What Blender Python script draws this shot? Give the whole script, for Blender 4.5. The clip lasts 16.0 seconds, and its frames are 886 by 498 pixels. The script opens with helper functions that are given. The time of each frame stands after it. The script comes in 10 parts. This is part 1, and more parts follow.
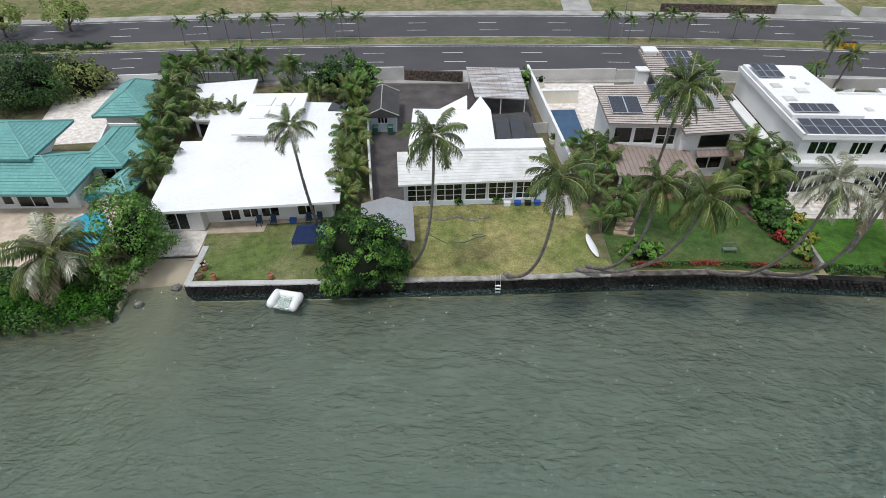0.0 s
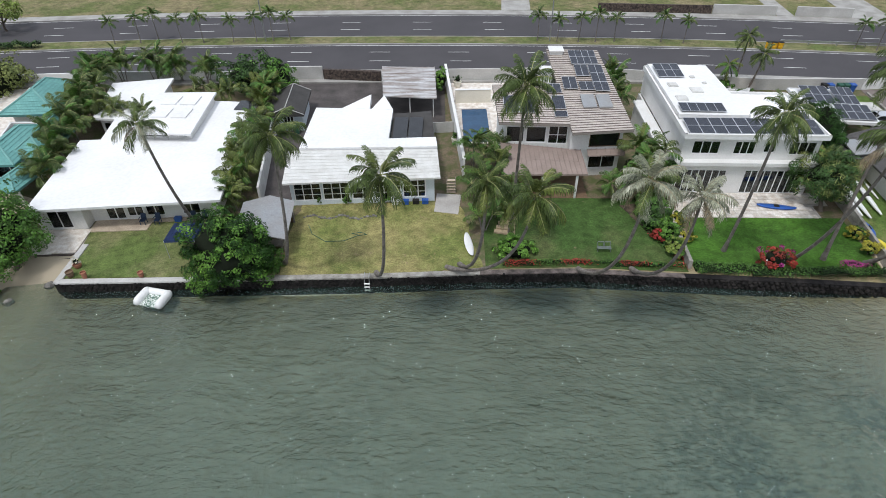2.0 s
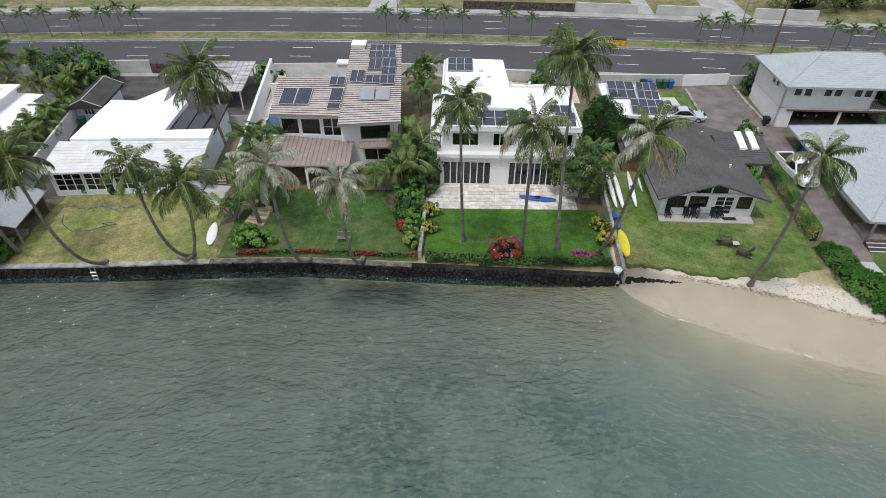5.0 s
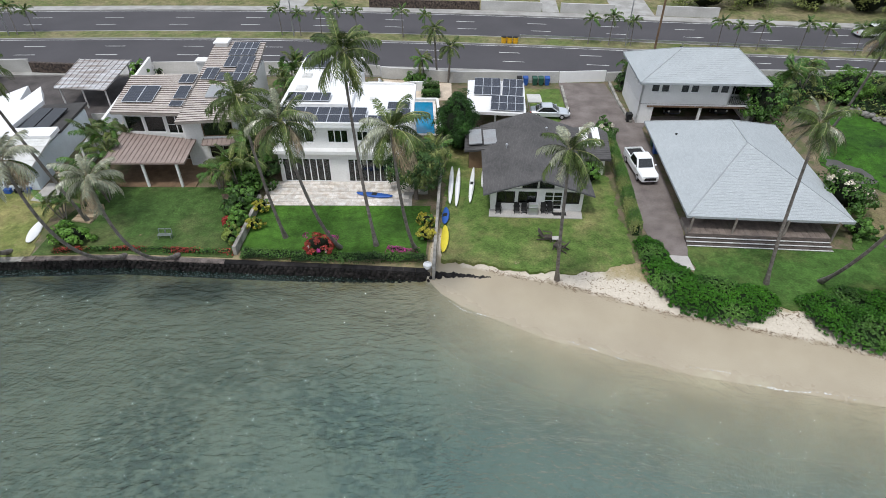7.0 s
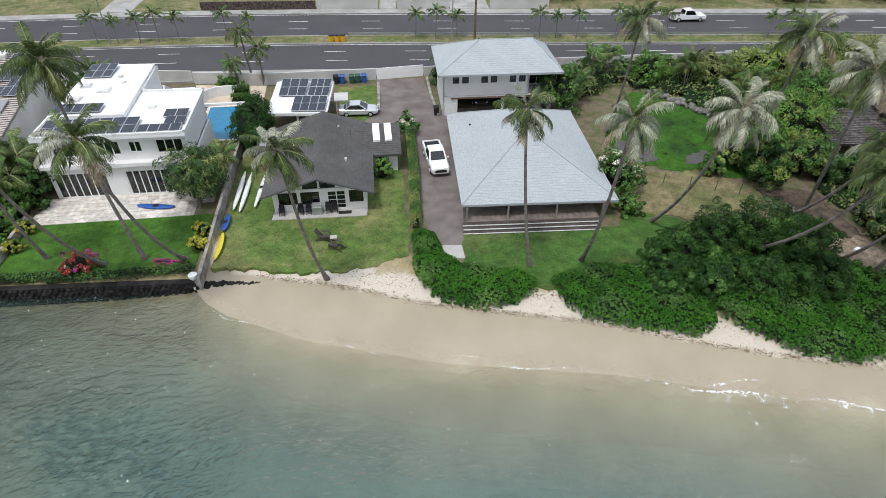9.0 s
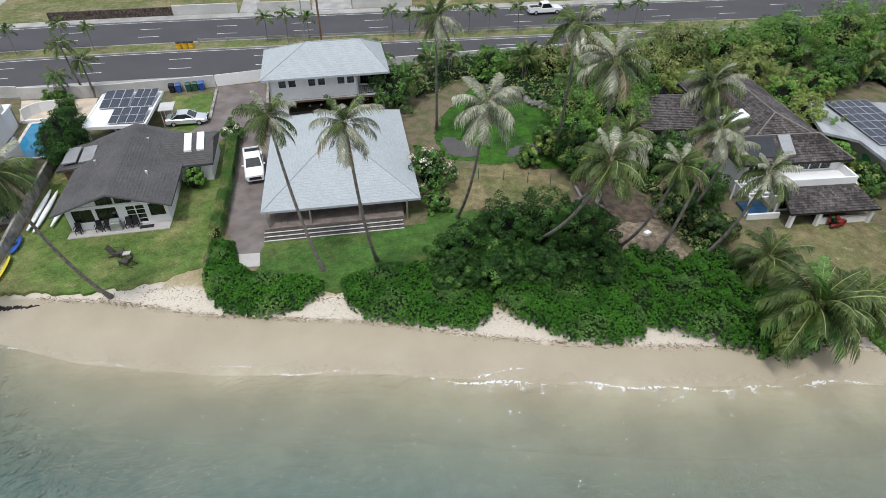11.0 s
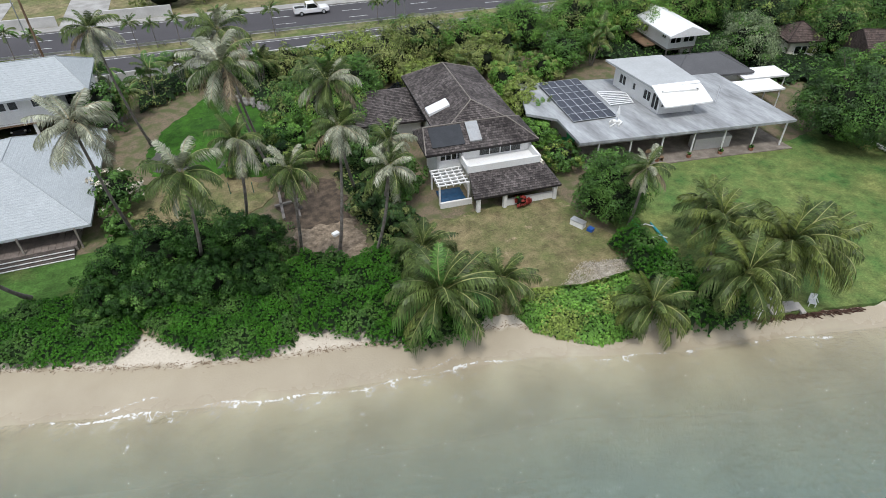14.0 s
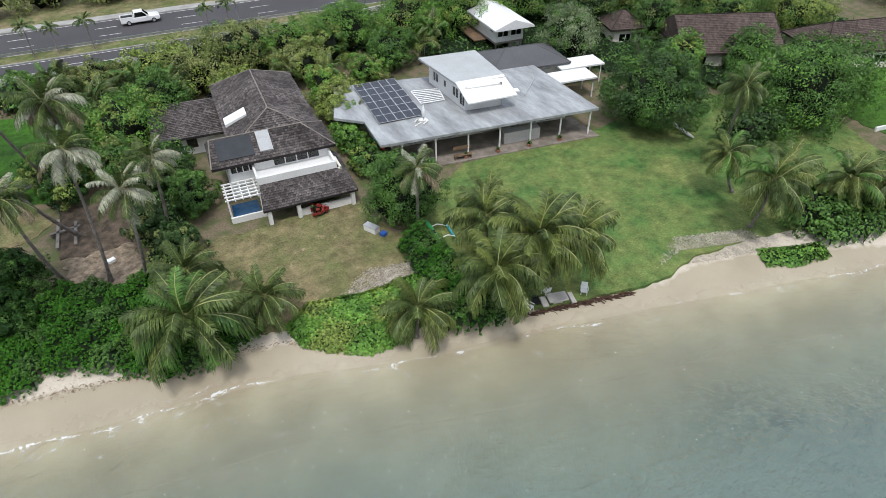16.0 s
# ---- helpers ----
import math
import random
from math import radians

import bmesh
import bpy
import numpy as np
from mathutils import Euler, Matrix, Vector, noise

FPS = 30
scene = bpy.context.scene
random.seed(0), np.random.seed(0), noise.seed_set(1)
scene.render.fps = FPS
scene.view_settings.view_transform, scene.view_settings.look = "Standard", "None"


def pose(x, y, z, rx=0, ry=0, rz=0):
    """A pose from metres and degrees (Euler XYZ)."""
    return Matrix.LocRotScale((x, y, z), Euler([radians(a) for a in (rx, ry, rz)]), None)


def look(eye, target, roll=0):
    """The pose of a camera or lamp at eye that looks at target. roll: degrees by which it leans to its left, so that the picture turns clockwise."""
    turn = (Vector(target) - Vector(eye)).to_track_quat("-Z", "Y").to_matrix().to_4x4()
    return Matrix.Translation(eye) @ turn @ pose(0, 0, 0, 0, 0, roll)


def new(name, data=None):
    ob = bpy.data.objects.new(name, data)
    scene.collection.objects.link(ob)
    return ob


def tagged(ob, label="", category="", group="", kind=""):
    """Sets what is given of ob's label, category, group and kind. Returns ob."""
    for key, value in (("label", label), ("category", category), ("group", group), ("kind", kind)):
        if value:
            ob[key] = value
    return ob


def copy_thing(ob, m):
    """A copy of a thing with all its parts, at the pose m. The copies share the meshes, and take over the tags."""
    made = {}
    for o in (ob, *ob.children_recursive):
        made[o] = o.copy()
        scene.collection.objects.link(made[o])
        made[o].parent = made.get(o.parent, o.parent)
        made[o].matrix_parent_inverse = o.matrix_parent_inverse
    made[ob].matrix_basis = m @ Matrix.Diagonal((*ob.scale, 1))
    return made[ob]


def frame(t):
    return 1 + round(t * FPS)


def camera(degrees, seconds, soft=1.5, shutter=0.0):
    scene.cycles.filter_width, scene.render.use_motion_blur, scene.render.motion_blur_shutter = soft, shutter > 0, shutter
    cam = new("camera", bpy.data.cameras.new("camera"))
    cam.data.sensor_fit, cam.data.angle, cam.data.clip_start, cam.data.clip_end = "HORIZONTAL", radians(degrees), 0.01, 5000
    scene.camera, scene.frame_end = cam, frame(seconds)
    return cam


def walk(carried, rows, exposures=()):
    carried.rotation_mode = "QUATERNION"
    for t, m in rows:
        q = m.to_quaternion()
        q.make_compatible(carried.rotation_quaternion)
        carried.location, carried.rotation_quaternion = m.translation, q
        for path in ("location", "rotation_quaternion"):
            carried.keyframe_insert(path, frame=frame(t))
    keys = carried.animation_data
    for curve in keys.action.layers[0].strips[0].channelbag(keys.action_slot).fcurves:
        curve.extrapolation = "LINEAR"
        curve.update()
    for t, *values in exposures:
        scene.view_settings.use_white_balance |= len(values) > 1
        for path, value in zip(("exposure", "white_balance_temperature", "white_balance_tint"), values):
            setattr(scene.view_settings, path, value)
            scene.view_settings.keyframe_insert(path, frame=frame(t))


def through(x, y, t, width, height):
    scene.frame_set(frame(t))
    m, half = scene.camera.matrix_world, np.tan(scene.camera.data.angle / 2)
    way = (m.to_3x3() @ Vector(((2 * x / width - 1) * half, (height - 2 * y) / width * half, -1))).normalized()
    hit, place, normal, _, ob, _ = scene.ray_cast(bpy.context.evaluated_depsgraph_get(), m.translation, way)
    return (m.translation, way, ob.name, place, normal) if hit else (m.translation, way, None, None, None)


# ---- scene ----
cam = camera(73.7, 16.0, soft=0.5)
PATH = [
    (0, (-2.219, -1.672, 33.767), (-2.245, -0.105, 32.524), -0.2),
    (0.5, (-0.208, -1.719, 33.797), (-0.234, -0.153, 32.554), -0.2),
    (1, (2.399, -1.71, 33.797), (2.372, -0.143, 32.553), -0.1),
    (1.5, (5.405, -1.718, 33.82), (5.377, -0.153, 32.576), -0.1),
    (2, (8.697, -1.766, 33.81), (8.668, -0.2, 32.566), -0.2),
    (2.5, (12.09, -1.871, 33.758), (12.066, -0.304, 32.515), 0.0),
    (3, (15.824, -1.981, 33.629), (15.803, -0.413, 32.388), 0.1),
    (3.5, (19.631, -2.12, 33.473), (19.612, -0.549, 32.235), 0.1),
    (4, (23.525, -2.225, 33.395), (23.509, -0.655, 32.157), 0.2),
    (4.2, (24.925, -2.311, 33.344), (24.917, -0.739, 32.107), 0.3),
    (6.3, (41.23, -2.364, 32.866), (41.217, -0.793, 31.628), 0.5),
    (6.5, (42.709, -2.472, 32.903), (42.694, -0.899, 31.667), 0.3),
    (7, (46.325, -2.539, 32.917), (46.327, -0.967, 31.681), 0.3),
    (7.5, (49.913, -2.647, 32.909), (49.963, -1.076, 31.672), 0.3),
    (8, (53.348, -2.73, 32.921), (53.453, -1.162, 31.684), 0.3),
    (8.5, (56.715, -2.92, 32.91), (56.841, -1.354, 31.672), 0.3),
    (9, (60.075, -3.175, 32.975), (60.289, -1.621, 31.733), 0.5),
    (9.2, (61.469, -3.261, 32.998), (61.696, -1.71, 31.756), 0.5),
    (11.3, (75.739, -5.729, 33.501), (76.116, -4.216, 32.249), -0.1),
    (11.5, (77.027, -5.961, 33.481), (77.425, -4.454, 32.228), -0.1),
    (12, (80.311, -6.631, 33.479), (80.734, -5.133, 32.223), -0.1),
    (12.5, (83.677, -7.421, 33.399), (84.102, -5.923, 32.144), -0.2),
    (13, (86.986, -8.279, 33.352), (87.451, -6.794, 32.095), -0.2),
    (13.5, (90.236, -9.213, 33.291), (90.81, -7.768, 32.032), -0.4),
    (14, (93.45, -10.135, 33.098), (94.057, -8.702, 31.842), -0.6),
    (14.5, (96.617, -11.075, 33.003), (97.294, -9.675, 31.746), -0.6),
    (15, (99.689, -12.055, 32.991), (100.439, -10.697, 31.729), -0.6),
    (15.5, (102.637, -13.202, 32.952), (103.413, -11.861, 31.688), -0.6),
    (16, (105.649, -14.513, 32.954), (106.431, -13.177, 31.688), -0.7),
]
walk(cam, [(t, look(eye, target, roll)) for t, eye, target, roll in PATH],
     exposures=[(0, 0.30), (4, 0.35), (8, 0.48), (12.5, 0.51), (16, 0.57)])

# ---- world, sun, exposure ----
world = bpy.data.worlds.new("overcast_sky")
scene.world = world
world.use_nodes = True
wn = world.node_tree.nodes
wl = world.node_tree.links
sky = wn.new("ShaderNodeTexSky")
sky.sky_type = "NISHITA"
sky.sun_disc = False
sky.sun_elevation, sky.sun_rotation = radians(58), radians(200)
sky.air_density, sky.dust_density = 1.0, 4.0
haze = wn.new("ShaderNodeMix")
haze.data_type = "RGBA"
haze.inputs[0].default_value = 0.82
# an overcast sky: three times as bright overhead as at the horizon
upward = wn.new("ShaderNodeTexCoord")
split = wn.new("ShaderNodeSeparateXYZ")
wl.new(upward.outputs["Generated"], split.inputs[0])
cloud = wn.new("ShaderNodeMix")
cloud.data_type = "RGBA"
cloud.inputs[6].default_value, cloud.inputs[7].default_value = (3.6, 3.95, 4.5, 1), (10.9, 12.0, 13.9, 1)
wl.new(split.outputs["Z"], cloud.inputs[0])
wl.new(cloud.outputs[2], haze.inputs[7])
wl.new(sky.outputs[0], haze.inputs[6])
wl.new(haze.outputs[2], wn["Background"].inputs[0])
wn["Background"].inputs[1].default_value = 0.079
sun = new("sun", bpy.data.lights.new("sun", "SUN"))
sun.data.energy, sun.data.angle, sun.data.color = 1.5, radians(8), (1.0, 0.99, 0.97)
sun.matrix_basis = look((0, 0, 60), (14, 22, 0))

RNG = np.random.default_rng(7)


# ---- node material helpers ----
def mat(name, colour, rough=0.8, spread=0.25, scale=3.0, fine=25.0, bump=0.15, metal=0.0, second=None, mix=0.5, spec=0.3, island=0.0,
        objrand=0.0, stretch=None, bumpdist=0.02):
    """A principled surface: base colour varied by a coarse and a fine noise, an optional second (stain) colour, and a fine relief."""
    m = bpy.data.materials.new(name)
    m.use_nodes = True
    n, l = m.node_tree.nodes, m.node_tree.links
    b = n["Principled BSDF"]
    b.inputs["Roughness"].default_value = rough
    b.inputs["Metallic"].default_value = metal
    b.inputs["Specular IOR Level"].default_value = spec
    geo = n.new("ShaderNodeNewGeometry")
    pos = geo.outputs["Position"]
    if stretch:
        mp = n.new("ShaderNodeMapping")
        mp.inputs["Scale"].default_value = stretch
        l.new(pos, mp.inputs[0])
        pos = mp.outputs[0]
    a = n.new("ShaderNodeTexNoise")
    a.inputs["Scale"].default_value, a.inputs["Detail"].default_value = 1.0 / scale, 6
    l.new(pos, a.inputs["Vector"])
    f = n.new("ShaderNodeTexNoise")
    f.inputs["Scale"].default_value, f.inputs["Detail"].default_value = fine, 3
    l.new(pos, f.inputs["Vector"])
    ramp = n.new("ShaderNodeValToRGB")
    ramp.color_ramp.elements[0].position, ramp.color_ramp.elements[1].position = 0.5 - 0.22 * mix, 0.5 + 0.25 * mix
    c = np.array(colour[:3], float)
    c2 = np.array(second[:3], float) if second else c * (1 - spread)
    ramp.color_ramp.elements[0].color = (*c2, 1)
    ramp.color_ramp.elements[1].color = (*c, 1)
    l.new(a.outputs[0], ramp.inputs[0])
    hsv = n.new("ShaderNodeHueSaturation")
    l.new(ramp.outputs[0], hsv.inputs["Color"])
    val = n.new("ShaderNodeMapRange")
    val.inputs["From Min"].default_value, val.inputs["From Max"].default_value = 0.25, 0.75
    val.inputs["To Min"].default_value, val.inputs["To Max"].default_value = 1 - spread * 0.8, 1 + spread * 0.8
    l.new(f.outputs[0], val.inputs[0])
    last = val.outputs[0]
    for amount, node, socket in ((island, geo, "Random Per Island"), (objrand, None, "Random")):
        if amount:
            src = node or n.new("ShaderNodeObjectInfo")
            r = n.new("ShaderNodeMapRange")
            r.inputs["To Min"].default_value, r.inputs["To Max"].default_value = 1 - amount, 1 + amount
            l.new(src.outputs[socket], r.inputs[0])
            mul = n.new("ShaderNodeMath")
            mul.operation = "MULTIPLY"
            l.new(last, mul.inputs[0])
            l.new(r.outputs[0], mul.inputs[1])
            last = mul.outputs[0]
    l.new(last, hsv.inputs["Value"])
    l.new(hsv.outputs[0], b.inputs["Base Color"])
    if bump:
        bp = n.new("ShaderNodeBump")
        bp.inputs["Strength"].default_value, bp.inputs["Distance"].default_value = bump, bumpdist
        l.new(f.outputs[0], bp.inputs["Height"])
        l.new(bp.outputs[0], b.inputs["Normal"])
    return m


def leafmat(name, colour, second, rough=0.5, island=0.5, through=0.10, spec=0.25):
    """Leaves: colour varied leaf by leaf and branch by branch, with a little light passing through."""
    m = mat(name, colour, rough, 0.25, 1.6, 6.0, 0.0, 0.0, second, 0.9, spec, island)
    n, l = m.node_tree.nodes, m.node_tree.links
    b = n["Principled BSDF"]
    t = n.new("ShaderNodeBsdfTranslucent")
    l.new(b.inputs["Base Color"].links[0].from_socket, t.inputs[0])
    mx = n.new("ShaderNodeMixShader")
    mx.inputs[0].default_value = through
    l.new(b.outputs[0], mx.inputs[1])
    l.new(t.outputs[0], mx.inputs[2])
    l.new(mx.outputs[0], n["Material Output"].inputs[0])
    return m


def shinglemat(name, colour, second, w, h, spread=0.4, rough=0.85, gap=0.35):
    """Roof shingles: courses and joints laid out in metres along the slope (the UV map), each piece of its own tone."""
    m = mat(name, colour, rough, 0.2, 2.5, 12.0, 0.2, 0.0, second, 0.9)
    n, l = m.node_tree.nodes, m.node_tree.links
    b = n["Principled BSDF"]
    uv = n.new("ShaderNodeUVMap")
    br = n.new("ShaderNodeTexBrick")
    br.inputs["Scale"].default_value = 1.0
    br.inputs["Brick Width"].default_value, br.inputs["Row Height"].default_value = w, h
    br.inputs["Mortar Size"].default_value = 0.012
    br.inputs["Color1"].default_value = (1 - spread,) * 3 + (1,)
    br.inputs["Color2"].default_value = (1 + spread * 0.6,) * 3 + (1,)
    br.inputs["Mortar"].default_value = (gap, gap, gap, 1)
    l.new(uv.outputs[0], br.inputs["Vector"])
    mul = n.new("ShaderNodeMix")
    mul.data_type, mul.blend_type = "RGBA", "MULTIPLY"
    mul.inputs[0].default_value = 1.0
    l.new(b.inputs["Base Color"].links[0].from_socket, mul.inputs[6])
    l.new(br.outputs[0], mul.inputs[7])
    l.new(mul.outputs[2], b.inputs["Base Color"])
    return m


def lawnmat(name, green, dry, bare, dry_at=0.5, bare_at=0.68, soft=0.10):
    """Mown grass: green and dry blotches, thin worn spots, and a fine tufted grain."""
    m = bpy.data.materials.new(name)
    m.use_nodes = True
    n, l = m.node_tree.nodes, m.node_tree.links
    b = n["Principled BSDF"]
    b.inputs["Roughness"].default_value = 0.95
    b.inputs["Specular IOR Level"].default_value = 0.2
    geo = n.new("ShaderNodeNewGeometry")

    def tex(scale, detail, rough=0.6):
        t = n.new("ShaderNodeTexNoise")
        t.inputs["Scale"].default_value, t.inputs["Detail"].default_value, t.inputs["Roughness"].default_value = scale, detail, rough
        l.new(geo.outputs["Position"], t.inputs["Vector"])
        return t.outputs[0]

    def span(src, lo, hi, to_lo=0.0, to_hi=1.0):
        r = n.new("ShaderNodeMapRange")
        for key, v in (("From Min", lo), ("From Max", hi), ("To Min", to_lo), ("To Max", to_hi)):
            r.inputs[key].default_value = v
        l.new(src, r.inputs[0])
        return r.outputs[0]

    def mixc(fac, a, c):
        k = n.new("ShaderNodeMix")
        k.data_type = "RGBA"
        l.new(fac, k.inputs[0])
        for i, v in ((6, a), (7, c)):
            if isinstance(v, tuple):
                k.inputs[i].default_value = (*v, 1)
            else:
                l.new(v, k.inputs[i])
        return k.outputs[2]

    def times(a, c):
        k = n.new("ShaderNodeMath")
        k.operation = "MULTIPLY"
        l.new(a, k.inputs[0])
        l.new(c, k.inputs[1])
        return k.outputs[0]

    col = mixc(span(tex(0.20, 7, 0.65), dry_at - soft, dry_at + soft), green, dry)
    col = mixc(span(tex(0.75, 8, 0.7), bare_at - 0.03, bare_at + 0.05), col, bare)
    fine = tex(7.0, 4, 0.7)
    hsv = n.new("ShaderNodeHueSaturation")
    l.new(col, hsv.inputs["Color"])
    l.new(times(span(tex(1.1, 6, 0.7), 0.32, 0.68, 0.62, 1.34), span(fine, 0.3, 0.7, 0.62, 1.38)), hsv.inputs["Value"])
    l.new(hsv.outputs[0], b.inputs["Base Color"])
    bp = n.new("ShaderNodeBump")
    bp.inputs["Strength"].default_value, bp.inputs["Distance"].default_value = 0.9, 0.06
    l.new(fine, bp.inputs["Height"])
    l.new(bp.outputs[0], b.inputs["Normal"])
    return m


# ---- materials ----
M_white = mat("white_stucco", (0.80, 0.80, 0.79), 0.8, 0.10, 2.5, 8, 0.1, second=(0.66, 0.65, 0.63), mix=1.2)
M_whiteroof = mat("white_roof_coating", (0.85, 0.86, 0.88), 0.6, 0.07, 5.0, 3, 0.08, second=(0.70, 0.69, 0.67), mix=1.5)
M_cream = mat("cream_stucco", (0.74, 0.70, 0.60), 0.8, 0.12, 2.5, 8, 0.1)
M_paleblue = mat("pale_blue_boards", (0.62, 0.68, 0.72), 0.7, 0.10, 2, 8, 0.1)
M_offwhite = mat("weathered_white_paint", (0.72, 0.72, 0.70), 0.7, 0.15, 1.0, 10, 0.1, second=(0.5, 0.49, 0.46), mix=1.3)
M_trim = mat("white_trim_paint", (0.8, 0.8, 0.8), 0.5, 0.06, 1, 20, 0.0)
M_dark = mat("dark_interior", (0.03, 0.028, 0.026), 0.9, 0.3, 1, 5, 0.0)
M_wood = mat("brown_timber", (0.20, 0.13, 0.08), 0.7, 0.3, 0.8, 20, 0.2)
M_greywood = mat("weathered_timber", (0.27, 0.24, 0.21), 0.8, 0.3, 0.8, 20, 0.2)
M_darkteak = mat("dark_weathered_teak", (0.085, 0.070, 0.060), 0.8, 0.3, 0.6, 20, 0.2)
M_steelgreen = mat("grey_green_paint", (0.16, 0.19, 0.17), 0.6, 0.15, 0.5, 12, 0.0)
M_deck = mat("deck_boards", (0.23, 0.19, 0.165), 0.75, 0.3, 0.7, 14, 0.2, island=0.15)
M_concrete = mat("concrete", (0.50, 0.48, 0.45), 0.85, 0.18, 1.5, 9, 0.2, second=(0.34, 0.32, 0.30), mix=1.2)
M_coping = mat("weathered_coping", (0.44, 0.42, 0.38), 0.85, 0.2, 0.8, 9, 0.25, second=(0.16, 0.15, 0.13), mix=0.9)
M_lava = mat("lava_stone", (0.022, 0.019, 0.018), 0.85, 0.5, 0.6, 10, 0.6, second=(0.007, 0.006, 0.006), objrand=0.35, island=0.4, bumpdist=0.06)
M_lavawall = mat("wet_lava_mortar", (0.02, 0.019, 0.017), 0.6, 0.4, 0.6, 14, 0.5, bumpdist=0.05)
M_boulder = mat("grey_boulder", (0.22, 0.21, 0.19), 0.9, 0.35, 0.5, 9, 0.5, objrand=0.3)
M_greywall = mat("grey_rendered_wall", (0.56, 0.55, 0.53), 0.85, 0.14, 2.0, 7, 0.15, second=(0.40, 0.39, 0.37), mix=1.2)
M_asphalt = mat("asphalt", (0.080, 0.075, 0.080), 0.85, 0.18, 6.0, 30, 0.15, second=(0.058, 0.055, 0.059), mix=1.3)
M_drive = mat("old_driveway", (0.112, 0.098, 0.094), 0.85, 0.3, 1.6, 9, 0.2, second=(0.055, 0.049, 0.047), mix=0.9)
M_driveF = mat("brown_concrete_drive", (0.215, 0.185, 0.170), 0.85, 0.25, 1.6, 9, 0.2, second=(0.125, 0.103, 0.094), mix=0.9)
M_paint = mat("road_paint", (0.75, 0.75, 0.73), 0.7, 0.15, 0.8, 15, 0.0)
M_kerb = mat("kerb_concrete", (0.38, 0.37, 0.35), 0.85, 0.18, 2, 9, 0.1, second=(0.28, 0.27, 0.25))
M_verge = lawnmat("dry_verge_grass", (0.115, 0.135, 0.048), (0.225, 0.19, 0.105), (0.28, 0.22, 0.15), 0.5, 0.64)
M_median = lawnmat("median_grass", (0.11, 0.14, 0.045), (0.20, 0.18, 0.095), (0.24, 0.19, 0.12), 0.5, 0.64)
M_lawnB = lawnmat("lawn_olive", (0.105, 0.145, 0.042), (0.185, 0.185, 0.085), (0.22, 0.18, 0.11), 0.55, 0.70)
M_lawnC = lawnmat("lawn_dry", (0.150, 0.175, 0.052), (0.270, 0.240, 0.100), (0.30, 0.235, 0.13), 0.46, 0.64)
M_lawnD = lawnmat("lawn_dark", (0.052, 0.098, 0.024), (0.100, 0.120, 0.045), (0.19, 0.15, 0.09), 0.57, 0.68)
M_lawnE = lawnmat("lawn_bright", (0.058, 0.140, 0.018), (0.044, 0.102, 0.016), (0.09, 0.13, 0.035), 0.5, 0.75)
M_lawnF = lawnmat("lawn_mixed", (0.090, 0.145, 0.034), (0.205, 0.195, 0.080), (0.30, 0.24, 0.15), 0.55, 0.67)
M_lawnG = lawnmat("lawn_deep", (0.056, 0.118, 0.024), (0.110, 0.130, 0.042), (0.20, 0.19, 0.09), 0.56, 0.70)
M_lawnI = lawnmat("lawn_parched", (0.110, 0.128, 0.046), (0.205, 0.170, 0.090), (0.30, 0.235, 0.15), 0.47, 0.62)
M_lawnJ = lawnmat("lawn_wide", (0.056, 0.135, 0.034), (0.178, 0.200, 0.066), (0.24, 0.22, 0.11), 0.50, 0.72, 0.16)
M_pondgrass = lawnmat("pond_green", (0.042, 0.118, 0.012), (0.022, 0.060, 0.010), (0.018, 0.030, 0.010), 0.53, 0.62)
M_mud = mat("pond_mud", (0.085, 0.078, 0.07), 0.35, 0.2, 1, 8, 0.1)
M_mulch = mat("brown_mulch", (0.125, 0.092, 0.066), 0.95, 0.5, 0.8, 16, 0.7, second=(0.055, 0.042, 0.030))
M_paver = mat("pale_stone_paver", (0.74, 0.71, 0.67), 0.85, 0.2, 0.5, 12, 0.2, second=(0.52, 0.45, 0.38), mix=0.8, objrand=0.14)
M_grout = mat("grout", (0.46, 0.43, 0.39), 0.9, 0.2, 1, 12, 0.2)
M_tanpave = mat("tan_paving", (0.56, 0.47, 0.37), 0.85, 0.2, 0.9, 8, 0.2, second=(0.44, 0.36, 0.28), objrand=0.12)
M_metalroof = mat("galvanised_sheet", (0.36, 0.375, 0.39), 0.45, 0.15, 1.5, 6, 0.1, metal=0.4, second=(0.33, 0.32, 0.31), mix=0.9)
M_rust = mat("rusty_sheet", (0.56, 0.56, 0.57), 0.5, 0.3, 1.1, 5, 0.1, metal=0.1, second=(0.26, 0.22, 0.195), mix=0.6, stretch=(0.35, 2.2, 1))
M_greyroof = mat("grey_membrane_roof", (0.40, 0.415, 0.425), 0.75, 0.2, 2.2, 3, 0.1, second=(0.20, 0.205, 0.21), mix=0.8, stretch=(1.6, 0.4, 1))
M_greyroof2 = mat("grey_membrane_roof_smooth", (0.43, 0.445, 0.45), 0.7, 0.1, 2.6, 5, 0.1, second=(0.36, 0.37, 0.37), mix=0.9)
M_charcoal = mat("charcoal_membrane", (0.10, 0.10, 0.105), 0.8, 0.12, 2.6, 5, 0.1)
M_blackroof = mat("black_roll_roofing", (0.065, 0.062, 0.060), 0.85, 0.2, 1.2, 9, 0.2)
M_cyan = shinglemat("green_clay_tile", (0.165, 0.385, 0.355), (0.125, 0.315, 0.295), 0.30, 0.36, 0.10, 0.5, 0.75)
M_cyancap = mat("green_ridge_tile", (0.19, 0.40, 0.37), 0.5, 0.15, 1, 10, 0.1)
M_tileD = shinglemat("pinkish_concrete_tile", (0.52, 0.465, 0.42), (0.43, 0.38, 0.345), 0.40, 0.42, 0.12, 0.8, 0.6)
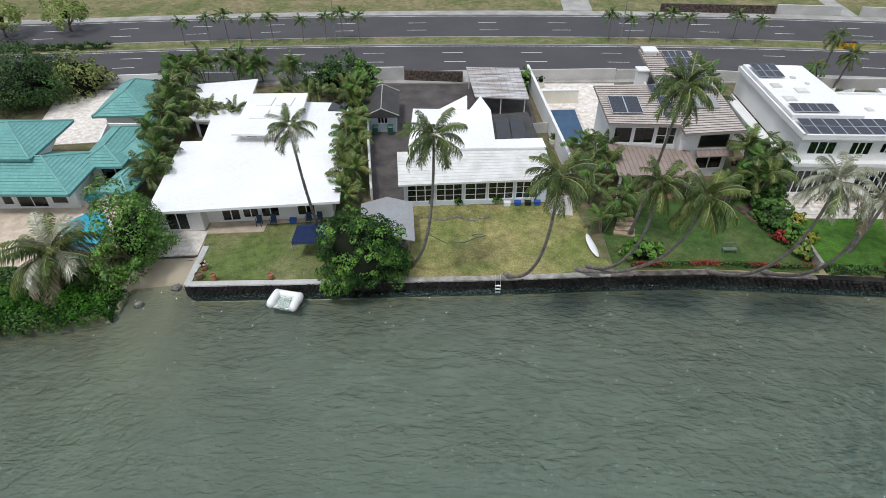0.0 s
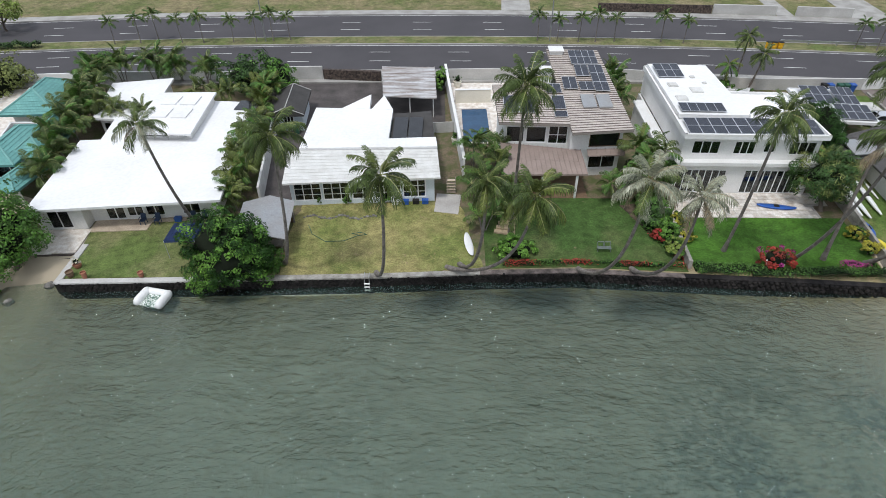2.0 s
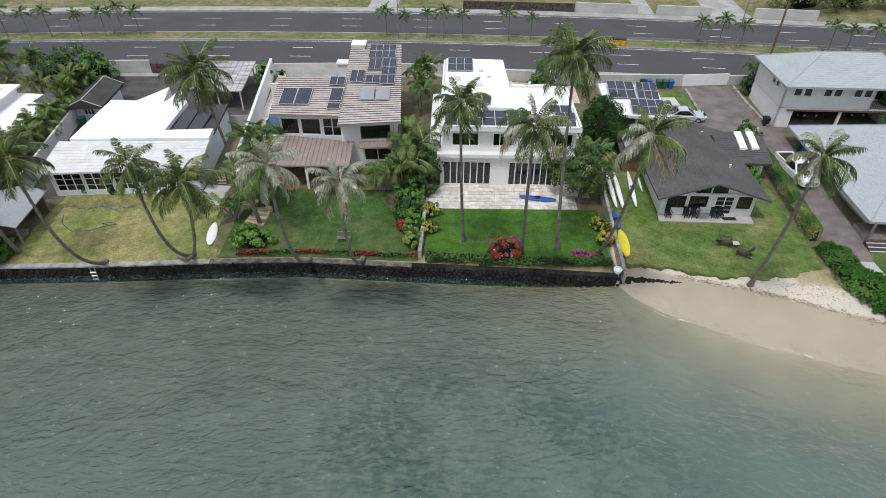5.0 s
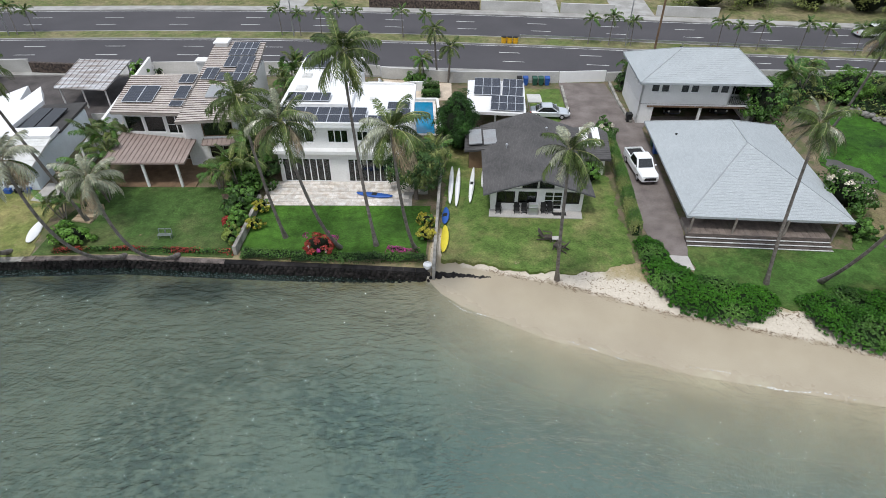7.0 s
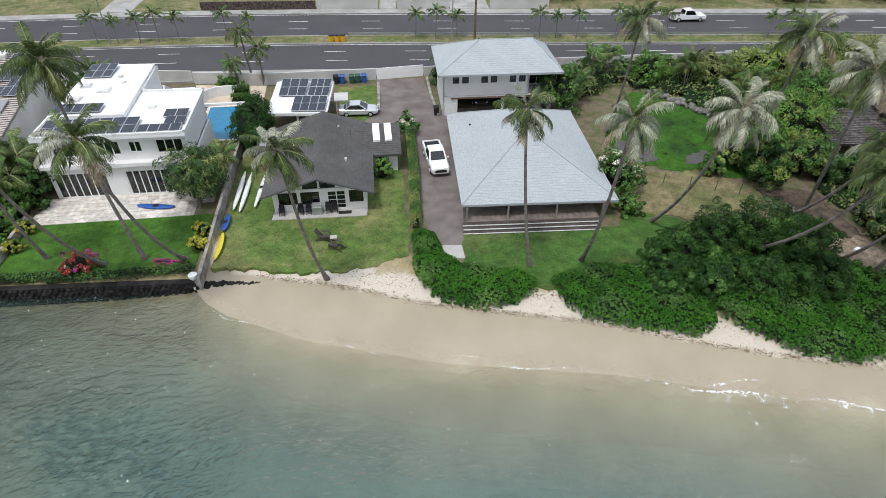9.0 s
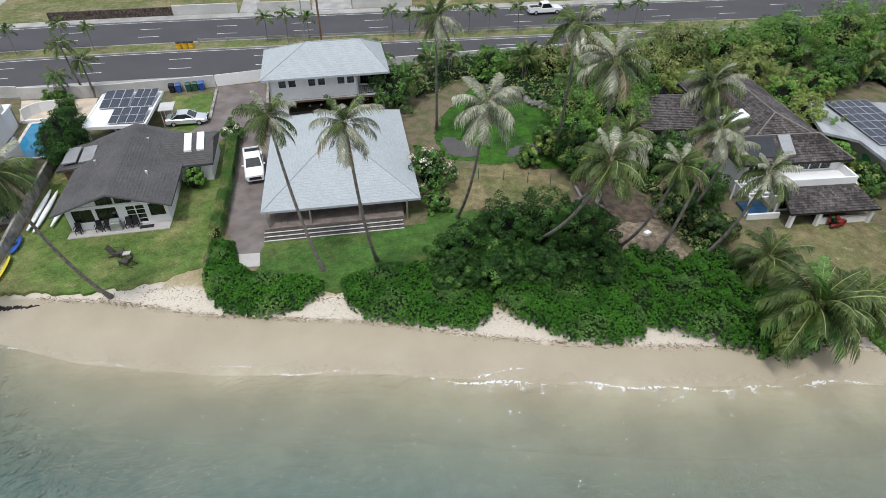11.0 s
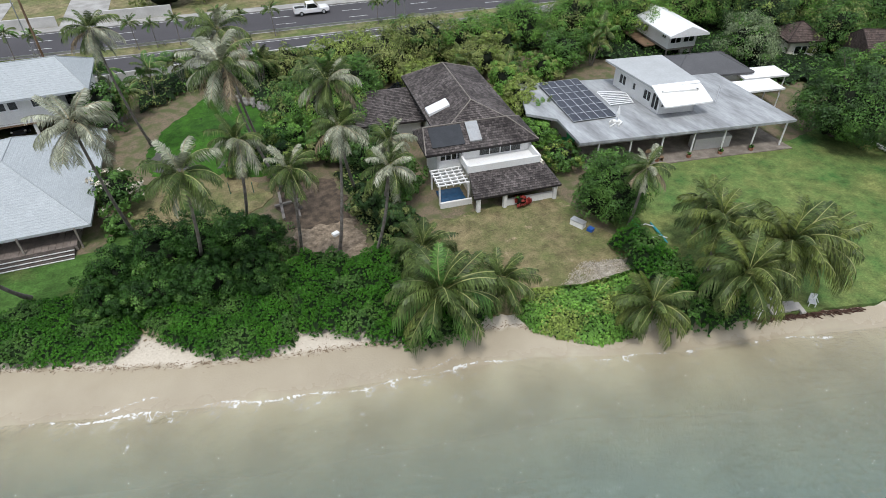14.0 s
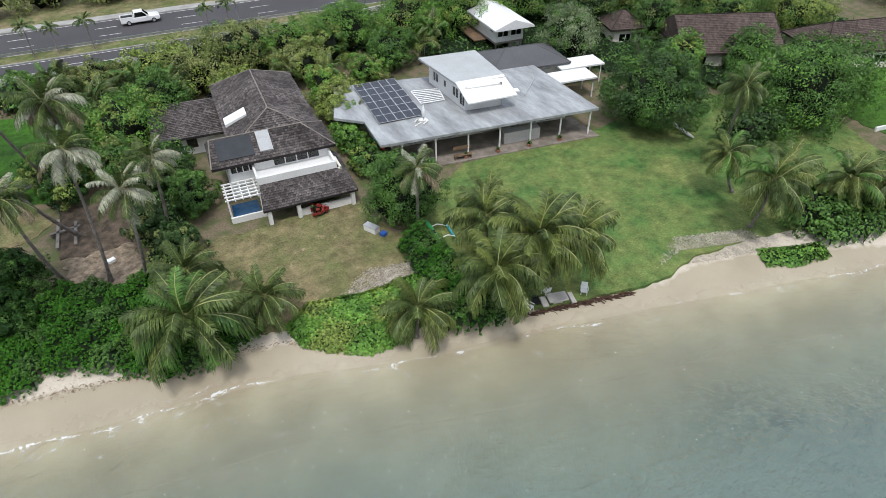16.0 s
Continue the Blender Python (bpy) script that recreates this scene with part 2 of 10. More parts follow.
M_tileDlip = mat("brown_tile_lip", (0.17, 0.13, 0.11), 0.85, 0.2, 1, 10, 0.1)
M_seam = mat("brown_standing_seam", (0.30, 0.235, 0.205), 0.55, 0.12, 1.2, 6, 0.05)
M_asphF = shinglemat("charcoal_asphalt_shingle", (0.112, 0.106, 0.104), (0.074, 0.071, 0.070), 0.33, 0.15, 0.16, 0.9, 0.8)
M_asphG = shinglemat("pale_blue_grey_shingle", (0.405, 0.432, 0.442), (0.37, 0.397, 0.408), 0.33, 0.16, 0.08, 0.9, 0.86)
M_shake = shinglemat("weathered_cedar_shake", (0.150, 0.130, 0.124), (0.050, 0.042, 0.040), 0.24, 0.28, 0.6, 0.9, 0.25)
M_shakeL = shinglemat("brown_cedar_shake", (0.13, 0.095, 0.082), (0.075, 0.055, 0.048), 0.24, 0.28, 0.4, 0.9, 0.35)
M_black = mat("black_rubber", (0.02, 0.02, 0.02), 0.7, 0.2, 1, 20, 0.0)
M_steel = mat("galvanised_steel", (0.45, 0.46, 0.47), 0.4, 0.1, 1, 20, 0.0, metal=0.7)
M_alu = mat("aluminium_frame", (0.62, 0.63, 0.65), 0.4, 0.05, 1, 20, 0.0, metal=0.6)
M_terracotta = mat("terracotta", (0.36, 0.16, 0.10), 0.8, 0.2, 0.4, 20, 0.1)
M_bluefabric = mat("navy_canvas", (0.035, 0.06, 0.16), 0.8, 0.2, 0.6, 20, 0.1)
M_bluepl = mat("blue_plastic", (0.03, 0.10, 0.36), 0.4, 0.1, 1, 20, 0.0)
M_greenpl = mat("green_plastic", (0.03, 0.10, 0.07), 0.45, 0.1, 1, 20, 0.0)
M_yellow = mat("yellow_plastic", (0.72, 0.60, 0.06), 0.4, 0.1, 1, 20, 0.0)
M_amber = mat("yellow_barrel", (0.72, 0.40, 0.02), 0.45, 0.1, 1, 20, 0.0)
M_whitepl = mat("white_gelcoat", (0.82, 0.82, 0.81), 0.3, 0.05, 1, 20, 0.0)
M_greenboat = mat("green_gelcoat", (0.06, 0.42, 0.14), 0.35, 0.1, 1, 20, 0.0)
M_teal = mat("teal_gelcoat", (0.04, 0.30, 0.36), 0.35, 0.1, 1, 20, 0.0)
M_red = mat("red_paint", (0.42, 0.03, 0.02), 0.4, 0.1, 1, 20, 0.0)
M_trunk = mat("palm_bark", (0.25, 0.225, 0.205), 0.9, 0.35, 0.4, 7, 0.6, second=(0.135, 0.115, 0.10), mix=0.8, bumpdist=0.04)
M_bark = mat("grey_bark", (0.14, 0.115, 0.095), 0.9, 0.3, 0.5, 9, 0.5)
M_carwhite = mat("white_car_paint", (0.80, 0.80, 0.80), 0.2, 0.03, 1, 20, 0.0, spec=0.6)
M_carsilver = mat("silver_car_paint", (0.62, 0.65, 0.68), 0.25, 0.03, 1, 20, 0.0, metal=0.4, spec=0.6)
M_cardark = mat("dark_car_paint", (0.02, 0.025, 0.035), 0.2, 0.03, 1, 20, 0.0, spec=0.6)
M_carblue = mat("slate_blue_car_paint", (0.09, 0.13, 0.18), 0.2, 0.03, 1, 20, 0.0, spec=0.6)
L_palm = leafmat("palm_leaf", (0.115, 0.160, 0.042), (0.036, 0.060, 0.016), 0.45, spec=0.25)
L_palmpale = leafmat("palm_leaf_pale", (0.400, 0.410, 0.300), (0.150, 0.165, 0.095), 0.34, spec=0.6)
L_rachis = mat("frond_rib", (0.30, 0.31, 0.12), 0.5, 0.2, 0.5, 9, 0.0)
L_ribdry = mat("dry_frond_rib", (0.33, 0.27, 0.17), 0.6, 0.2, 0.5, 9, 0.0)
L_palmdry = leafmat("palm_leaf_dry", (0.34, 0.275, 0.18), (0.19, 0.145, 0.09))
L_palmyel = leafmat("palm_leaf_yellowing", (0.150, 0.180, 0.040), (0.055, 0.082, 0.020), 0.45)
L_dark = leafmat("leaf_dark", (0.066, 0.135, 0.034), (0.026, 0.058, 0.016))
L_mid = leafmat("leaf_mid", (0.110, 0.225, 0.042), (0.040, 0.098, 0.020))
L_bright = leafmat("leaf_bright", (0.165, 0.325, 0.052), (0.068, 0.165, 0.028))
L_naupaka = leafmat("leaf_naupaka", (0.058, 0.184, 0.015), (0.021, 0.084, 0.007), spec=0.15)
L_olive = leafmat("leaf_olive", (0.290, 0.320, 0.105), (0.120, 0.160, 0.048))
L_yellow = leafmat("leaf_yellow", (0.493, 0.435, 0.051), (0.232, 0.246, 0.043))
L_lime = leafmat("leaf_lime", (0.300, 0.375, 0.085), (0.135, 0.200, 0.043))
L_thick = leafmat("leaf_glossy_dark", (0.041, 0.111, 0.018), (0.011, 0.034, 0.007), 0.5, spec=0.18)
L_red = leafmat("leaf_red", (0.435, 0.051, 0.043), (0.203, 0.043, 0.029))
L_pink = leafmat("leaf_magenta", (0.493, 0.043, 0.290), (0.232, 0.043, 0.116))
L_grey = leafmat("leaf_silvery", (0.250, 0.310, 0.165), (0.110, 0.155, 0.075))
L_flower = leafmat("white_blossom", (0.70, 0.66, 0.55), (0.5, 0.45, 0.35))
# near-black colour that paints the shade inside crowns onto an added core
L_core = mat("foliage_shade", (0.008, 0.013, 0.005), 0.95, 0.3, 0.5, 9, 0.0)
# dark green of the sheet under bed leaves, with their shade painted in
L_undergreen = mat("bed_inner_shade", (0.010, 0.026, 0.005), 0.95, 0.5, 0.3, 9, 0.0)


def glassmat(name, tint, rough, opaque):
    """Window glass: see-through with a tint, and glossy by the angle."""
    m = bpy.data.materials.new(name)
    m.use_nodes = True
    n, l = m.node_tree.nodes, m.node_tree.links
    t = n.new("ShaderNodeBsdfTransparent")
    t.inputs[0].default_value = (*tint, 1)
    d = n["Principled BSDF"]
    d.inputs["Base Color"].default_value = (0.02, 0.022, 0.024, 1)
    d.inputs["Roughness"].default_value = rough
    g = n.new("ShaderNodeBsdfGlossy")
    g.inputs["Roughness"].default_value = rough
    body = n.new("ShaderNodeMixShader")
    body.inputs[0].default_value = opaque
    l.new(t.outputs[0], body.inputs[1])
    l.new(d.outputs[0], body.inputs[2])
    fr = n.new("ShaderNodeFresnel")
    fr.inputs[0].default_value = 1.5
    mx = n.new("ShaderNodeMixShader")
    l.new(fr.outputs[0], mx.inputs[0])
    l.new(body.outputs[0], mx.inputs[1])
    l.new(g.outputs[0], mx.inputs[2])
    l.new(mx.outputs[0], n["Material Output"].inputs[0])
    return m


M_glass = glassmat("window_glass", (0.55, 0.6, 0.6), 0.04, 0.35)
M_carglass = glassmat("car_glass", (0.3, 0.33, 0.35), 0.04, 0.6)


def solarmat():
    """Photovoltaic cells: dark blue with fine pale lines, under glass."""
    m = bpy.data.materials.new("photovoltaic_cells")
    m.use_nodes = True
    n, l = m.node_tree.nodes, m.node_tree.links
    b = n["Principled BSDF"]
    uv = n.new("ShaderNodeUVMap")
    br = n.new("ShaderNodeTexBrick")
    br.offset = 0.0
    br.inputs["Scale"].default_value = 1.0
    br.inputs["Brick Width"].default_value, br.inputs["Row Height"].default_value, br.inputs["Mortar Size"].default_value = 0.16, 0.16, 0.006
    br.inputs["Color1"].default_value, br.inputs["Color2"].default_value = (0.014, 0.017, 0.028, 1), (0.022, 0.027, 0.042, 1)
    br.inputs["Mortar"].default_value = (0.075, 0.08, 0.09, 1)
    l.new(uv.outputs[0], br.inputs["Vector"])
    l.new(br.outputs[0], b.inputs["Base Color"])
    b.inputs["Roughness"].default_value = 0.16
    b.inputs["Specular IOR Level"].default_value = 0.5
    return m


M_solar = solarmat()
M_collector = mat("black_collector_glass", (0.030, 0.032, 0.036), 0.12, 0.2, 1.0, 9, 0.0, spec=0.5)
M_pool = mat("pool_water", (0.06, 0.40, 0.50), 0.06, 0.15, 1.2, 3, 0.1, spec=0.5)
M_poolblue = mat("deep_pool_water", (0.012, 0.20, 0.36), 0.06, 0.15, 1.2, 3, 0.1, spec=0.5)
M_pooldark = mat("shaded_pool_water", (0.022, 0.075, 0.155), 0.06, 0.15, 1.2, 3, 0.1, spec=0.5)


# ---- mesh helpers ----
class MB:
    """A plain mesh builder in world metres."""

    def __init__(self):
        self.v, self.f, self.uv, self.mi = [], [], [], []

    def face(self, pts, uv=None, mi=0):
        k = len(self.v)
        self.v += [tuple(p) for p in pts]
        self.f.append(tuple(range(k, k + len(pts))))
        self.uv.append(uv or [(0, 0)] * len(pts))
        self.mi.append(mi)

    def solid(self, lower, upper, mi=0):
        """A closed body between two rings of points, lower and upper, both counter-clockwise from above."""
        k, n = len(self.v), len(lower)
        self.v += [tuple(p) for p in lower] + [tuple(p) for p in upper]
        fs = [tuple(range(k + n, k + 2 * n)), tuple(range(k + n - 1, k - 1, -1))]
        fs += [(k + i, k + (i + 1) % n, k + n + (i + 1) % n, k + n + i) for i in range(n)]
        for f in fs:
            self.f.append(f)
            self.uv.append([(self.v[i][0], self.v[i][1]) for i in f])
            self.mi.append(mi)

    def prism(self, poly, z0, z1, mi=0):
        z0 = z0 if isinstance(z0, (list, tuple)) else [z0] * len(poly)
        z1 = z1 if isinstance(z1, (list, tuple)) else [z1] * len(poly)
        self.solid([(p[0], p[1], z) for p, z in zip(poly, z0)], [(p[0], p[1], z) for p, z in zip(poly, z1)], mi)

    def box(self, cx, cy, z0, sx, sy, h, rz=0.0, mi=0):
        c, s = math.cos(radians(rz)), math.sin(radians(rz))
        pts = [(cx + c * a - s * b, cy + s * a + c * b) for a, b in ((-sx / 2, -sy / 2), (sx / 2, -sy / 2), (sx / 2, sy / 2), (-sx / 2, sy / 2))]
        self.prism(pts, z0, z0 + h, mi)

    def beam(self, a, b, w, h, mi=0):
        """A bar of section w x h between two points."""
        a, b = Vector(a), Vector(b)
        d = (b - a).normalized()
        side = d.cross(Vector((0, 0, 1)))
        side = side.normalized() if side.length > 1e-4 else Vector((1, 0, 0))
        up = side.cross(d)
        ring = [side * w / 2 * p + up * h / 2 * q for p, q in ((-1, -1), (1, -1), (1, 1), (-1, 1))]
        self.solid([a + r for r in ring], [b + r for r in ring], mi)

    def tube(self, path, radii, n=8, cap=True, mi=0):
        path = [Vector(p) for p in path]
        k0 = len(self.v)
        ref = Vector((0.31, 0.95, 0.05))
        for i, p in enumerate(path):
            d = (path[min(i + 1, len(path) - 1)] - path[max(i - 1, 0)]).normalized()
            x = d.cross(ref).normalized()
            y = d.cross(x)
            r = radii[i] if isinstance(radii, (list, tuple)) else radii
            for j in range(n):
                a = 2 * math.pi * j / n
                self.v.append(tuple(p + x * math.cos(a) * r + y * math.sin(a) * r))
        for i in range(len(path) - 1):
            for j in range(n):
                a, b = k0 + i * n + j, k0 + i * n + (j + 1) % n
                self.f.append((a, b, b + n, a + n))
                self.uv.append([(0, 0)] * 4)
                self.mi.append(mi)
        if cap:
            self.f.append(tuple(range(k0 + (len(path) - 1) * n, k0 + len(path) * n)))
            self.uv.append([(0, 0)] * n)
            self.mi.append(mi)
        return self

    def rings(self, rings, mi=0, close=True):
        """A skin over rings of equal point counts."""
        k0, n = len(self.v), len(rings[0])
        for r in rings:
            self.v += [tuple(p) for p in r]
        fs = [(k0 + i * n + j, k0 + i * n + (j + 1) % n, k0 + (i + 1) * n + (j + 1) % n, k0 + (i + 1) * n + j)
              for i in range(len(rings) - 1) for j in range(n)]
        if close:
            fs += [tuple(range(k0 + n - 1, k0 - 1, -1)), tuple(range(k0 + (len(rings) - 1) * n, k0 + len(rings) * n))]
        for f in fs:
            self.f.append(f)
            self.uv.append([(0, 0)] * len(f))
            self.mi.append(mi)

    def courses(self, e0, e1, t1, t0, step, lift, mi=0, lipmi=None):
        """A roof slope from eave e0-e1 to top t0-t1 in overlapping courses, with the UV map in metres."""
        e0, e1, t0, t1 = (Vector(p) for p in (e0, e1, t0, t1))
        run = ((t0 + t1) / 2 - (e0 + e1) / 2).length
        n = max(1, round(run / step))
        nrm = (e1 - e0).cross((t0 + t1) / 2 - e0).normalized()
        along = (e1 - e0).normalized()
        for i in range(n):
            a, b = i / n, (i + 1) / n
            p, q = e0.lerp(t0, a), e1.lerp(t1, a)
            r, s = e1.lerp(t1, b), e0.lerp(t0, b)
            up, base = nrm * lift, nrm * 0.0
            us = [(x - e0).dot(along) for x in (p, q, r, s)]
            v0, v1 = a * run, b * run
            if (r - s).length < 0.002:
                self.face([p + up, q + up, r], [(us[0], v0), (us[1], v0), (us[2], v1)], mi)
            else:
                self.face([p + up, q + up, r + base, s + base], [(us[0], v0), (us[1], v0), (us[2], v1), (us[3], v1)], mi)
            self.face([p, q, q + up, p + up], [(us[0], v0), (us[1], v0), (us[1], v0), (us[0], v0)], mi if lipmi is None else lipmi)

    def make(self, name, mats, smooth=False):
        me = bpy.data.meshes.new(name)
        index, verts, remap = {}, [], []
        for p in self.v:
            key = (round(p[0], 3), round(p[1], 3), round(p[2], 3))
            if key not in index:
                index[key] = len(verts)
                verts.append(p)
            remap.append(index[key])
        keep = [i for i, f in enumerate(self.f) if len({remap[k] for k in f}) == len(f)]
        self.f = [tuple(remap[k] for k in self.f[i]) for i in keep]
        self.uv, self.mi = [self.uv[i] for i in keep], [self.mi[i] for i in keep]
        me.from_pydata(verts, [], self.f)
        uvl = me.uv_layers.new(name="UVMap")
        flat = np.array([c for face in self.uv for uv in face for c in uv], dtype=np.float32)
        uvl.data.foreach_set("uv", flat)
        for m in (mats if isinstance(mats, (list, tuple)) else [mats]):
            me.materials.append(m)
        me.polygons.foreach_set("material_index", np.array(self.mi, dtype=np.int32))
        if smooth:
            me.polygons.foreach_set("use_smooth", np.ones(len(self.f), dtype=bool))
        me.update()
        return me


def wm(ob):
    return (wm(ob.parent) if ob.parent else Matrix()) @ ob.matrix_parent_inverse @ ob.matrix_basis


def thing(name, loc, label, category, group="", kind=""):
    ob = new(name)
    ob.empty_display_size = 0.2
    ob.location = loc
    ob.matrix_basis = Matrix.Translation(loc)
    return tagged(ob, label, category, group, kind)


def part(name, mb, mats, parent=None, label="", smooth=False):
    """Links a built mesh (in world metres) as one object, under parent if one is given."""
    me = mb.make(name, mats, smooth) if isinstance(mb, MB) else mb
    ob = new(name, me)
    if parent is not None:
        ob.parent = parent
        ob.matrix_parent_inverse = wm(parent).inverted()
    return tagged(ob, label)


def setting(name, mb, mats, label, category, kind="structure", smooth=False):
    return tagged(part(name, mb, mats, None, label, smooth), category=category, kind=kind)


# ---- the lie of the land ----
SHORE = [(-400, 25), (-60, 28.3), (-36.8, 29.6), (-29.4, 31.2), (-28.9, 34.0), (-24.4, 34.8), (-23.9, 34.0), (-11.4, 34.5), (2.6, 35.1), (11.6, 35.7), (19, 36.0), (26, 35.6), (38, 34.9),
         (45.4, 34.4), (46.2, 33.2), (48, 31.6), (54.4, 28.1), (64, 24.8), (76, 22.2), (82, 20.3), (91, 17.6), (103, 15.0), (110, 13.6), (115, 11.5),
         (121.5, 9.2), (126, 8.2), (135.4, 5.6), (142.8, 3.2), (148, 1.7), (156, -1.1), (180, -9), (600, -120)]
SX, SY = np.array([p[0] for p in SHORE]), np.array([p[1] for p in SHORE])
BW = [(-400, 1), (45, 4), (55, 6.5), (75, 5.0), (85, 4.0), (110, 3.2), (117, 2.0), (124, 1.3), (137, 1.5), (142, 4), (150, 3.5), (160, 2), (600, 2)]


def shore_y(x):
    return np.interp(x, SX, SY)


def beach_w(x):
    return np.interp(x, [p[0] for p in BW], [p[1] for p in BW])


def land(y):
    return 1.4 + np.clip((np.asarray(y) - 42) / 33, 0, 1) * 0.9


def height(x, d):
    """Ground height at x, d metres inland of the waterline."""
    x, d = np.asarray(x, float), np.asarray(d, float)
    walled = ((x > -23.9) & (x < 45.5)) | (x < -29.1)
    y = shore_y(x) + d
    bw = beach_w(x)
    g = land(y)
    beach = np.where(d < 0, np.maximum(0.53 + 0.09 * d, -0.6 + 0.012 * d), np.where(d < bw, 0.53 + 0.67 * d / bw, np.minimum(g, 1.2 + 0.2 * (d - bw))))
    fan = np.clip((x - 31) / 14.5, 0, 1) ** 1.6
    wall = np.where(d < 0, np.maximum(-0.30 + 0.05 * d, -0.75 + 0.012 * d) * (1 - fan) + np.maximum(0.53 + 0.09 * d, -0.6 + 0.012 * d) * fan, g)
    cove = np.where(d < 0, np.maximum(0.35 + 0.1 * d, -0.9), np.minimum(0.35 + 0.3 * d, g))
    z = np.where(walled, wall, beach)
    z = np.where((x >= -29.1) & (x <= -23.9), cove, z)
    return np.maximum(z, -2.2)


def groundz(x, y):
    return float(height(x, y - shore_y(x)))


def sheet(name, xs, ds, zfun, mats, attrs):
    X, D = np.meshgrid(xs, ds, indexing="ij")
    Y = shore_y(X) + D
    Z = zfun(X, D)
    verts = np.stack([X, Y, Z], -1).reshape(-1, 3)
    n, m = len(xs), len(ds)
    i, j = np.meshgrid(np.arange(n - 1), np.arange(m - 1), indexing="ij")
    a = (i * m + j).ravel()
    faces = np.stack([a, a + m, a + m + 1, a + 1], -1)
    me = bpy.data.meshes.new(name)
    me.from_pydata(verts.tolist(), [], faces.tolist())
    for key, val in attrs(X, D, Y).items():
        at = me.attributes.new(key, "FLOAT", "POINT")
        at.data.foreach_set("value", val.ravel().astype(np.float32))
    for q in mats:
        me.materials.append(q)
    me.polygons.foreach_set("use_smooth", np.ones(len(faces), dtype=bool))
    me.update()
    return new(name, me)


def groundmat():
    m = bpy.data.materials.new("sand_soil_and_seabed")
    m.use_nodes = True
    n, l = m.node_tree.nodes, m.node_tree.links
    b = n["Principled BSDF"]
    b.inputs["Specular IOR Level"].default_value = 0.45
    geo = n.new("ShaderNodeNewGeometry")

    def noise_tex(scale, detail=5, stretch=None):
        t = n.new("ShaderNodeTexNoise")
        t.inputs["Scale"].default_value, t.inputs["Detail"].default_value = scale, detail
        if stretch:
            mp = n.new("ShaderNodeMapping")
            mp.inputs["Scale"].default_value = stretch
            l.new(geo.outputs["Position"], mp.inputs[0])
            l.new(mp.outputs[0], t.inputs["Vector"])
        else:
            l.new(geo.outputs["Position"], t.inputs["Vector"])
        return t.outputs[0]

    def ramp(src, p0, p1, c0=(0, 0, 0), c1=(1, 1, 1)):
        r = n.new("ShaderNodeValToRGB")
        r.color_ramp.elements[0].position, r.color_ramp.elements[1].position = p0, p1
        r.color_ramp.elements[0].color, r.color_ramp.elements[1].color = (*c0, 1), (*c1, 1)
        l.new(src, r.inputs[0])
        return r.outputs[0]

    def step(src, lo, hi):
        r = n.new("ShaderNodeMapRange")
        r.inputs["From Min"].default_value, r.inputs["From Max"].default_value = lo, hi
        l.new(src, r.inputs[0])
        return r.outputs[0]

    def math_(op, a, c):
        k = n.new("ShaderNodeMath")
        k.operation = op
        for i, v in enumerate((a, c)):
            if isinstance(v, (int, float)):
                k.inputs[i].default_value = v
            else:
                l.new(v, k.inputs[i])
        return k.outputs[0]

    def mixc(fac, a, c):
        k = n.new("ShaderNodeMix")
        k.data_type = "RGBA"
        for i, v in ((0, fac), (6, a), (7, c)):
            if isinstance(v, tuple):
                k.inputs[i].default_value = (*v, 1)
            else:
                l.new(v, k.inputs[i])
        return k.outputs[2]

    def attr(name):
        k = n.new("ShaderNodeAttribute")
        k.attribute_name = name
        return k.outputs["Fac"]

    d, reef, past = attr("shore"), attr("reef"), attr("inland")
    n1, n2, n3 = noise_tex(0.9), noise_tex(7.0, 4), noise_tex(0.25, 6)
    sand = mixc(ramp(n2, 0.3, 0.75), (0.49, 0.43, 0.345), (0.60, 0.54, 0.45))
    litter = ramp(noise_tex(4.5, 9), 0.575, 0.63)
    sand = mixc(math_("MULTIPLY", litter, step(past, -1.2, 0.4)), sand, (0.16, 0.11, 0.07))
    wet = mixc(ramp(n3, 0.3, 0.7), (0.335, 0.283, 0.205), (0.390, 0.335, 0.245))
    d1 = math_("ADD", d, math_("MULTIPLY", math_("SUBTRACT", n1, 0.5), 3.0))
    shore = mixc(step(math_("ADD", past, math_("MULTIPLY", math_("SUBTRACT", n1, 0.5), 1.4)), -2.1, -1.7), wet, sand)
    soil = mixc(ramp(n2, 0.35, 0.7), (0.20, 0.15, 0.10), (0.10, 0.085, 0.05))
    soil = mixc(ramp(n1, 0.42, 0.62), soil, (0.085, 0.10, 0.035))
    p1 = math_("ADD", past, math_("MULTIPLY", math_("SUBTRACT", n1, 0.5), 4.0))
    straw = mixc(ramp(n2, 0.35, 0.7), (0.36, 0.29, 0.17), (0.26, 0.22, 0.11))
    shore = mixc(step(p1, 0.3, 1.6), shore, straw)
    shore = mixc(step(p1, 2.2, 3.6), shore, soil)
    bed = mixc(ramp(n3, 0.35, 0.65), (0.35, 0.31, 0.22), (0.44, 0.40, 0.29))
    silt = mixc(ramp(n1, 0.35, 0.65), (0.185, 0.162, 0.118), (0.245, 0.215, 0.160))
    bed = mixc(attr("silt"), bed, silt)
    weed = mixc(ramp(n2, 0.3, 0.7), (0.045, 0.041, 0.028), (0.120, 0.110, 0.076))
    broad = step(noise_tex(0.12, 6), 0.40, 0.62)
    fleck = step(math_("ADD", math_("MULTIPLY", noise_tex(2.1, 8, (0.7, 1, 1)), 1.0), math_("MULTIPLY", broad, 0.16)), 0.54, 0.66)
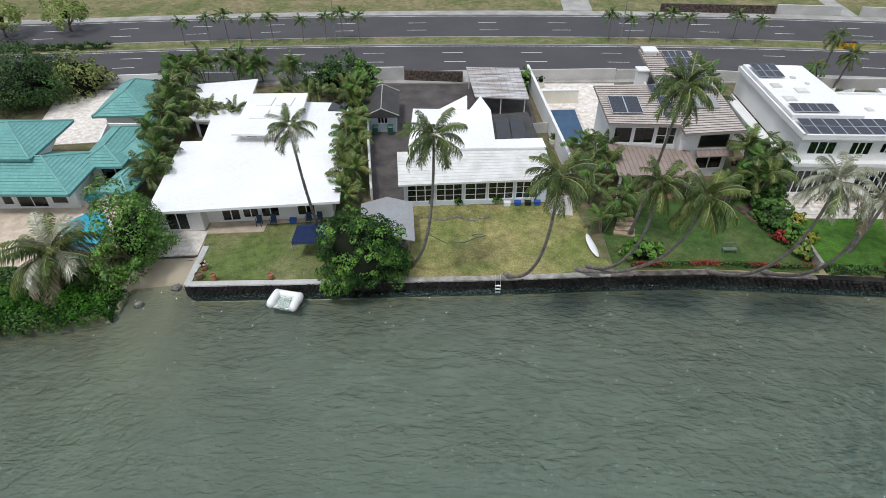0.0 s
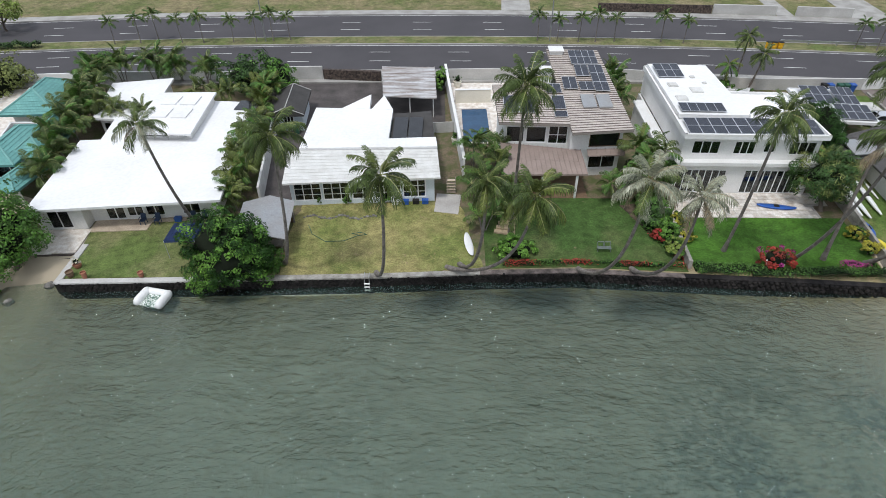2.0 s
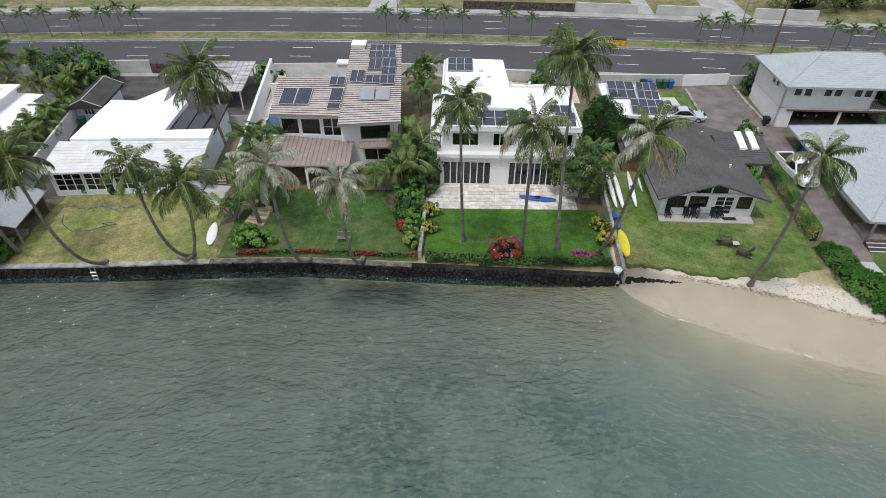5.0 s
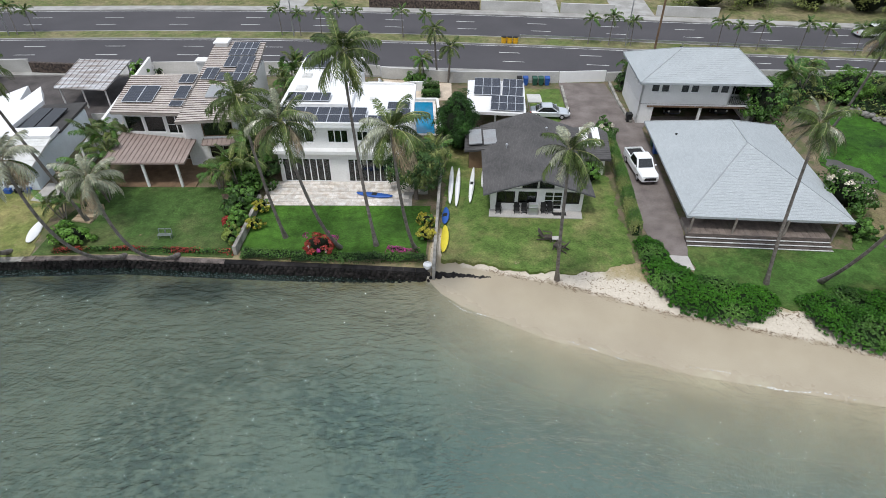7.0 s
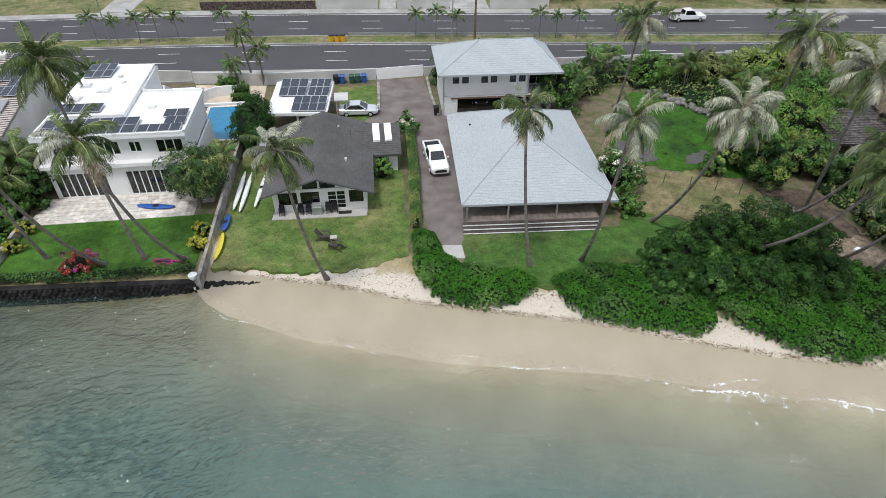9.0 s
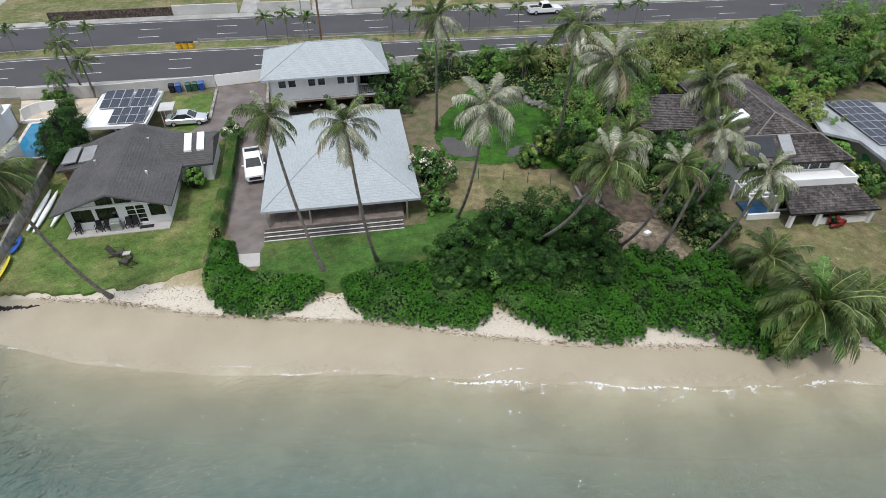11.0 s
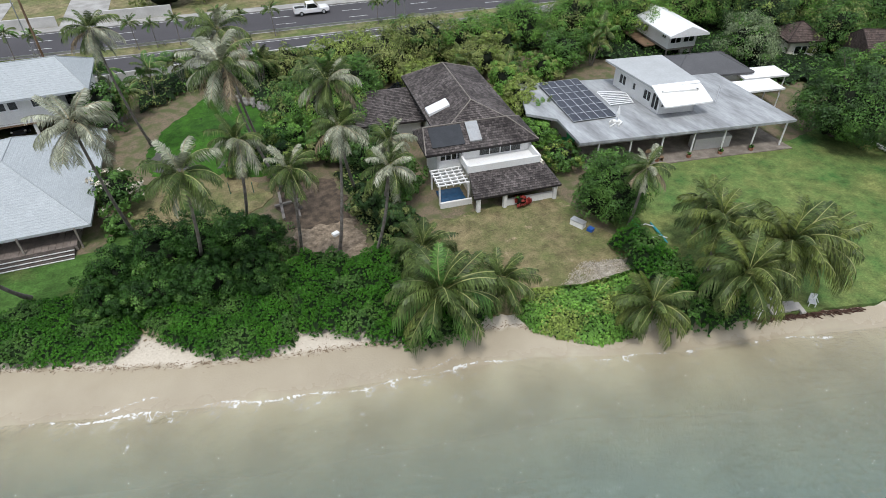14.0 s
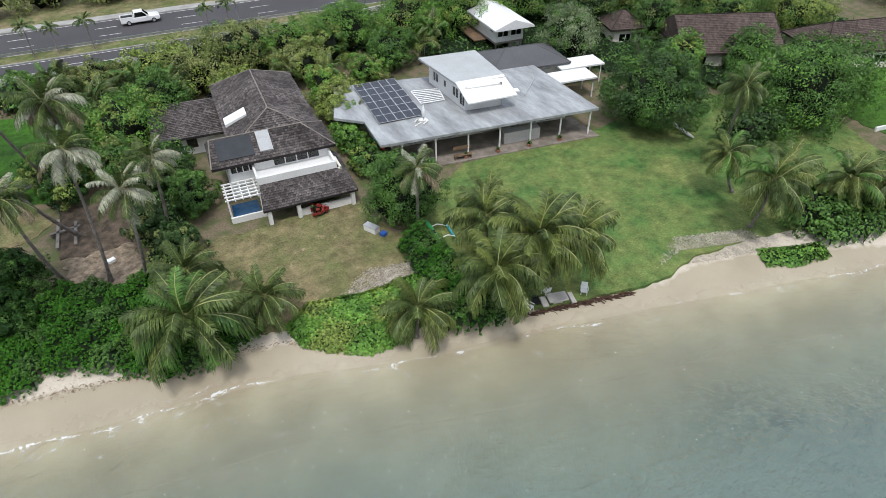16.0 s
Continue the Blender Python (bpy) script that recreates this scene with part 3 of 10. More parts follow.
    bed = mixc(math_("MULTIPLY", math_("MULTIPLY", reef, math_("ADD", math_("MULTIPLY", broad, 0.75), 0.25)), fleck), bed, weed)
    bed = mixc(math_("MULTIPLY", math_("MULTIPLY", reef, broad), 0.30), bed, weed)
    col = mixc(step(d1, -1.0, 0.2), bed, shore)
    l.new(col, b.inputs["Base Color"])
    r = n.new("ShaderNodeMapRange")
    r.inputs["From Min"].default_value, r.inputs["From Max"].default_value = -0.2, 3.2
    r.inputs["To Min"].default_value, r.inputs["To Max"].default_value = 0.16, 0.95
    l.new(d1, r.inputs[0])
    l.new(r.outputs[0], b.inputs["Roughness"])
    bp = n.new("ShaderNodeBump")
    bp.inputs["Strength"].default_value, bp.inputs["Distance"].default_value = 0.35, 0.05
    l.new(math_("ADD", n2, math_("MULTIPLY", n1, 2.0)), bp.inputs["Height"])
    l.new(bp.outputs[0], b.inputs["Normal"])
    return m


def reef_mask(X, D, Y):
    off = np.clip((-D - 5) / 9, 0, 1)
    along = np.clip((X - 11) / 20, 0, 1) * np.clip((86 - X) / 22, 0, 1)
    far = np.clip((X - 128) / 8, 0, 1) * np.clip((-D - 7) / 5, 0, 1)
    strip = np.clip(1 - np.abs(X - 2) / 9, 0, 1) * 0.35
    return np.clip(off * along + far + off * strip, 0, 1)


def silt_mask(X, D):
    cove = np.exp(-((X + 26.5) / 4) ** 2)
    return np.clip((54 - X) / 22, 0, 1) * np.exp(np.minimum(D, 0) / 18) * (1 - 0.6 * cove)


near_x = np.concatenate([[-1800, -700, -350, -200, -130, -95], np.arange(-75, 190.1, 0.6), [200, 220, 260, 340, 500, 800, 1900]])
land_d = np.concatenate([[-2500, -900, -400, -200, -120, -80, -60, -45, -35, -28, -22, -18, -15, -12, -10, -8, -6.5, -5, -4, -3, -2.2, -1.5, -1.0, -0.6, -0.3, -0.02, 0.02],
                         np.arange(0.4, 16, 0.6), [18, 20, 23, 26, 30, 35, 41, 48, 58, 70, 85, 110, 150, 220, 400, 900, 3200]])
ground = sheet("ground", near_x, land_d, height, [groundmat()],
               lambda X, D, Y: {"shore": D, "inland": D - beach_w(X) - np.where(X < 45.5, np.where((X > -29.3) & (X < -23.8), 2.5, -6), 1.2 + 1.6 * np.exp(-((X - 128) / 9) ** 4)), "reef": reef_mask(X, D, Y), "silt": silt_mask(X, D)})
tagged(ground, "sandy beach, bare soil and pale seabed", "ground", kind="structure")


def watermat():
    m = bpy.data.materials.new("rippled_sea_water")
    m.use_nodes = True
    n, l = m.node_tree.nodes, m.node_tree.links
    b = n["Principled BSDF"]
    geo = n.new("ShaderNodeNewGeometry")

    def tex(scale, detail, stretch, rot):
        mp = n.new("ShaderNodeMapping")
        mp.inputs["Scale"].default_value = stretch
        mp.inputs["Rotation"].default_value = (0, 0, radians(rot))
        l.new(geo.outputs["Position"], mp.inputs[0])
        t = n.new("ShaderNodeTexNoise")
        t.inputs["Scale"].default_value, t.inputs["Detail"].default_value, t.inputs["Distortion"].default_value = scale, detail, 0.4
        l.new(mp.outputs[0], t.inputs["Vector"])
        return t.outputs[0]

    def math_(op, a, c):
        k = n.new("ShaderNodeMath")
        k.operation = op
        for i, v in enumerate((a, c)):
            if isinstance(v, (int, float)):
                k.inputs[i].default_value = v
            else:
                l.new(v, k.inputs[i])
        return k.outputs[0]

    gust = n.new("ShaderNodeMapRange")
    gust.inputs["From Min"].default_value, gust.inputs["From Max"].default_value = 0.35, 0.65
    gust.inputs["To Min"].default_value, gust.inputs["To Max"].default_value = 0.65, 1.25
    l.new(tex(0.07, 3, (0.6, 1, 1), 30), gust.inputs[0])
    wave = math_("ADD", math_("MULTIPLY", tex(2.2, 5, (0.72, 1.0, 1), 10), 0.50), math_("MULTIPLY", tex(6.4, 3, (0.7, 1.0, 1), -14), 0.22))
    wave = math_("ADD", math_("MULTIPLY", wave, gust.outputs[0]), math_("MULTIPLY", tex(0.34, 3, (0.45, 1, 1), 16), 1.2))
    bp = n.new("ShaderNodeBump")
    bp.inputs["Strength"].default_value, bp.inputs["Distance"].default_value = 1.0, WAVE
    l.new(wave, bp.inputs["Height"])
    at = n.new("ShaderNodeAttribute")
    at.attribute_name = "turbid"
    tone = n.new("ShaderNodeMix")
    tone.data_type = "RGBA"
    tone.inputs[6].default_value, tone.inputs[7].default_value = (*SEA_NEAR, 1), (*SEA_FAR, 1)
    at2 = n.new("ShaderNodeAttribute")
    at2.attribute_name = "clear"
    l.new(at2.outputs["Fac"], tone.inputs[0])
    l.new(tone.outputs[2], b.inputs["Base Color"])
    b.inputs["Roughness"].default_value = 0.5
    b.inputs["Specular IOR Level"].default_value = 0.0
    l.new(bp.outputs[0], b.inputs["Normal"])
    tr = n.new("ShaderNodeBsdfTransparent")
    tint = n.new("ShaderNodeMix")
    tint.data_type = "RGBA"
    tint.inputs[6].default_value, tint.inputs[7].default_value = (0.97, 0.97, 0.95, 1), (0.65, 0.77, 0.73, 1)
    at3 = n.new("ShaderNodeAttribute")
    at3.attribute_name = "deep"
    l.new(at3.outputs["Fac"], tint.inputs[0])
    l.new(tint.outputs[2], tr.inputs[0])
    body = n.new("ShaderNodeMixShader")
    l.new(at.outputs["Fac"], body.inputs[0])
    l.new(tr.outputs[0], body.inputs[1])
    l.new(b.outputs[0], body.inputs[2])
    gl = n.new("ShaderNodeBsdfGlossy")
    gl.inputs["Roughness"].default_value = 0.06
    l.new(bp.outputs[0], gl.inputs["Normal"])
    fr = n.new("ShaderNodeFresnel")
    film = n.new("ShaderNodeAttribute")
    film.attribute_name = "film"
    l.new(film.outputs["Fac"], fr.inputs[0])
    l.new(bp.outputs[0], fr.inputs["Normal"])
    mx = n.new("ShaderNodeMixShader")
    l.new(fr.outputs[0], mx.inputs[0])
    l.new(body.outputs[0], mx.inputs[1])
    l.new(gl.outputs[0], mx.inputs[2])
    l.new(mx.outputs[0], n["Material Output"].inputs[0])
    return m


SEA = 0.50
WAVE, SEA_NEAR, SEA_FAR = 0.75, (0.088, 0.156, 0.140), (0.140, 0.198, 0.188)


def sea_attrs(X, D, Y):
    wall = np.clip((53 - X) / 22, 0, 1)
    t = wall * (0.20 + 0.36 * np.clip(-D / 24, 0, 1)) + (1 - wall) * (0.78 * np.clip((-0.2 - D) / np.interp(X, (70, 110), (11, 16)), 0, 1) ** 0.95)
    cove = np.exp(-((X + 27) / 9) ** 2) * np.exp(-np.clip(-D, 0, None) / 6)
    t = t * (1 - 0.55 * cove)
    return {"turbid": np.clip(t, 0, 0.9), "clear": np.clip((X - 40) / 60, 0, 1), "deep": np.clip(np.maximum(wall, (-D - 0.6) / 12), 0, 1), "film": 1.06 + 0.39 * np.clip(np.maximum(wall * 2, (-0.3 - D) / 4.5), 0, 1)}


sea_d = np.array([-2500, -900, -400, -200, -120, -80, -60, -45, -35, -28, -22, -18, -15, -12, -10, -8, -6.5, -5, -4, -3, -2.2, -1.5, -1.0, -0.6, -0.3, 0.0, 0.4, 0.8, 1.2, 1.7])
sea_x = near_x
sea = sheet("water", sea_x, sea_d, lambda X, D: np.full_like(X, SEA), [watermat()], sea_attrs)
sea.visible_shadow = False
tagged(sea, "rippled grey-green shallow sea water", "water", kind="structure")


# ---- flat ground pieces ----
LAID = []


def patch(name, poly, m, dz, label, category="lawn", kind="structure", thick=0.0):
    """A flat piece of ground in the shape of poly, laid dz above the soil."""
    LAID.append(name)
    dz += 0.004 * (len(LAID) % 9)
    bm = bmesh.new()
    bm.faces.new([bm.verts.new((x, y, 0)) for x, y in poly])
    for yy in (42, 75):
        bmesh.ops.bisect_plane(bm, geom=bm.verts[:] + bm.edges[:] + bm.faces[:], plane_co=(0, yy, 0), plane_no=(0, 1, 0))
    bmesh.ops.triangulate(bm, faces=bm.faces[:])
    bmesh.ops.recalc_face_normals(bm, faces=bm.faces[:])
    top = bm.faces[:]
    if top and sum(f.normal.z for f in top) < 0:
        bmesh.ops.reverse_faces(bm, faces=top)
    for v in bm.verts:
        v.co.z = float(land(v.co.y)) + dz
    res = bmesh.ops.extrude_face_region(bm, geom=bm.faces[:])
    fresh = {g for g in res["geom"] if isinstance(g, bmesh.types.BMVert)}
    for v in bm.verts[:]:
        if v not in fresh:
            v.co.z -= 0.45
    bmesh.ops.recalc_face_normals(bm, faces=bm.faces[:])
    me = bpy.data.meshes.new(name)
    bm.to_mesh(me)
    bm.free()
    me.materials.append(m)
    return tagged(new(name, me), label, category, kind=kind)


def wavy(pts, step=0.8, amp=0.25, seed=0):
    """A closed outline with its edges broken up, for lawns and beds."""
    ph = np.random.default_rng(seed).uniform(0, 6.28, 4)
    out, run = [], 0.0
    for (x0, y0), (x1, y1) in zip(pts, pts[1:] + pts[:1]):
        L = math.hypot(x1 - x0, y1 - y0)
        k = max(1, int(L / min(step, 0.45)))
        nx, ny = -(y1 - y0) / L, (x1 - x0) / L
        for i in range(k):
            t = i / k
            w = run + L * t
            o = amp * (0.9 * math.sin(0.9 * w + ph[0]) + 0.7 * math.sin(2.3 * w + ph[1]) + 0.5 * math.sin(5.1 * w + ph[2]) + 0.35 * math.sin(9.7 * w + ph[3])) * min(1, 4 * t * (1 - t) + 0.2)
            out.append((x0 + (x1 - x0) * t + nx * o, y0 + (y1 - y0) * t + ny * o))
        run += L
    return out


patch("lawn", [(-23.6, 34.7), (-11, 35.1), (-9.6, 38), (-10.3, 43.4), (-13, 43.6), (-19.3, 43), (-19.3, 41.5), (-24.4, 41.1)], M_lawnB, 0.03, "olive green mown lawn behind the seawall")
patch("lawn", wavy([(-5.6, 35.2), (2.6, 35.6), (11.4, 36.2), (10.6, 40), (9.4, 46.4), (-5.8, 45.6), (-6.2, 40)], 0.9, 0.12, 2), M_lawnC, 0.03, "dry yellowish lawn with green patches")
patch("lawn", [(11.6, 36.4), (19, 36.7), (26, 36.3), (28.6, 36.2), (28.4, 44), (27, 47), (13.2, 47), (11.6, 42)], M_lawnD, 0.03, "dark green lawn with worn patches")
patch("lawn", [(29.0, 37.2), (38, 36.4), (44.9, 36.4), (45.2, 44), (29, 44)], M_lawnE, 0.03, "bright green mown lawn")
patch("lawn", wavy([(46.2, 36.2), (52, 35.0), (57, 34.2), (62.6, 35.8), (63.3, 57), (46.8, 57)], 0.3, 0.2, 5), M_lawnF, 0.03, "green and straw-coloured lawn running into sand")
patch("lawn", [(57.5, 58), (61.2, 62.6), (61.2, 69.8), (56.3, 70)], M_lawnF, 0.03, "small lawn inside the road wall")
patch("lawn", wavy([(66.5, 31.5), (82, 28.5), (90, 30), (88, 38), (83.5, 42), (82, 37.6), (67.6, 38)], 0.8, 0.15, 6), M_lawnG, 0.03, "green lawn in front of the steps")
patch("lawn", wavy([(84, 40), (92, 36), (97, 40), (95, 46), (84.4, 46)], 0.8, 0.25, 7), M_lawnI, 0.03, "parched grass by the wire fence")
patch("lawn", wavy([(105.5, 19.5), (111, 16.5), (118, 15), (123.5, 17), (122, 28.8), (113, 30), (107.5, 30), (105.5, 25)], 0.8, 0.25, 8), M_lawnI, 0.03, "parched lawn with bare patches")
patch("lawn", wavy([(124.5, 9.9), (130.5, 8.2), (135.4, 6.9), (139, 6.5), (142.5, 7.2), (148, 6.2), (156, 4.5), (172, 8), (178, 22), (164, 30), (151, 28), (134, 29.5), (124, 24)], 0.9, 0.09, 9), M_lawnJ, 0.03, "wide green lawn with yellowing patches")
patch("pond_bed", wavy([(86.4, 48.3), (91, 46.2), (96.5, 44.0), (100.2, 44.8), (102.4, 49.5), (101.4, 54.5), (99.6, 59.5), (97.2, 63.6), (93.6, 64.6), (89.0, 59), (86.2, 54)], 1.0, 0.2, 10), M_pondgrass, 0.03, "green weed-covered pond", "pond")
patch("pond_mud", wavy([(86.6, 49.2), (88.2, 48.0), (90.2, 48.6), (89.8, 51.0), (88.4, 52.4), (87.0, 53)], 0.5, 0.2, 11), M_mud, 0.05, "open muddy water of the pond", "pond")
patch("pond_mud", wavy([(92.6, 47.2), (94.2, 46.6), (95.4, 47.6), (96.6, 47.4), (97.2, 49.2), (95.6, 49.8), (93.4, 48.4)], 0.4, 0.25, 12), M_mud, 0.05, "open muddy water of the pond", "pond")
patch("lawn", wavy([(176, 8), (200, 4), (205, 24), (178, 24)], 1.5, 0.2, 9), M_lawnE, 0.03, "bright lawn beside the neighbouring pool")

# ---- road ----
def road_y(x):
    d = abs(x - 8)
    a = min(d, 70.0)
    return 90.6 - 0.0009 * a * a - 0.105 * (d - a)


def ribbon(name, y0, y1, z, m, label, category, x0=-260, x1=330, dx=4.0, thick=0.12, kind="structure"):
    mb = MB()
    xs = np.arange(x0, x1 + 0.1, dx)
    zz = z if callable(z) else (lambda x: z)
    inner = y0 if callable(y0) else (lambda x: road_y(x) + y0)
    up0 = [(x, inner(x), zz(x)) for x in xs]
    up1 = [(x, road_y(x) + y1, zz(x)) for x in xs]
    for a, b, c, d_ in zip(up0, up0[1:], up1[1:], up1):
        mb.face([a, b, c, d_])
        lo = lambda p: (p[0], p[1], p[2] - thick)
        mb.face([lo(a), lo(b), b, a])
        mb.face([d_, c, lo(c), lo(d_)])
    return setting(name, mb, m, label, category, kind)


RZ = 2.36
ribbon("road", -13.1, -3.0, RZ, M_asphalt, "dark grey asphalt carriageway", "road")
ribbon("road", 0.5, 11.4, RZ, M_asphalt, "dark grey asphalt carriageway", "road")
ribbon("kerb", -3.0, -2.8, RZ + 0.15, M_kerb, "pale concrete kerb of the median", "kerb", thick=0.4)
ribbon("kerb", 0.3, 0.5, RZ + 0.15, M_kerb, "pale concrete kerb of the median", "kerb", thick=0.4)
ribbon("median", -2.8, 0.3, RZ + 0.12, M_median, "grass median strip between the carriageways", "median")
ribbon("kerb", 11.4, 11.65, RZ + 0.15, M_kerb, "pale concrete kerb", "kerb", thick=0.4)
ribbon("pavement", 11.65, 13.7, RZ + 0.14, M_kerb, "concrete footpath beside the road", "pavement", thick=0.4)
ribbon("verge", 13.7, 40, RZ + 0.12, M_verge, "dry grass verge beyond the footpath", "verge", thick=0.4)
ribbon("kerb", -13.35, -13.1, RZ + 0.12, M_kerb, "pale concrete kerb", "kerb", thick=0.4)
ribbon("pavement", lambda x: min(73.5 - 0.00042 * (x - 25) ** 2, road_y(x) - 14.6), -13.35, RZ + 0.11, M_kerb, "concrete footpath behind the boundary walls", "pavement", -80, 80, thick=0.4)
ribbon("pavement", -14.8, -13.35, RZ + 0.11, M_kerb, "concrete footpath behind the thicket", "pavement", 80, 330, thick=0.4)
ribbon("pavement", -14.8, -13.35, RZ + 0.11, M_kerb, "concrete footpath behind the trees", "pavement", -260, -80, thick=0.4)
for off in (-3.35, 0.85, 11.05):
    ribbon("edge_line", off - 0.06, off + 0.06, RZ + 0.005, M_paint, "white painted edge line", "road marking", thick=0.002)
dash = MB()
dash.box(0, 0, 0, 3.05, 0.12, 0.006)
dash_me = dash.make("lane_dash", M_paint)
for off, ph in ((-9.6, 4.3), (-6.1, 4.0), (4.0, -1.8), (7.6, -2.0)):
    for k in range(-6, 17):
        x = -6.1 + ph + 11.6 * k
        sl = (road_y(x + 1.5) - road_y(x - 1.5)) / 3
        ob = tagged(new("lane_dash", dash_me), "white painted lane dash", "road marking", "lane dashes", "structure")
        ob.matrix_basis = pose(x, road_y(x) + off, RZ + 0.004, 0, 0, math.degrees(math.atan(sl)))

# ---- building helpers ----
def rot2(o, deg):
    """Turns local (u, v) metres of a building at o, turned by deg, into world x, y."""
    c, s = math.cos(radians(deg)), math.sin(radians(deg))
    return lambda u, v: (o[0] + c * u - s * v, o[1] + s * u + c * v)


def window(parent, p, q, z0, z1, panes=2, rows=1, frame_w=0.09, mframe=None, depth=0.08, name="window", door=False):
    """A framed window from p to q (x, y) and z0 to z1: frame, mullions, and each pane of glass."""
    p, q = Vector((*p, 0)), Vector((*q, 0))
    L = (q - p).length
    d = (q - p) / L
    at = lambda u, z: p + d * u + Vector((0, 0, z))
    fr = MB()
    w = frame_w
    us, zs = [0.0, w], [z0, z0 + w]
    for i in range(1, panes):
        u = w / 2 + (L - w) * i / panes
        us += [u - w / 2, u + w / 2]
    for r in range(1, rows):
        z = z0 + (z1 - z0) * r / rows
        zs += [z - w / 4, z + w / 4]
    us += [L - w, L]
    zs += [z1 - w, z1]
    off = Vector((-d.y, d.x, 0)) * depth / 2
    full = lambda a, b: 0 <= a < len(us) - 1 and 0 <= b < len(zs) - 1 and (a % 2 == 0 or b % 2 == 0)
    for a in range(len(us) - 1):
        for b in range(len(zs) - 1):
            if not full(a, b):
                continue
            c00, c10, c11, c01 = at(us[a], zs[b]), at(us[a + 1], zs[b]), at(us[a + 1], zs[b + 1]), at(us[a], zs[b + 1])
            fr.face([c00 - off, c10 - off, c11 - off, c01 - off])
            fr.face([c01 + off, c11 + off, c10 + off, c00 + off])
            for (da, db), (e0, e1) in (((-1, 0), (c01, c00)), ((1, 0), (c10, c11)), ((0, -1), (c00, c10)), ((0, 1), (c11, c01))):
                if not full(a + da, b + db):
                    fr.face([e0 - off, e0 + off, e1 + off, e1 - off])
    win = part(name, fr, mframe or M_trim, parent)
    for i in range(panes):
        u0, u1 = w + (L - w) * i / panes, (L - w) * (i + 1) / panes
        g = MB()
        nrm = Vector((-d.y, d.x, 0)) * 0.008
        lo = [at(u0, z0 + w) - nrm, at(u1, z0 + w) - nrm, at(u1, z0 + w) + nrm, at(u0, z0 + w) + nrm]
        hi = [v + Vector((0, 0, z1 - z0 - 2 * w)) for v in lo]
        g.solid(lo, hi)
        ob = part("pane", g, M_glass, win)
        ob.visible_shadow = False
    return win


def wall_run(parent, p, q, z0, z1, m, holes=(), thick=0.2, name="wall", label=""):
    """A wall of real thickness from p to q, with openings (u0, u1, za, zb, panes, rows) cut through and glazed."""
    P, Qv = Vector((*p, 0)), Vector((*q, 0))
    L = (Qv - P).length
    d = (Qv - P) / L
    inw = Vector((-d.y, d.x, 0)) * thick
    mb = MB()

    def block(u0, u1, a, b):
        if u1 - u0 < 0.005 or b - a < 0.005:
            return
        s, e = P + d * u0, P + d * u1
        ring = [s, e, e + inw, s + inw]
        mb.solid([v + Vector((0, 0, a)) for v in ring], [v + Vector((0, 0, b)) for v in ring])

    u = 0.0
    for h in sorted(holes):
        block(u, h[0], z0, z1)
        block(h[0], h[1], z0, h[2])
        block(h[0], h[1], h[3], z1)
        u = h[1]
    block(u, L, z0, z1)
    part(name, mb, m, parent, label)
    for h in holes:
        if len(h) > 4 and h[4]:
            s, e = P + d * h[0] + inw * 0.4, P + d * h[1] + inw * 0.4
            window(parent, s.xy, e.xy, h[2], h[3], h[4], h[5] if len(h) > 5 else 1, mframe=h[6] if len(h) > 6 else None)


def walls(parent, poly, z0, z1, m, holes=None, thick=0.2, floor=True):
    holes = holes or {}
    n = len(poly)
    for i in range(n):
        wall_run(parent, poly[i], poly[(i + 1) % n], z0, z1, m, holes.get(i, ()), thick)
    if floor:
        mb = MB()
        cx, cy = sum(p[0] for p in poly) / n, sum(p[1] for p in poly) / n
        mb.prism([(cx + (x - cx) * 0.985, cy + (y - cy) * 0.985) for x, y in poly], z0 - 0.3, z0 + 0.06)
        part("floor_slab", mb, M_greywood, parent)


def flat_roof(parent, poly, z, m, thick=0.28, parapet=0.0, mside=None, label="", name="roof"):
    mb = MB()
    mb.prism(poly, z - thick, z)
    ob = part(name, mb, m, parent, label)
    if parapet:
        pm = MB()
        n = len(poly)
        for i in range(n):
            a, b = Vector((*poly[i], z + 0.003)), Vector((*poly[(i + 1) % n], z + 0.003))
            d = (b - a).normalized()
            inn = Vector((-d.y, d.x, 0)) * 0.2
            ring = [a, b, b + inn, a + inn]
            pm.solid(ring, [v + Vector((0, 0, parapet)) for v in ring])
        part("parapet", pm, mside or m, ob)
    return ob


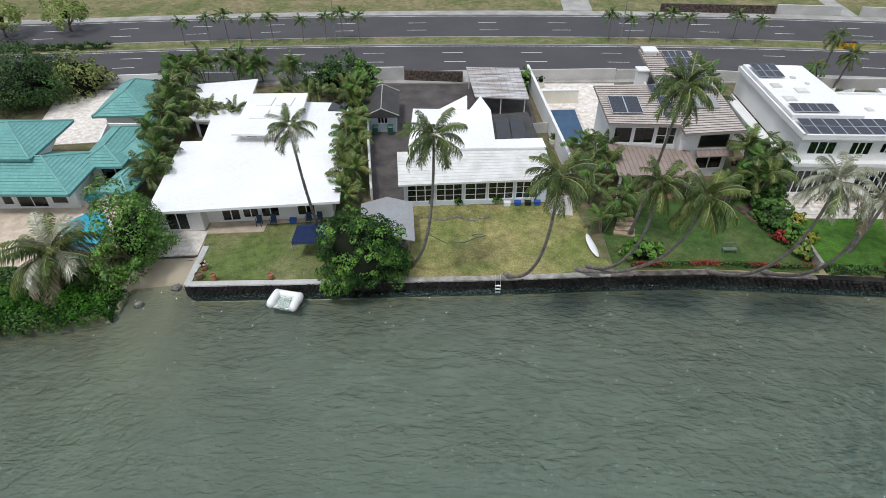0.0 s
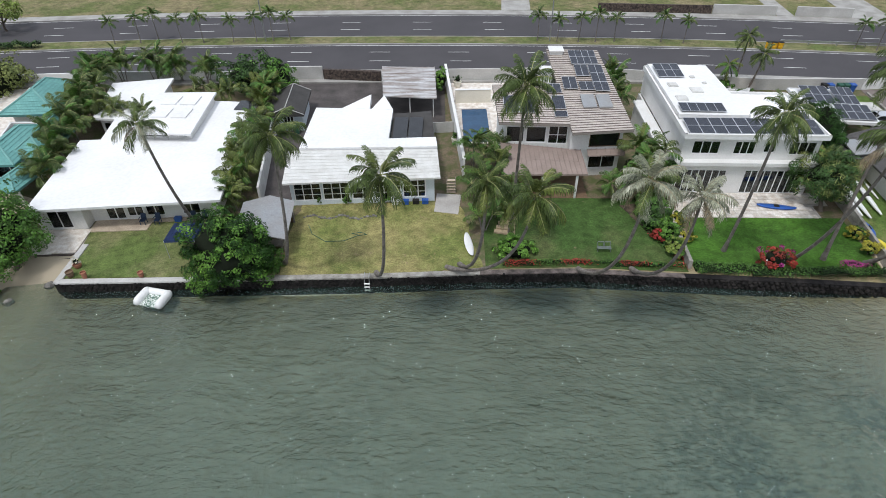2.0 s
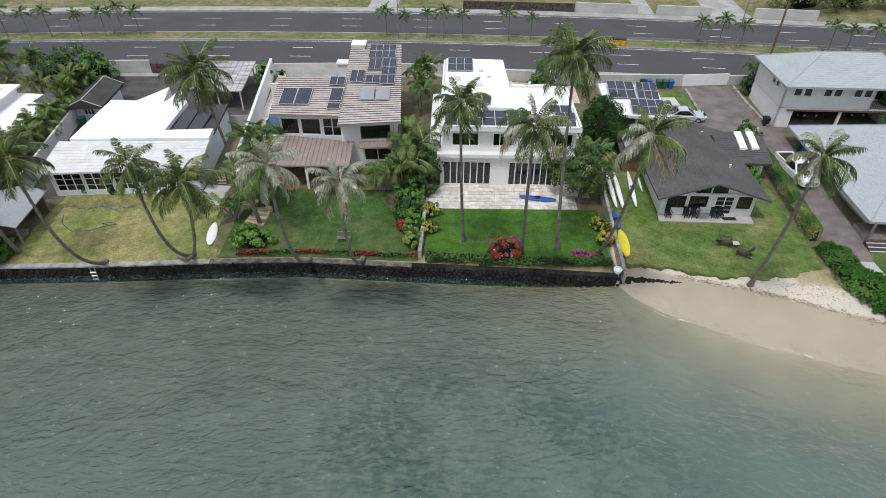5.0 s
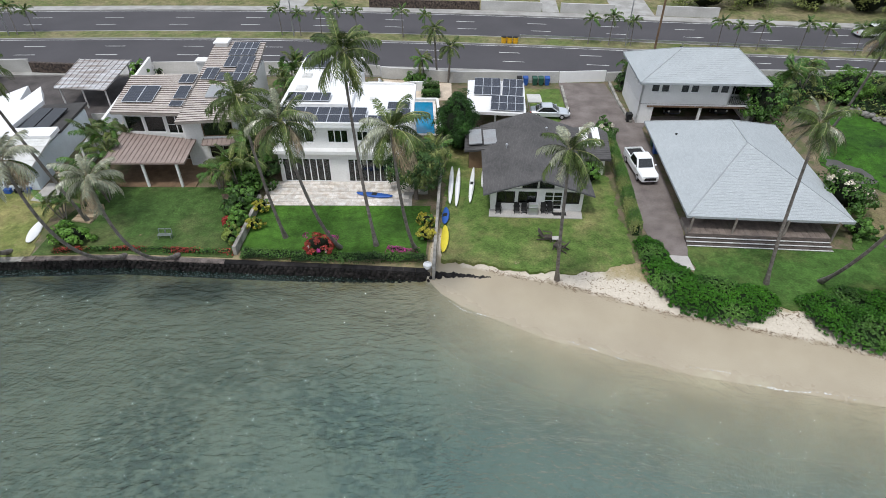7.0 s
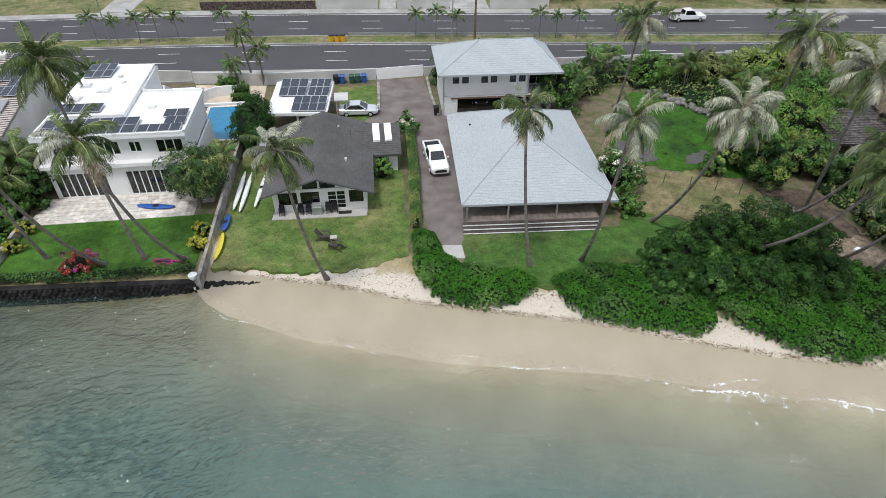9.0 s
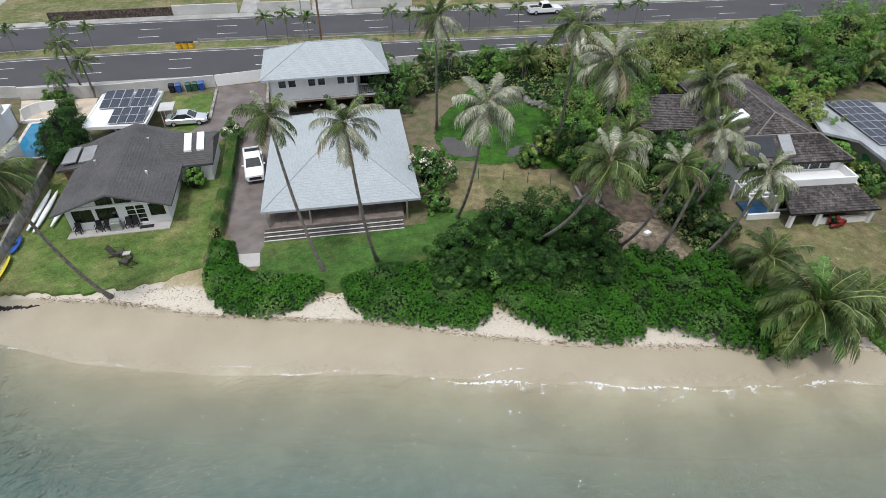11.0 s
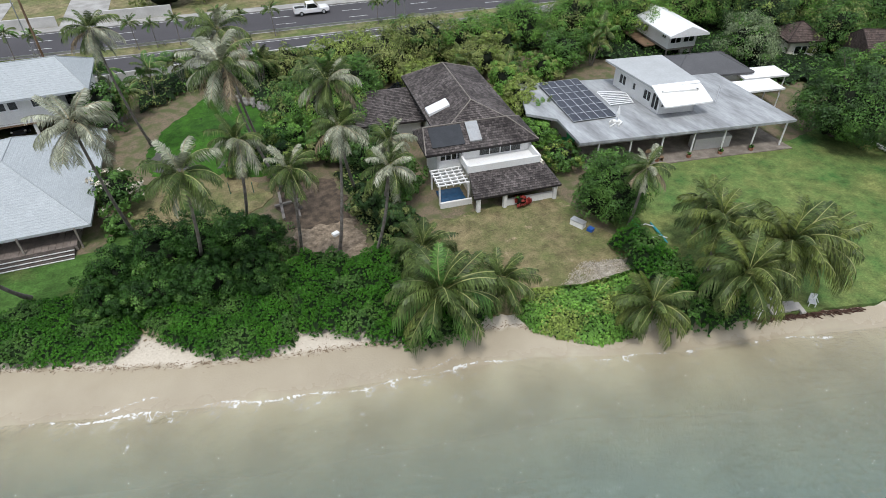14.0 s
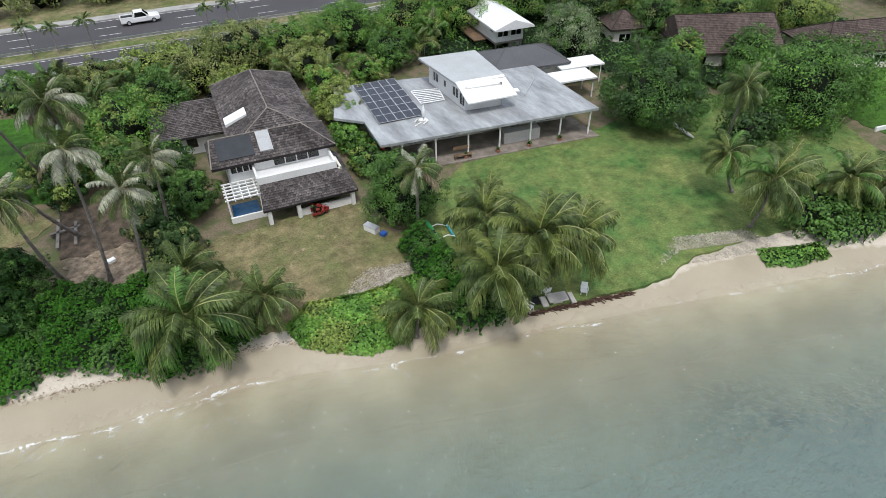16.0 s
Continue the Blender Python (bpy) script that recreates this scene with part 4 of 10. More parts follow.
def hip(parent, F, u0, u1, v0, v1, ze, zr, r0, r1, m, step, lift, along="u", mcap=None, mlip=None, ze_in=0.22, name="roof", label="", cap=0.10):
    """A hip or gable roof over the local box: ridge from r0 to r1 (along u or v at the middle), eaves at ze, ridge at zr. Slopes are
    laid in courses over a thick soffit; ridges carry caps."""
    c = [(u0, v0), (u1, v0), (u1, v1), (u0, v1)]
    P = [Vector((*F(*k), ze)) for k in c]
    if along == "u":
        vm = (v0 + v1) / 2
        R = [Vector((*F(r0, vm), zr)), Vector((*F(r1, vm), zr))]
        slopes = [(P[0], P[1], R[1], R[0]), (P[1], P[2], R[1], R[1]), (P[2], P[3], R[0], R[1]), (P[3], P[0], R[0], R[0])]
        ends = [(0, 0), (1, 1), (2, 1), (3, 0)]
    else:
        um = (u0 + u1) / 2
        R = [Vector((*F(um, r0), zr)), Vector((*F(um, r1), zr))]
        slopes = [(P[0], P[1], R[0], R[0]), (P[1], P[2], R[1], R[0]), (P[2], P[3], R[1], R[1]), (P[3], P[0], R[0], R[1])]
        ends = [(0, 0), (1, 0), (2, 1), (3, 1)]
    mb = MB()
    for e0, e1, t1, t0 in slopes:
        mb.courses(e0, e1, t1, t0, step, lift, 0, 1 if mlip else None)
    low = [p - Vector((0, 0, ze_in)) for p in P]
    mb.face([low[3], low[2], low[1], low[0]])
    for i in range(4):
        mb.face([low[i], low[(i + 1) % 4], P[(i + 1) % 4], P[i]])
    ob = part(name, mb, [m, mlip] if mlip else m, parent, label)
    if mcap:
        cb = MB()
        for a, b in [(R[0], R[1])] + [(P[i], R[j]) for i, j in ends]:
            if (a - b).length > 0.2:
                cb.tube([a + Vector((0, 0, lift)), b + Vector((0, 0, lift))], cap, 6)
        part("ridge_cap", cb, mcap, ob)
    return ob


def shed_roof(parent, pts, m, step, lift, thick=0.2, mlip=None, name="roof", label="", ribs=0, mrib=None):
    """A single slope: pts eave left, eave right, top right, top left."""
    e0, e1, t1, t0 = (Vector(p) for p in pts)
    mb = MB()
    mb.courses(e0, e1, t1, t0, step, lift, 0, 1 if mlip else None)
    dn = Vector((0, 0, -thick))
    low = [p + dn for p in (e0, e1, t1, t0)]
    up = [e0, e1, t1, t0]
    mb.face(low[::-1])
    for i in range(4):
        mb.face([low[i], low[(i + 1) % 4], up[(i + 1) % 4], up[i]])
    ob = part(name, mb, [m, mlip] if mlip else m, parent, label)
    if ribs:
        rb = MB()
        for i in range(ribs + 1):
            k = i / ribs
            a, b = e0.lerp(e1, k), t0.lerp(t1, k)
            rb.beam(a + Vector((0, 0, lift + 0.03)), b + Vector((0, 0, lift + 0.03)), 0.05, 0.06)
        part("roof_seam", rb, mrib or m, ob)
    return ob


def posts(parent, pts, z0, z1, m, w=0.16, name="post"):
    for x, y in pts:
        mb = MB()
        mb.box(x, y, z0, w, w, z1 - z0)
        part(name, mb, m, parent)


fr = MB()
for x, y, sx, sy in ((0, -0.81, 1.0, 0.03), (0, 0.81, 1.0, 0.03), (-0.485, 0, 0.03, 1.59), (0.485, 0, 0.03, 1.59)):
    fr.box(x, y, 0, sx, sy, 0.05)
PANEL_FRAME = fr.make("panel_frame", M_alu)
g = MB()
g.box(0, 0, 0.01, 0.94, 1.59, 0.032)
PANEL = g.make("solar_panel", M_solar)


def solar(parent, p00, p10, p01, nu, nv):
    """A field of nu x nv panels over the parallelogram p00, p10 (along u), p01 (along v)."""
    p00, p10, p01 = Vector(p00), Vector(p10), Vector(p01)
    du, dv = (p10 - p00) / nu, (p01 - p00) / nv
    x = du.normalized()
    z = x.cross(dv).normalized()
    y = z.cross(x)
    R = Matrix((x, y, z)).transposed().to_4x4()
    for i in range(nu):
        for j in range(nv):
            c = p00 + du * (i + 0.5) + dv * (j + 0.5) + z * 0.10
            ob = new("solar_panel", PANEL)
            ob.parent = parent
            ob.matrix_parent_inverse = wm(parent).inverted()
            ob.matrix_basis = Matrix.Translation(c) @ R @ Matrix.Diagonal((du.length * 0.985, dv.length / 1.66, 1, 1))
            rim = new("panel_frame", PANEL_FRAME)
            rim.parent = ob


# ---- green-tiled house ----
H = thing("house", (-42, 50, 1.5), "single-storey house with green tiled hip roofs and white walls", "house")
I = lambda u, v: (u, v)
walls(H, [(-52, 44.6), (-37.9, 45.0), (-38.6, 50), (-52, 50)], 1.5, 4.2, M_white,
      {0: [(5.2, 6.4, 1.6, 3.6, 1), (6.9, 8.0, 1.9, 3.6, 1), (8.3, 11.2, 1.6, 3.7, 2), (11.6, 13.2, 2.0, 3.6, 1)]})
hip(H, I, -53.5, -37.0, 43.0, 51.0, 4.3, 6.0, -49, -41, M_cyan, 0.36, 0.035, mcap=M_cyancap)
walls(H, [(-51.5, 47.2), (-41.6, 47.2), (-43.6, 53.4), (-51.5, 53.4)], 4.4, 6.1, M_white, {0: [(2, 8.5, 5.0, 5.8, 4)]}, floor=False)
hip(H, I, -53.0, -41.6, 46.2, 54.4, 6.1, 7.9, -49.6, -45.4, M_cyan, 0.36, 0.035, mcap=M_cyancap)
walls(H, [(-38.2, 49), (-33.6, 50.2), (-35.8, 57.6), (-40.4, 57.6)], 1.55, 4.2, M_white, {0: [(0.8, 3.4, 1.7, 3.8, 2)]})
hip(H, rot2((-38.9, 47.9), 2), 0, 4.6, 0, 8.6, 4.3, 5.5, 2.2, 6.2, M_cyan, 0.36, 0.035, along="v", mcap=M_cyancap)
hip(H, rot2((-36.4, 49.3), 2), 0.4, 4.4, 0.2, 9.0, 4.25, 5.6, 2.2, 7.0, M_cyan, 0.36, 0.035, along="v", mcap=M_cyancap)
hip(H, rot2((-37.6, 45.6), -8), 2.2, 5.4, -0.6, 4.2, 3.6, 4.4, 1.2, 2.6, M_cyan, 0.36, 0.035, along="v", mcap=M_cyancap)
posts(H, [(-35.0, 45.0), (-32.8, 45.2), (-32.6, 48.6)], 1.5, 3.6, M_white, 0.25)
walls(H, [(-41.6, 59.8), (-37.0, 60.0), (-38.8, 67.2), (-43.6, 67.0)], 1.85, 4.2, M_white, {})
hip(H, rot2((-42.6, 58.9), 4), 0, 6.4, 0, 9.2, 4.3, 6.1, 3.0, 6.2, M_cyan, 0.36, 0.035, along="v", mcap=M_cyancap)
patch("terrace", [(-56, 36.4), (-34.8, 36.2), (-31.6, 36.2), (-31.4, 45.8), (-38, 48.4), (-38, 45), (-56, 44.6)], M_tanpave, 0.02, "tan paved pool terrace", "terrace")
patch("courtyard", [(-50, 56.5), (-41.5, 57.6), (-43.8, 71), (-53, 71)], M_paver, 0.02, "tan paved front court", "terrace")

# ---- wide white flat-roofed house ----
H = thing("house", (-21, 52, 1.6), "low white house with a wide flat white roof", "house")
walls(H, [(-28.9, 41.2), (-24.7, 41.5), (-24.7, 42.7), (-13.2, 43.7), (-14.6, 62.2), (-26.2, 63.0), (-27.0, 69.2), (-33.0, 67.6), (-31.0, 58.8), (-29.0, 58.6), (-28.5, 53.2), (-30.0, 53.0)], 1.5, 4.0, M_white,
      {0: [(1.0, 3.0, 1.6, 3.5, 2)],
       2: [(1.3, 3.0, 1.6, 3.5, 2), (3.2, 4.7, 1.85, 3.5, 2), (4.9, 6.6, 1.85, 3.5, 2), (8.2, 9.9, 1.85, 3.5, 2)],
       8: [(0.2, 5.0, 1.8, 3.6, 3)], 9: [(0.2, 1.2, 1.8, 3.6, 1)]})
flat_roof(H, [(-28.9, 40.3), (-12.2, 42.3), (-13.2, 53), (-14.2, 62.8), (-26.0, 63.6), (-26.7, 69.9), (-33.8, 68.2), (-31.6, 58.5), (-29.0, 58.3), (-28.3, 53.5), (-30.4, 53.3)], 4.25, M_whiteroof, 0.25)
r = rot2((-24.6, 53.0), -1.5)
walls(H, [r(0.3, 0.9), r(5.9, 0.9), r(5.3, 9.6), r(-0.6, 9.6)], 4.26, 5.0, M_white, {0: [(0.5, 3.0, 4.4, 4.85, 2), (3.1, 5.2, 4.4, 4.85, 2)]}, floor=False)
flat_roof(H, [r(-0.3, 0), r(6.3, 0), r(5.4, 10.4), r(-1.2, 10.0)], 5.3, M_whiteroof, 0.22, label="raised white clerestory roof")
for a, b in ((0.5, 3.4), (2.7, 3.4), (0.3, 6.6), (2.5, 6.6)):
    mb = MB()
    x, y = r(a + 0.9, b + 1.2)
    mb.box(x, y, 5.303, 1.7, 2.2, 0.16, -1.5)
    part("skylight", mb, M_whiteroof, H)
mb = MB()
mb.box(-15.2, 61.8, 4.26, 2.1, 2.4, 0.10, -4)
part("skylight", mb, M_carglass, H, "dark glazed roof hatch")
patch("terrace", [(-28.4, 37.6), (-24.2, 38.0), (-24.4, 41.4), (-28.8, 41.2)], M_paver, 0.10, "pale tiled terrace", "terrace")
patch("terrace", [(-24.4, 41.0), (-19.3, 41.4), (-19.3, 42.6), (-13.2, 43.2), (-13.2, 44.4), (-24.6, 43.9)], M_tanpave, 0.12, "tan tiled porch floor", "terrace")

# ---- small white house with sheet-metal front roof ----
H = thing("house", (0, 52, 1.7), "white cottage with sheet-metal front roof and patched flat roof", "house")
walls(H, [(-6.7, 45.5), (7.0, 46.5), (6.4, 58.8), (-6.4, 58.8)], 1.5, 4.35, M_paleblue,
      {0: [(0.3, 2.9, 2.0, 3.95, 3, 3), (3.05, 5.6, 2.0, 3.95, 3, 3), (5.8, 7.9, 2.0, 3.95, 2, 3), (8.05, 10.5, 2.0, 3.95, 3, 3), (10.7, 12.9, 2.0, 3.95, 3, 3)]})
shed_roof(H, [(-7.1, 44.7, 4.45), (7.6, 46.0, 4.45), (7.2, 50.5, 5.0), (-7.6, 50.0, 5.0)], M_offwhite, 0.5, 0.03, 0.16, label="white sheet-metal roof in long courses")
flat_roof(H, [(-6.5, 50.1), (7.2, 50.6), (7.0, 52.6), (2.2, 52.2), (2.1, 59.0), (-6.5, 59.3)], 5.25, M_whiteroof, 0.45)
flat_roof(H, [(2.25, 52.3), (6.9, 52.7), (6.3, 59.8), (2.2, 59.0)], 4.7, M_blackroof, 0.25, label="black rolled roofing")
for tri in ([(-3.6, 59.2), (-0.5, 59.0), (-0.5, 61.2)], [(-0.3, 59.0), (2.1, 58.9), (1.0, 61.0)]):
    mb = MB()
    mb.prism(tri, [5.0, 5.0, 5.0], [5.25, 5.3, 6.0])
    part("roof_gusset", mb, M_whiteroof, H)
for x in (2.5, 4.1):
    mb = MB()
    x0, y0 = x, 53.0
    mb.solid([(x0, y0, 4.75), (x0 + 1.45, y0 + 0.05, 4.75), (x0 + 1.4, y0 + 4.4, 4.95), (x0 - 0.05, y0 + 4.4, 4.95)],
             [(x0, y0, 4.87), (x0 + 1.45, y0 + 0.05, 4.87), (x0 + 1.4, y0 + 4.4, 5.07), (x0 - 0.05, y0 + 4.4, 5.07)])
    t = tagged(part("solar_heater", mb, [M_collector], None, "black glazed solar water heater panel on a roof"), category="solar heater", group="water heater panels")
patch("driveway", [(-9.6, 45), (-6.9, 45), (-6.7, 59.6), (-6.6, 61.2), (7.9, 60.8), (7.6, 73.2), (-15.4, 74.0), (-14, 60), (-11.6, 59.5)], M_drive, 0.02, "dark old asphalt yard and driveway", "driveway")
G_ = thing("garden_hut", (-10, 62, 1.95), "small dark-roofed hut with pale blue boarded front", "hut")
walls(G_, [(-11.6, 60.2), (-8.5, 60.3), (-8.9, 65.8), (-12.0, 65.7)], 1.9, 4.2, M_paleblue, {0: [(0.9, 2.1, 2.9, 3.7, 3)]})
hip(G_, rot2((-12.1, 59.4), 4), 0, 4.0, 0, 6.8, 4.2, 5.1, 0, 6.8, M_blackroof, 0.8, 0.02, along="v", mcap=M_greywall, cap=0.05)
C_ = thing("carport", (3, 68, 2.1), "open carport with a rusty grey sheet-metal roof", "carport")
shed_roof(C_, [(0.5, 63.8, 4.65), (6.8, 63.2, 4.65), (6.3, 72.0, 4.95), (-0.4, 72.2, 4.95)], M_rust, 2.2, 0.03, 0.10, ribs=9)
posts(C_, [(0.8, 64.3), (6.4, 63.8), (3.6, 64.0), (0.0, 71.7), (5.9, 71.5)], 2.0, 4.6, M_offwhite, 0.14)
B_ = thing("boat_shed", (-8, 40.5, 1.4), "open boat shed with a pale grey metal gable roof", "shed")
shed_roof(B_, [(-9.9, 38.1, 3.55), (-7.7, 37.7, 3.85), (-8.1, 43.7, 3.85), (-10.4, 43.0, 3.55)][0:4], M_metalroof, 3.0, 0.01, 0.08)
shed_roof(B_, [(-7.7, 37.7, 3.85), (-5.2, 37.4, 3.6), (-5.7, 43.2, 3.6), (-8.1, 43.7, 3.85)], M_metalroof, 3.0, 0.01, 0.08)
posts(B_, [(-9.6, 38.5), (-5.6, 37.8), (-6.0, 42.8), (-10.0, 42.6), (-7.6, 38.1)], 1.3, 3.5, M_greywood, 0.14)
wall_run(B_, (-6.0, 42.9), (-10.0, 42.6), 1.35, 3.4, M_wood, (), 0.1)
mb = MB()
mb.box(-7.4, 39.2, 1.75, 2.6, 0.9, 0.12)
mb.box(-8.5, 39.2, 1.38, 0.1, 0.8, 0.4)
mb.box(-6.3, 39.2, 1.38, 0.1, 0.8, 0.4)
tagged(part("work_table", mb, M_greywood, None, "grey plank table in the boat shed"), category="table")

# ---- two-storey house with pinkish tile roof ----
H = thing("house", (20, 56, 1.7), "two-storey white house with striped pinkish tile roof", "house")
DP = [(14.0, 52.4), (20.4, 52.2), (20.4, 51.0), (25.6, 51.4), (25.0, 66.4), (19.6, 66.6), (19.2, 58.8), (13.6, 58.4)]
walls(H, DP, 1.6, 4.45, M_white, {0: [(0.6, 5.9, 1.7, 4.0, 3)], 2: [(2.1, 4.9, 2.5, 3.9, 2)]})
walls(H, DP, 4.455, 7.1, M_white, {0: [(0.06, 1.95, 4.8, 6.6, 1), (2.12, 4.15, 4.8, 6.6, 1), (4.35, 6.3, 4.7, 6.7, 2, 2)], 2: [(1.9, 4.9, 4.95, 6.6, 1, 1, M_wood)]}, floor=False)
shed_roof(H, [(22.2, 50.3, 4.42), (25.9, 50.6, 4.42), (25.9, 51.36, 4.75), (22.2, 51.08, 4.75)], M_seam, 3.0, 0.01, 0.1, ribs=8, name="awning", label="brown standing-seam window awning")
shed_roof(H, [(13.3, 51.8, 7.25), (20.3, 51.5, 7.25), (20.2, 59.2, 8.25), (12.9, 58.8, 8.25)], M_tileD, 0.42, 0.07, 0.25, M_tileDlip)
shed_roof(H, [(20.3, 50.0, 7.05), (26.4, 50.8, 7.05), (25.5, 67.0, 9.0), (19.6, 67.4, 9.0)], M_tileD, 0.42, 0.07, 0.25, M_tileDlip)
shed_roof(H, [(13.65, 46.8, 4.35), (21.6, 46.9, 4.35), (21.5, 50.95, 4.75), (13.6, 52.3, 4.8)], M_seam, 3.0, 0.01, 0.15, ribs=17, label="brown standing-seam porch roof")
posts(H, [(14.0, 47.1), (17.4, 47.1), (20.7, 47.1)], 1.5, 4.3, M_white, 0.22, "column")
for x, y, sx, sy, z0, z1 in ((20.6, 66.5, 1.4, 1.4, 8.4, 9.25), (19.2, 63.0, 1.2, 1.0, 6.0, 8.3)):
    mb = MB()
    mb.box(x, y, z0, sx, sy, z1 - z0)
    mb.box(x, y, z1, sx + 0.3, sy + 0.3, 0.15)
    part("chimney", mb, M_white, H)
patch("terrace", [(14.4, 47.0), (22.0, 47.0), (22.0, 52.3), (14.0, 52.5)], M_wood, 0.08, "brown tiled porch floor", "terrace")
patch("terrace", [(9.0, 58.6), (13.6, 58.7), (18.8, 60), (19.2, 74.4), (8.2, 74.2)], M_paver, 0.02, "pale paved pool court", "terrace")
for x0, x1, y0, y1, nu, nv in ((13.9, 17.0, 53.3, 56.4, 2, 1), (18.5, 20.1, 57.0, 58.7, 2, 1), (18.9, 20.2, 54.0, 56.4, 1, 1), (18.9, 20.2, 52.6, 53.6, 1, 1)):
    zl = lambda y: 7.33 + (y - 51.8) / 7.2
    solar(H, (x0, y0, zl(y0)), (x1, y0, zl(y0)), (x0 - 0.05, y1, zl(y1)), nu, nv)
for x0, x1, y0, y1, nu, nv in ((20.5, 22.0, 58.0, 60.5, 2, 1), (22.0, 25.0, 63.4, 66.6, 4, 2), (22.2, 23.65, 60.7, 63.2, 2, 1), (23.75, 25.3, 57.6, 63.2, 2, 3), (22.2, 23.7, 57.8, 59.5, 2, 1)):
    zr = lambda y: 7.12 + (y - 50) / 17 * 1.95
    solar(H, (x0, y0, zr(y0)), (x1, y0, zr(y0)), (x0 - 0.05, y1, zr(y1)), nu, nv)
for x in (22.0, 23.6):
    mb = MB()
    mb.solid([(x, 54.4, 7.64), (x + 1.4, 54.5, 7.64), (x + 1.35, 56.8, 7.96), (x - 0.05, 56.7, 7.96)], [(x, 54.4, 7.76), (x + 1.4, 54.5, 7.76), (x + 1.35, 56.8, 8.08), (x - 0.05, 56.7, 8.08)])
    tagged(part("solar_heater", mb, M_metalroof, None, "grey glazed solar water heater panel on a roof"), category="solar heater", group="water heater panels")

# ---- white modern two-storey house ----
H = thing("house", (37, 54, 1.7), "white modern two-storey house with a white flat roof", "house")
walls(H, [(30.3, 48.2), (43.4, 48.0), (43.4, 57.0), (37.2, 57.2), (37.2, 64.0), (30.5, 64.4)], 1.5, 4.9, M_white,
      {0: [(0.3, 5.0, 1.6, 4.2, 7), (6.7, 12.4, 1.6, 4.2, 9)]})
mb = MB()
mb.prism([(30.0, 47.7), (43.7, 47.5), (43.7, 48.6), (30.0, 48.8)], 4.9, 5.25)
part("ledge", mb, M_white, H)
walls(H, [(30.5, 48.4), (43.2, 48.2), (43.2, 57.0), (37.2, 57.2), (37.2, 64.0), (30.7, 64.4)], 5.05, 7.7, M_white,
      {0: [(0.9, 3.5, 5.8, 7.2, 3), (4.8, 6.8, 5.8, 7.2, 3), (7.6, 8.7, 6.0, 7.1, 2), (10.0, 12.4, 5.8, 7.2, 3)]}, floor=False)
flat_roof(H, [(30.2, 47.8), (43.5, 47.6), (43.5, 57.2), (37.5, 57.5), (37.3, 64.2), (30.5, 64.6)], 7.95, M_whiteroof, 0.28, 0.22, M_white)
flat_roof(H, [(30.6, 51.4), (37.4, 51.2), (37.2, 63.9), (30.8, 64.3)], 8.45, M_whiteroof, 0.45, label="raised white flat roof")
walls(H, [(29.4, 51.0), (30.25, 51.0), (30.4, 62), (29.5, 62)], 1.6, 4.8, M_white, {}, floor=False)
flat_roof(H, [(29.2, 50.8), (30.25, 50.8), (30.4, 62.2), (29.3, 62.2)], 5.05, M_white, 0.25)
mb = MB()
for i in range(14):
    mb.box(38.6, 57.6 + 0.32 * i, 4.6, 1.6, 0.30, 3.1 - 0.2 * i)
for x in (37.6, 39.6):
    mb.solid([(x - 0.1, 57.4, 4.4), (x + 0.1, 57.4, 4.4), (x + 0.1, 62.2, 4.4), (x - 0.1, 62.2, 4.4)], [(x - 0.1, 57.4, 8.6), (x + 0.1, 57.4, 8.6), (x + 0.1, 62.2, 5.6), (x - 0.1, 62.2, 5.6)])
part("outside_stair", mb, M_white, H)
walls(H, [(37.4, 57.3), (40.0, 57.3), (40.0, 66.0), (37.4, 66.0)], 1.8, 4.5, M_white, {}, floor=False)
flat_roof(H, [(37.3, 57.4), (40.1, 57.4), (40.1, 66.2), (37.3, 66.2)], 4.6, M_whiteroof, 0.25)
for a, b, c, nu, nv in (((30.7, 48.1, 8.0), (39.0, 48.0, 8.0), (30.75, 50.9, 8.2), 7, 2), ((39.2, 48.0, 8.0), (43.0, 47.95, 8.0), (39.25, 49.3, 8.1), 4, 1), ((41.3, 49.4, 8.0), (43.2, 49.35, 8.0), (41.3, 50.8, 8.1), 2, 1),
                        ((40.9, 50.95, 8.0), (43.1, 50.9, 8.0), (40.9, 52.4, 8.1), 2, 1), ((30.9, 51.75, 8.5), (35.2, 51.65, 8.5), (30.95, 53.4, 8.62), 5, 1), ((30.95, 60.2, 8.5), (33.7, 60.2, 8.5), (31.0, 63.4, 8.7), 3, 2)):
    solar(H, a, b, c, nu, nv)
for x, y, s in ((31.9, 58.3, 1.0), (34.0, 57.0, 1.2), (31.9, 55.0, 1.1), (34.6, 60.4, 0.5), (35.4, 58.8, 0.4), (39.3, 53.6, 0.7)):
    mb = MB()
    zv = 8.453 if x < 37 else 7.953
    mb.box(x, y, zv, s, s, 0.10)
    mb.box(x, y, zv + 0.1, s * 0.8, s * 0.8, 0.05)
    tagged(part("roof_vent", mb, M_offwhite, None, "white square roof vent"), category="roof vent", group="roof vents")

